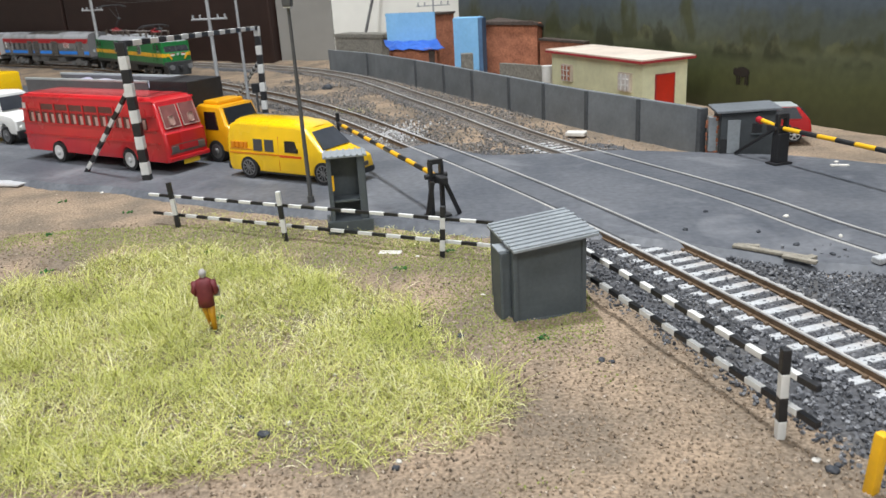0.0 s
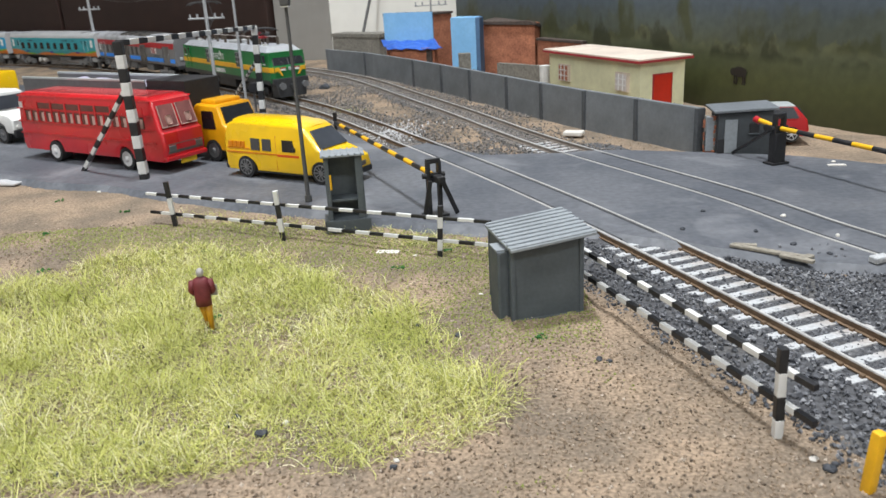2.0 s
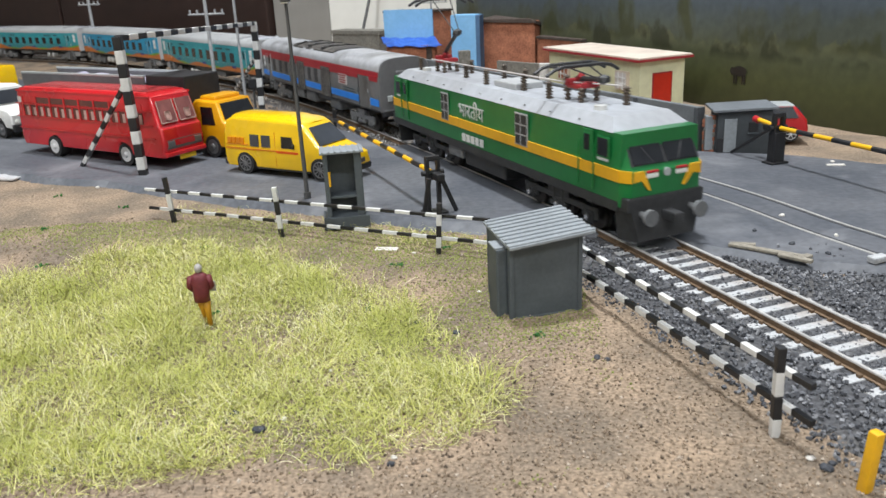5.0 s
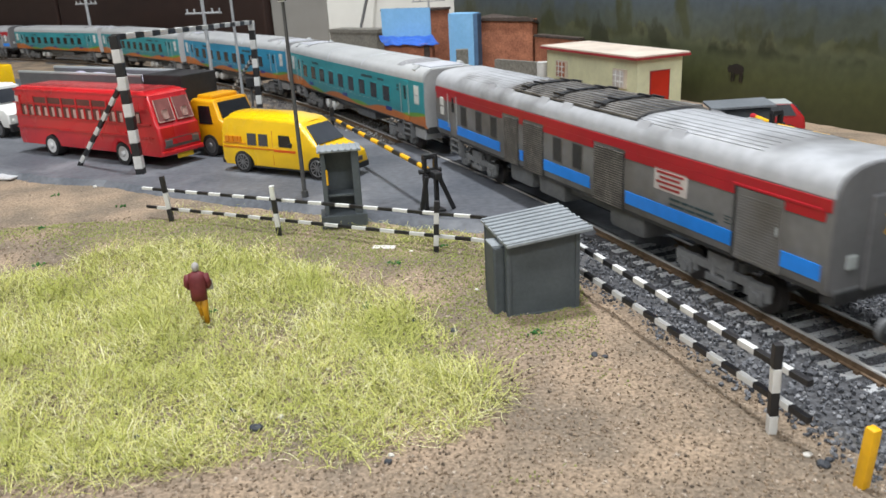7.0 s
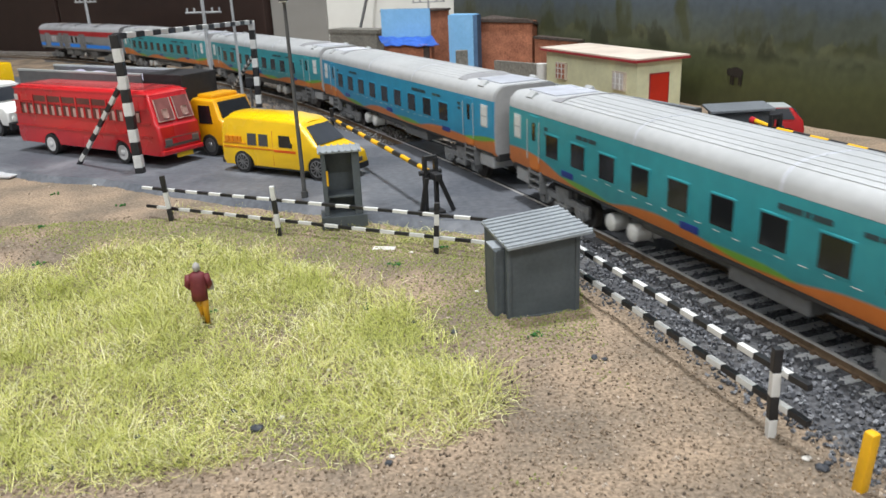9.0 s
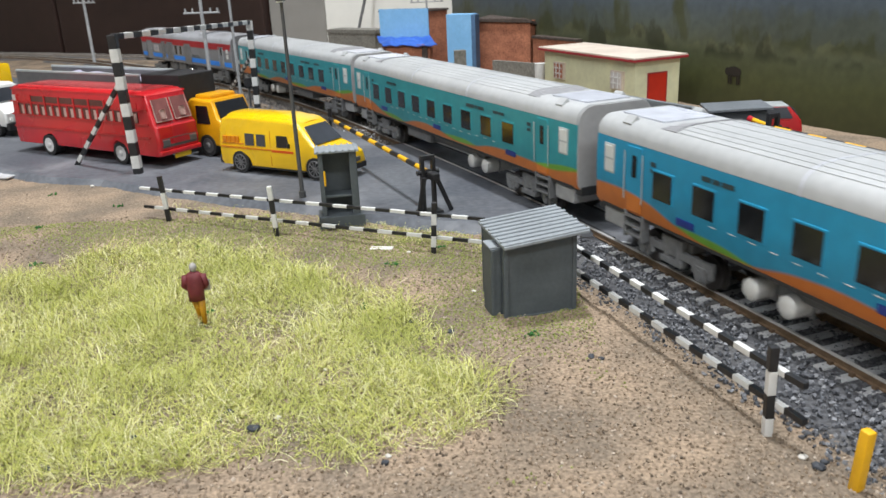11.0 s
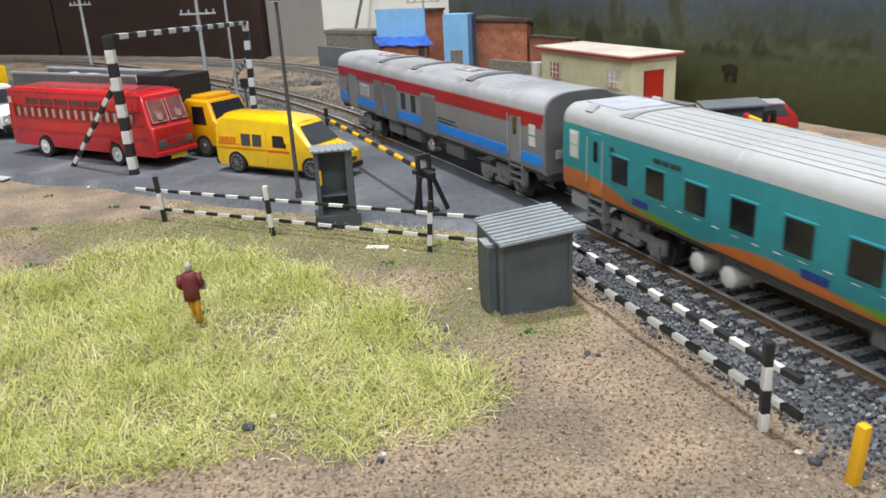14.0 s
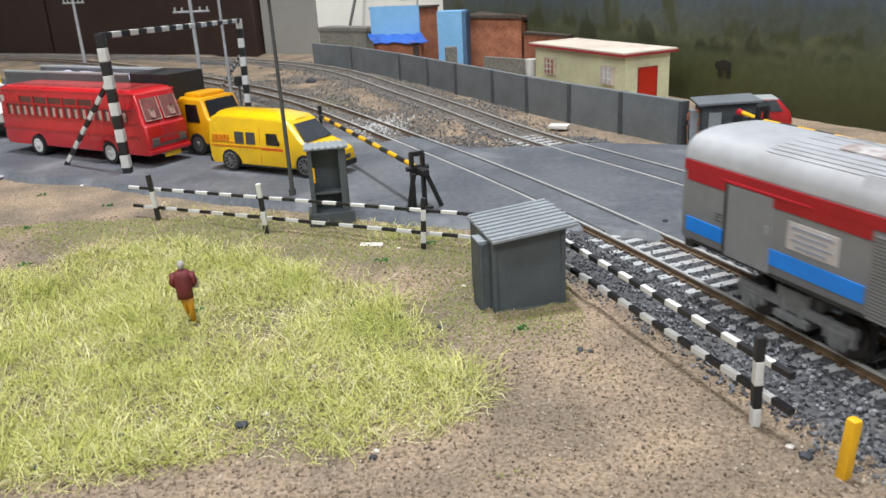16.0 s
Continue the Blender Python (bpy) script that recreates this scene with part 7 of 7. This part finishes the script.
def pebble(x, y, s, m, label, z=None):
    bm = bm_ball(s, 0, 0, 0, R.uniform(0.8, 1.3), R.uniform(0.7, 1.1), R.uniform(0.5, 0.8), sub=2)
    for v in bm.verts:
        v.co *= 1 + 0.35 * noise.noise(v.co * (1.3 / s) + Vector((x * 99, y * 99, 0)))
    p = part("pebble", bm, m)
    p.matrix_basis = pose(x, y, (soil(x, y) + 0.0004 if z is None else z) + s * 0.3, 0, 0, R.uniform(0, 360))
    tagged(p, label, "pebble", group="loose pebbles")


for x, y, s in ((-0.0507, 0.1657, 0.0013), (-0.0522, 0.1625, 0.0010), (-0.0431, 0.1569, 0.0014), (0.0036, 0.2061, 0.0011), (-0.0080, 0.2140, 0.0008), (-0.0850, 0.1460, 0.0011), (-0.1010, 0.1430, 0.0012),
                (0.0397, 0.1850, 0.0011), (0.0420, 0.1835, 0.0009), (-0.0125, 0.1420, 0.0010), (0.0750, 0.1335, 0.0014), (0.0770, 0.1350, 0.0011), (-0.0700, 0.1560, 0.0010), (-0.1024, 0.7740, 0.0042)):
    pebble(x, y, s, M_PEBBLE, "dark grey pebble lying on the ground")
for x, y, s in ((-0.0385, 0.1619, 0.0008), (-0.0120, 0.1445, 0.0007), (-0.1750, 0.4010, 0.0010), (-0.0095, 0.2740, 0.0010), (0.0735, 0.1370, 0.0009), (-0.0300, 0.1850, 0.0006), (0.0120, 0.2330, 0.0007)):
    pebble(x, y, s, M_CHIP, "small white chip lying on the ground")
for x, y, z in ((0.1218, 0.2560, 0.0), (0.1320, 0.2880, 0.0), (0.1050, 0.3000, 0.0), (0.1150, 0.2720, 0.0), (0.0905, 0.2790, 0.0), (0.1400, 0.2620, 0.0), (0.1896, 0.3664, 0.0), (0.1290, 0.2450, 0.0)):
    pebble(x, y, 0.0010, M_CHIP if x > 0.13 else M_PEBBLE, "small stone chip lying on the road", z)


def scrap(name, label, cat, x, y, z, size, m, turn):
    bm = bm_box(*size, 0, 0, size[2] / 2, min(size) * 0.25)
    for v in bm.verts:
        v.co += Vector([0.15 * min(size) * noise.noise(v.co * 700 + Vector((k * 9.1, x * 50, y * 50))) for k in range(3)])
    p = part(name, bm, m)
    p.matrix_basis = pose(x, y, z, 0, 0, turn)
    return tagged(p, label, cat)


for x, y, ln, w, turn in ((0.1085, 0.2500, 0.0220, 0.0022, -42), (0.1130, 0.2465, 0.0190, 0.0020, -39), (0.1160, 0.2405, 0.0110, 0.0024, -47), (0.1050, 0.2560, 0.0075, 0.0020, -20), (0.1190, 0.2410, 0.0060, 0.0026, 30)):
    scrap("plank", "short weathered wooden plank beside the track", "plank", x, y, 0.0003, (ln, w, 0.0011), M_PLANK, turn)["group"] = "pile of planks"
scrap("brick_pile", "small pale block beside the second track", "block", 0.1400, 0.2350, 0.0004, (0.0062, 0.0034, 0.0020), M_CONC, 20)
scrap("paper_scrap", "white paper scrap beside the second track", "scrap", 0.0848, 0.4751, -0.0016, (0.0120, 0.0080, 0.0022), M_CHIP, -25)
scrap("paper_scrap", "flat white scrap lying by the fence", "scrap", -0.0197, 0.2800, -0.0030, (0.0085, 0.0034, 0.0008), M_CHIP, -10)
scrap("paper_scrap", "white scrap lying on the road shoulder", "scrap", 0.1880, 0.3600, 0.0, (0.0080, 0.0024, 0.0006), M_CHIP, -10)
scrap("paper_scrap", "pale flat scrap on the sandy roadside", "scrap", -0.2420, 0.4340, -0.0022, (0.0260, 0.0120, 0.0008), M_CONC, -12)
M_SPILL = islands("white_spill", [(0.45, 0.45, 0.45), (0.6, 0.6, 0.6), (0.3, 0.3, 0.31)], 0.9, 0.2)
scatter("white_spill", "white spilled plaster crumbs beside the rails", [(R.gauss(-0.028, 0.012), R.gauss(0.520, 0.016), -0.0018, R.uniform(0.0005, 0.0011)) for _ in range(420)], grain_piece, M_SPILL, "plaster")

motions()
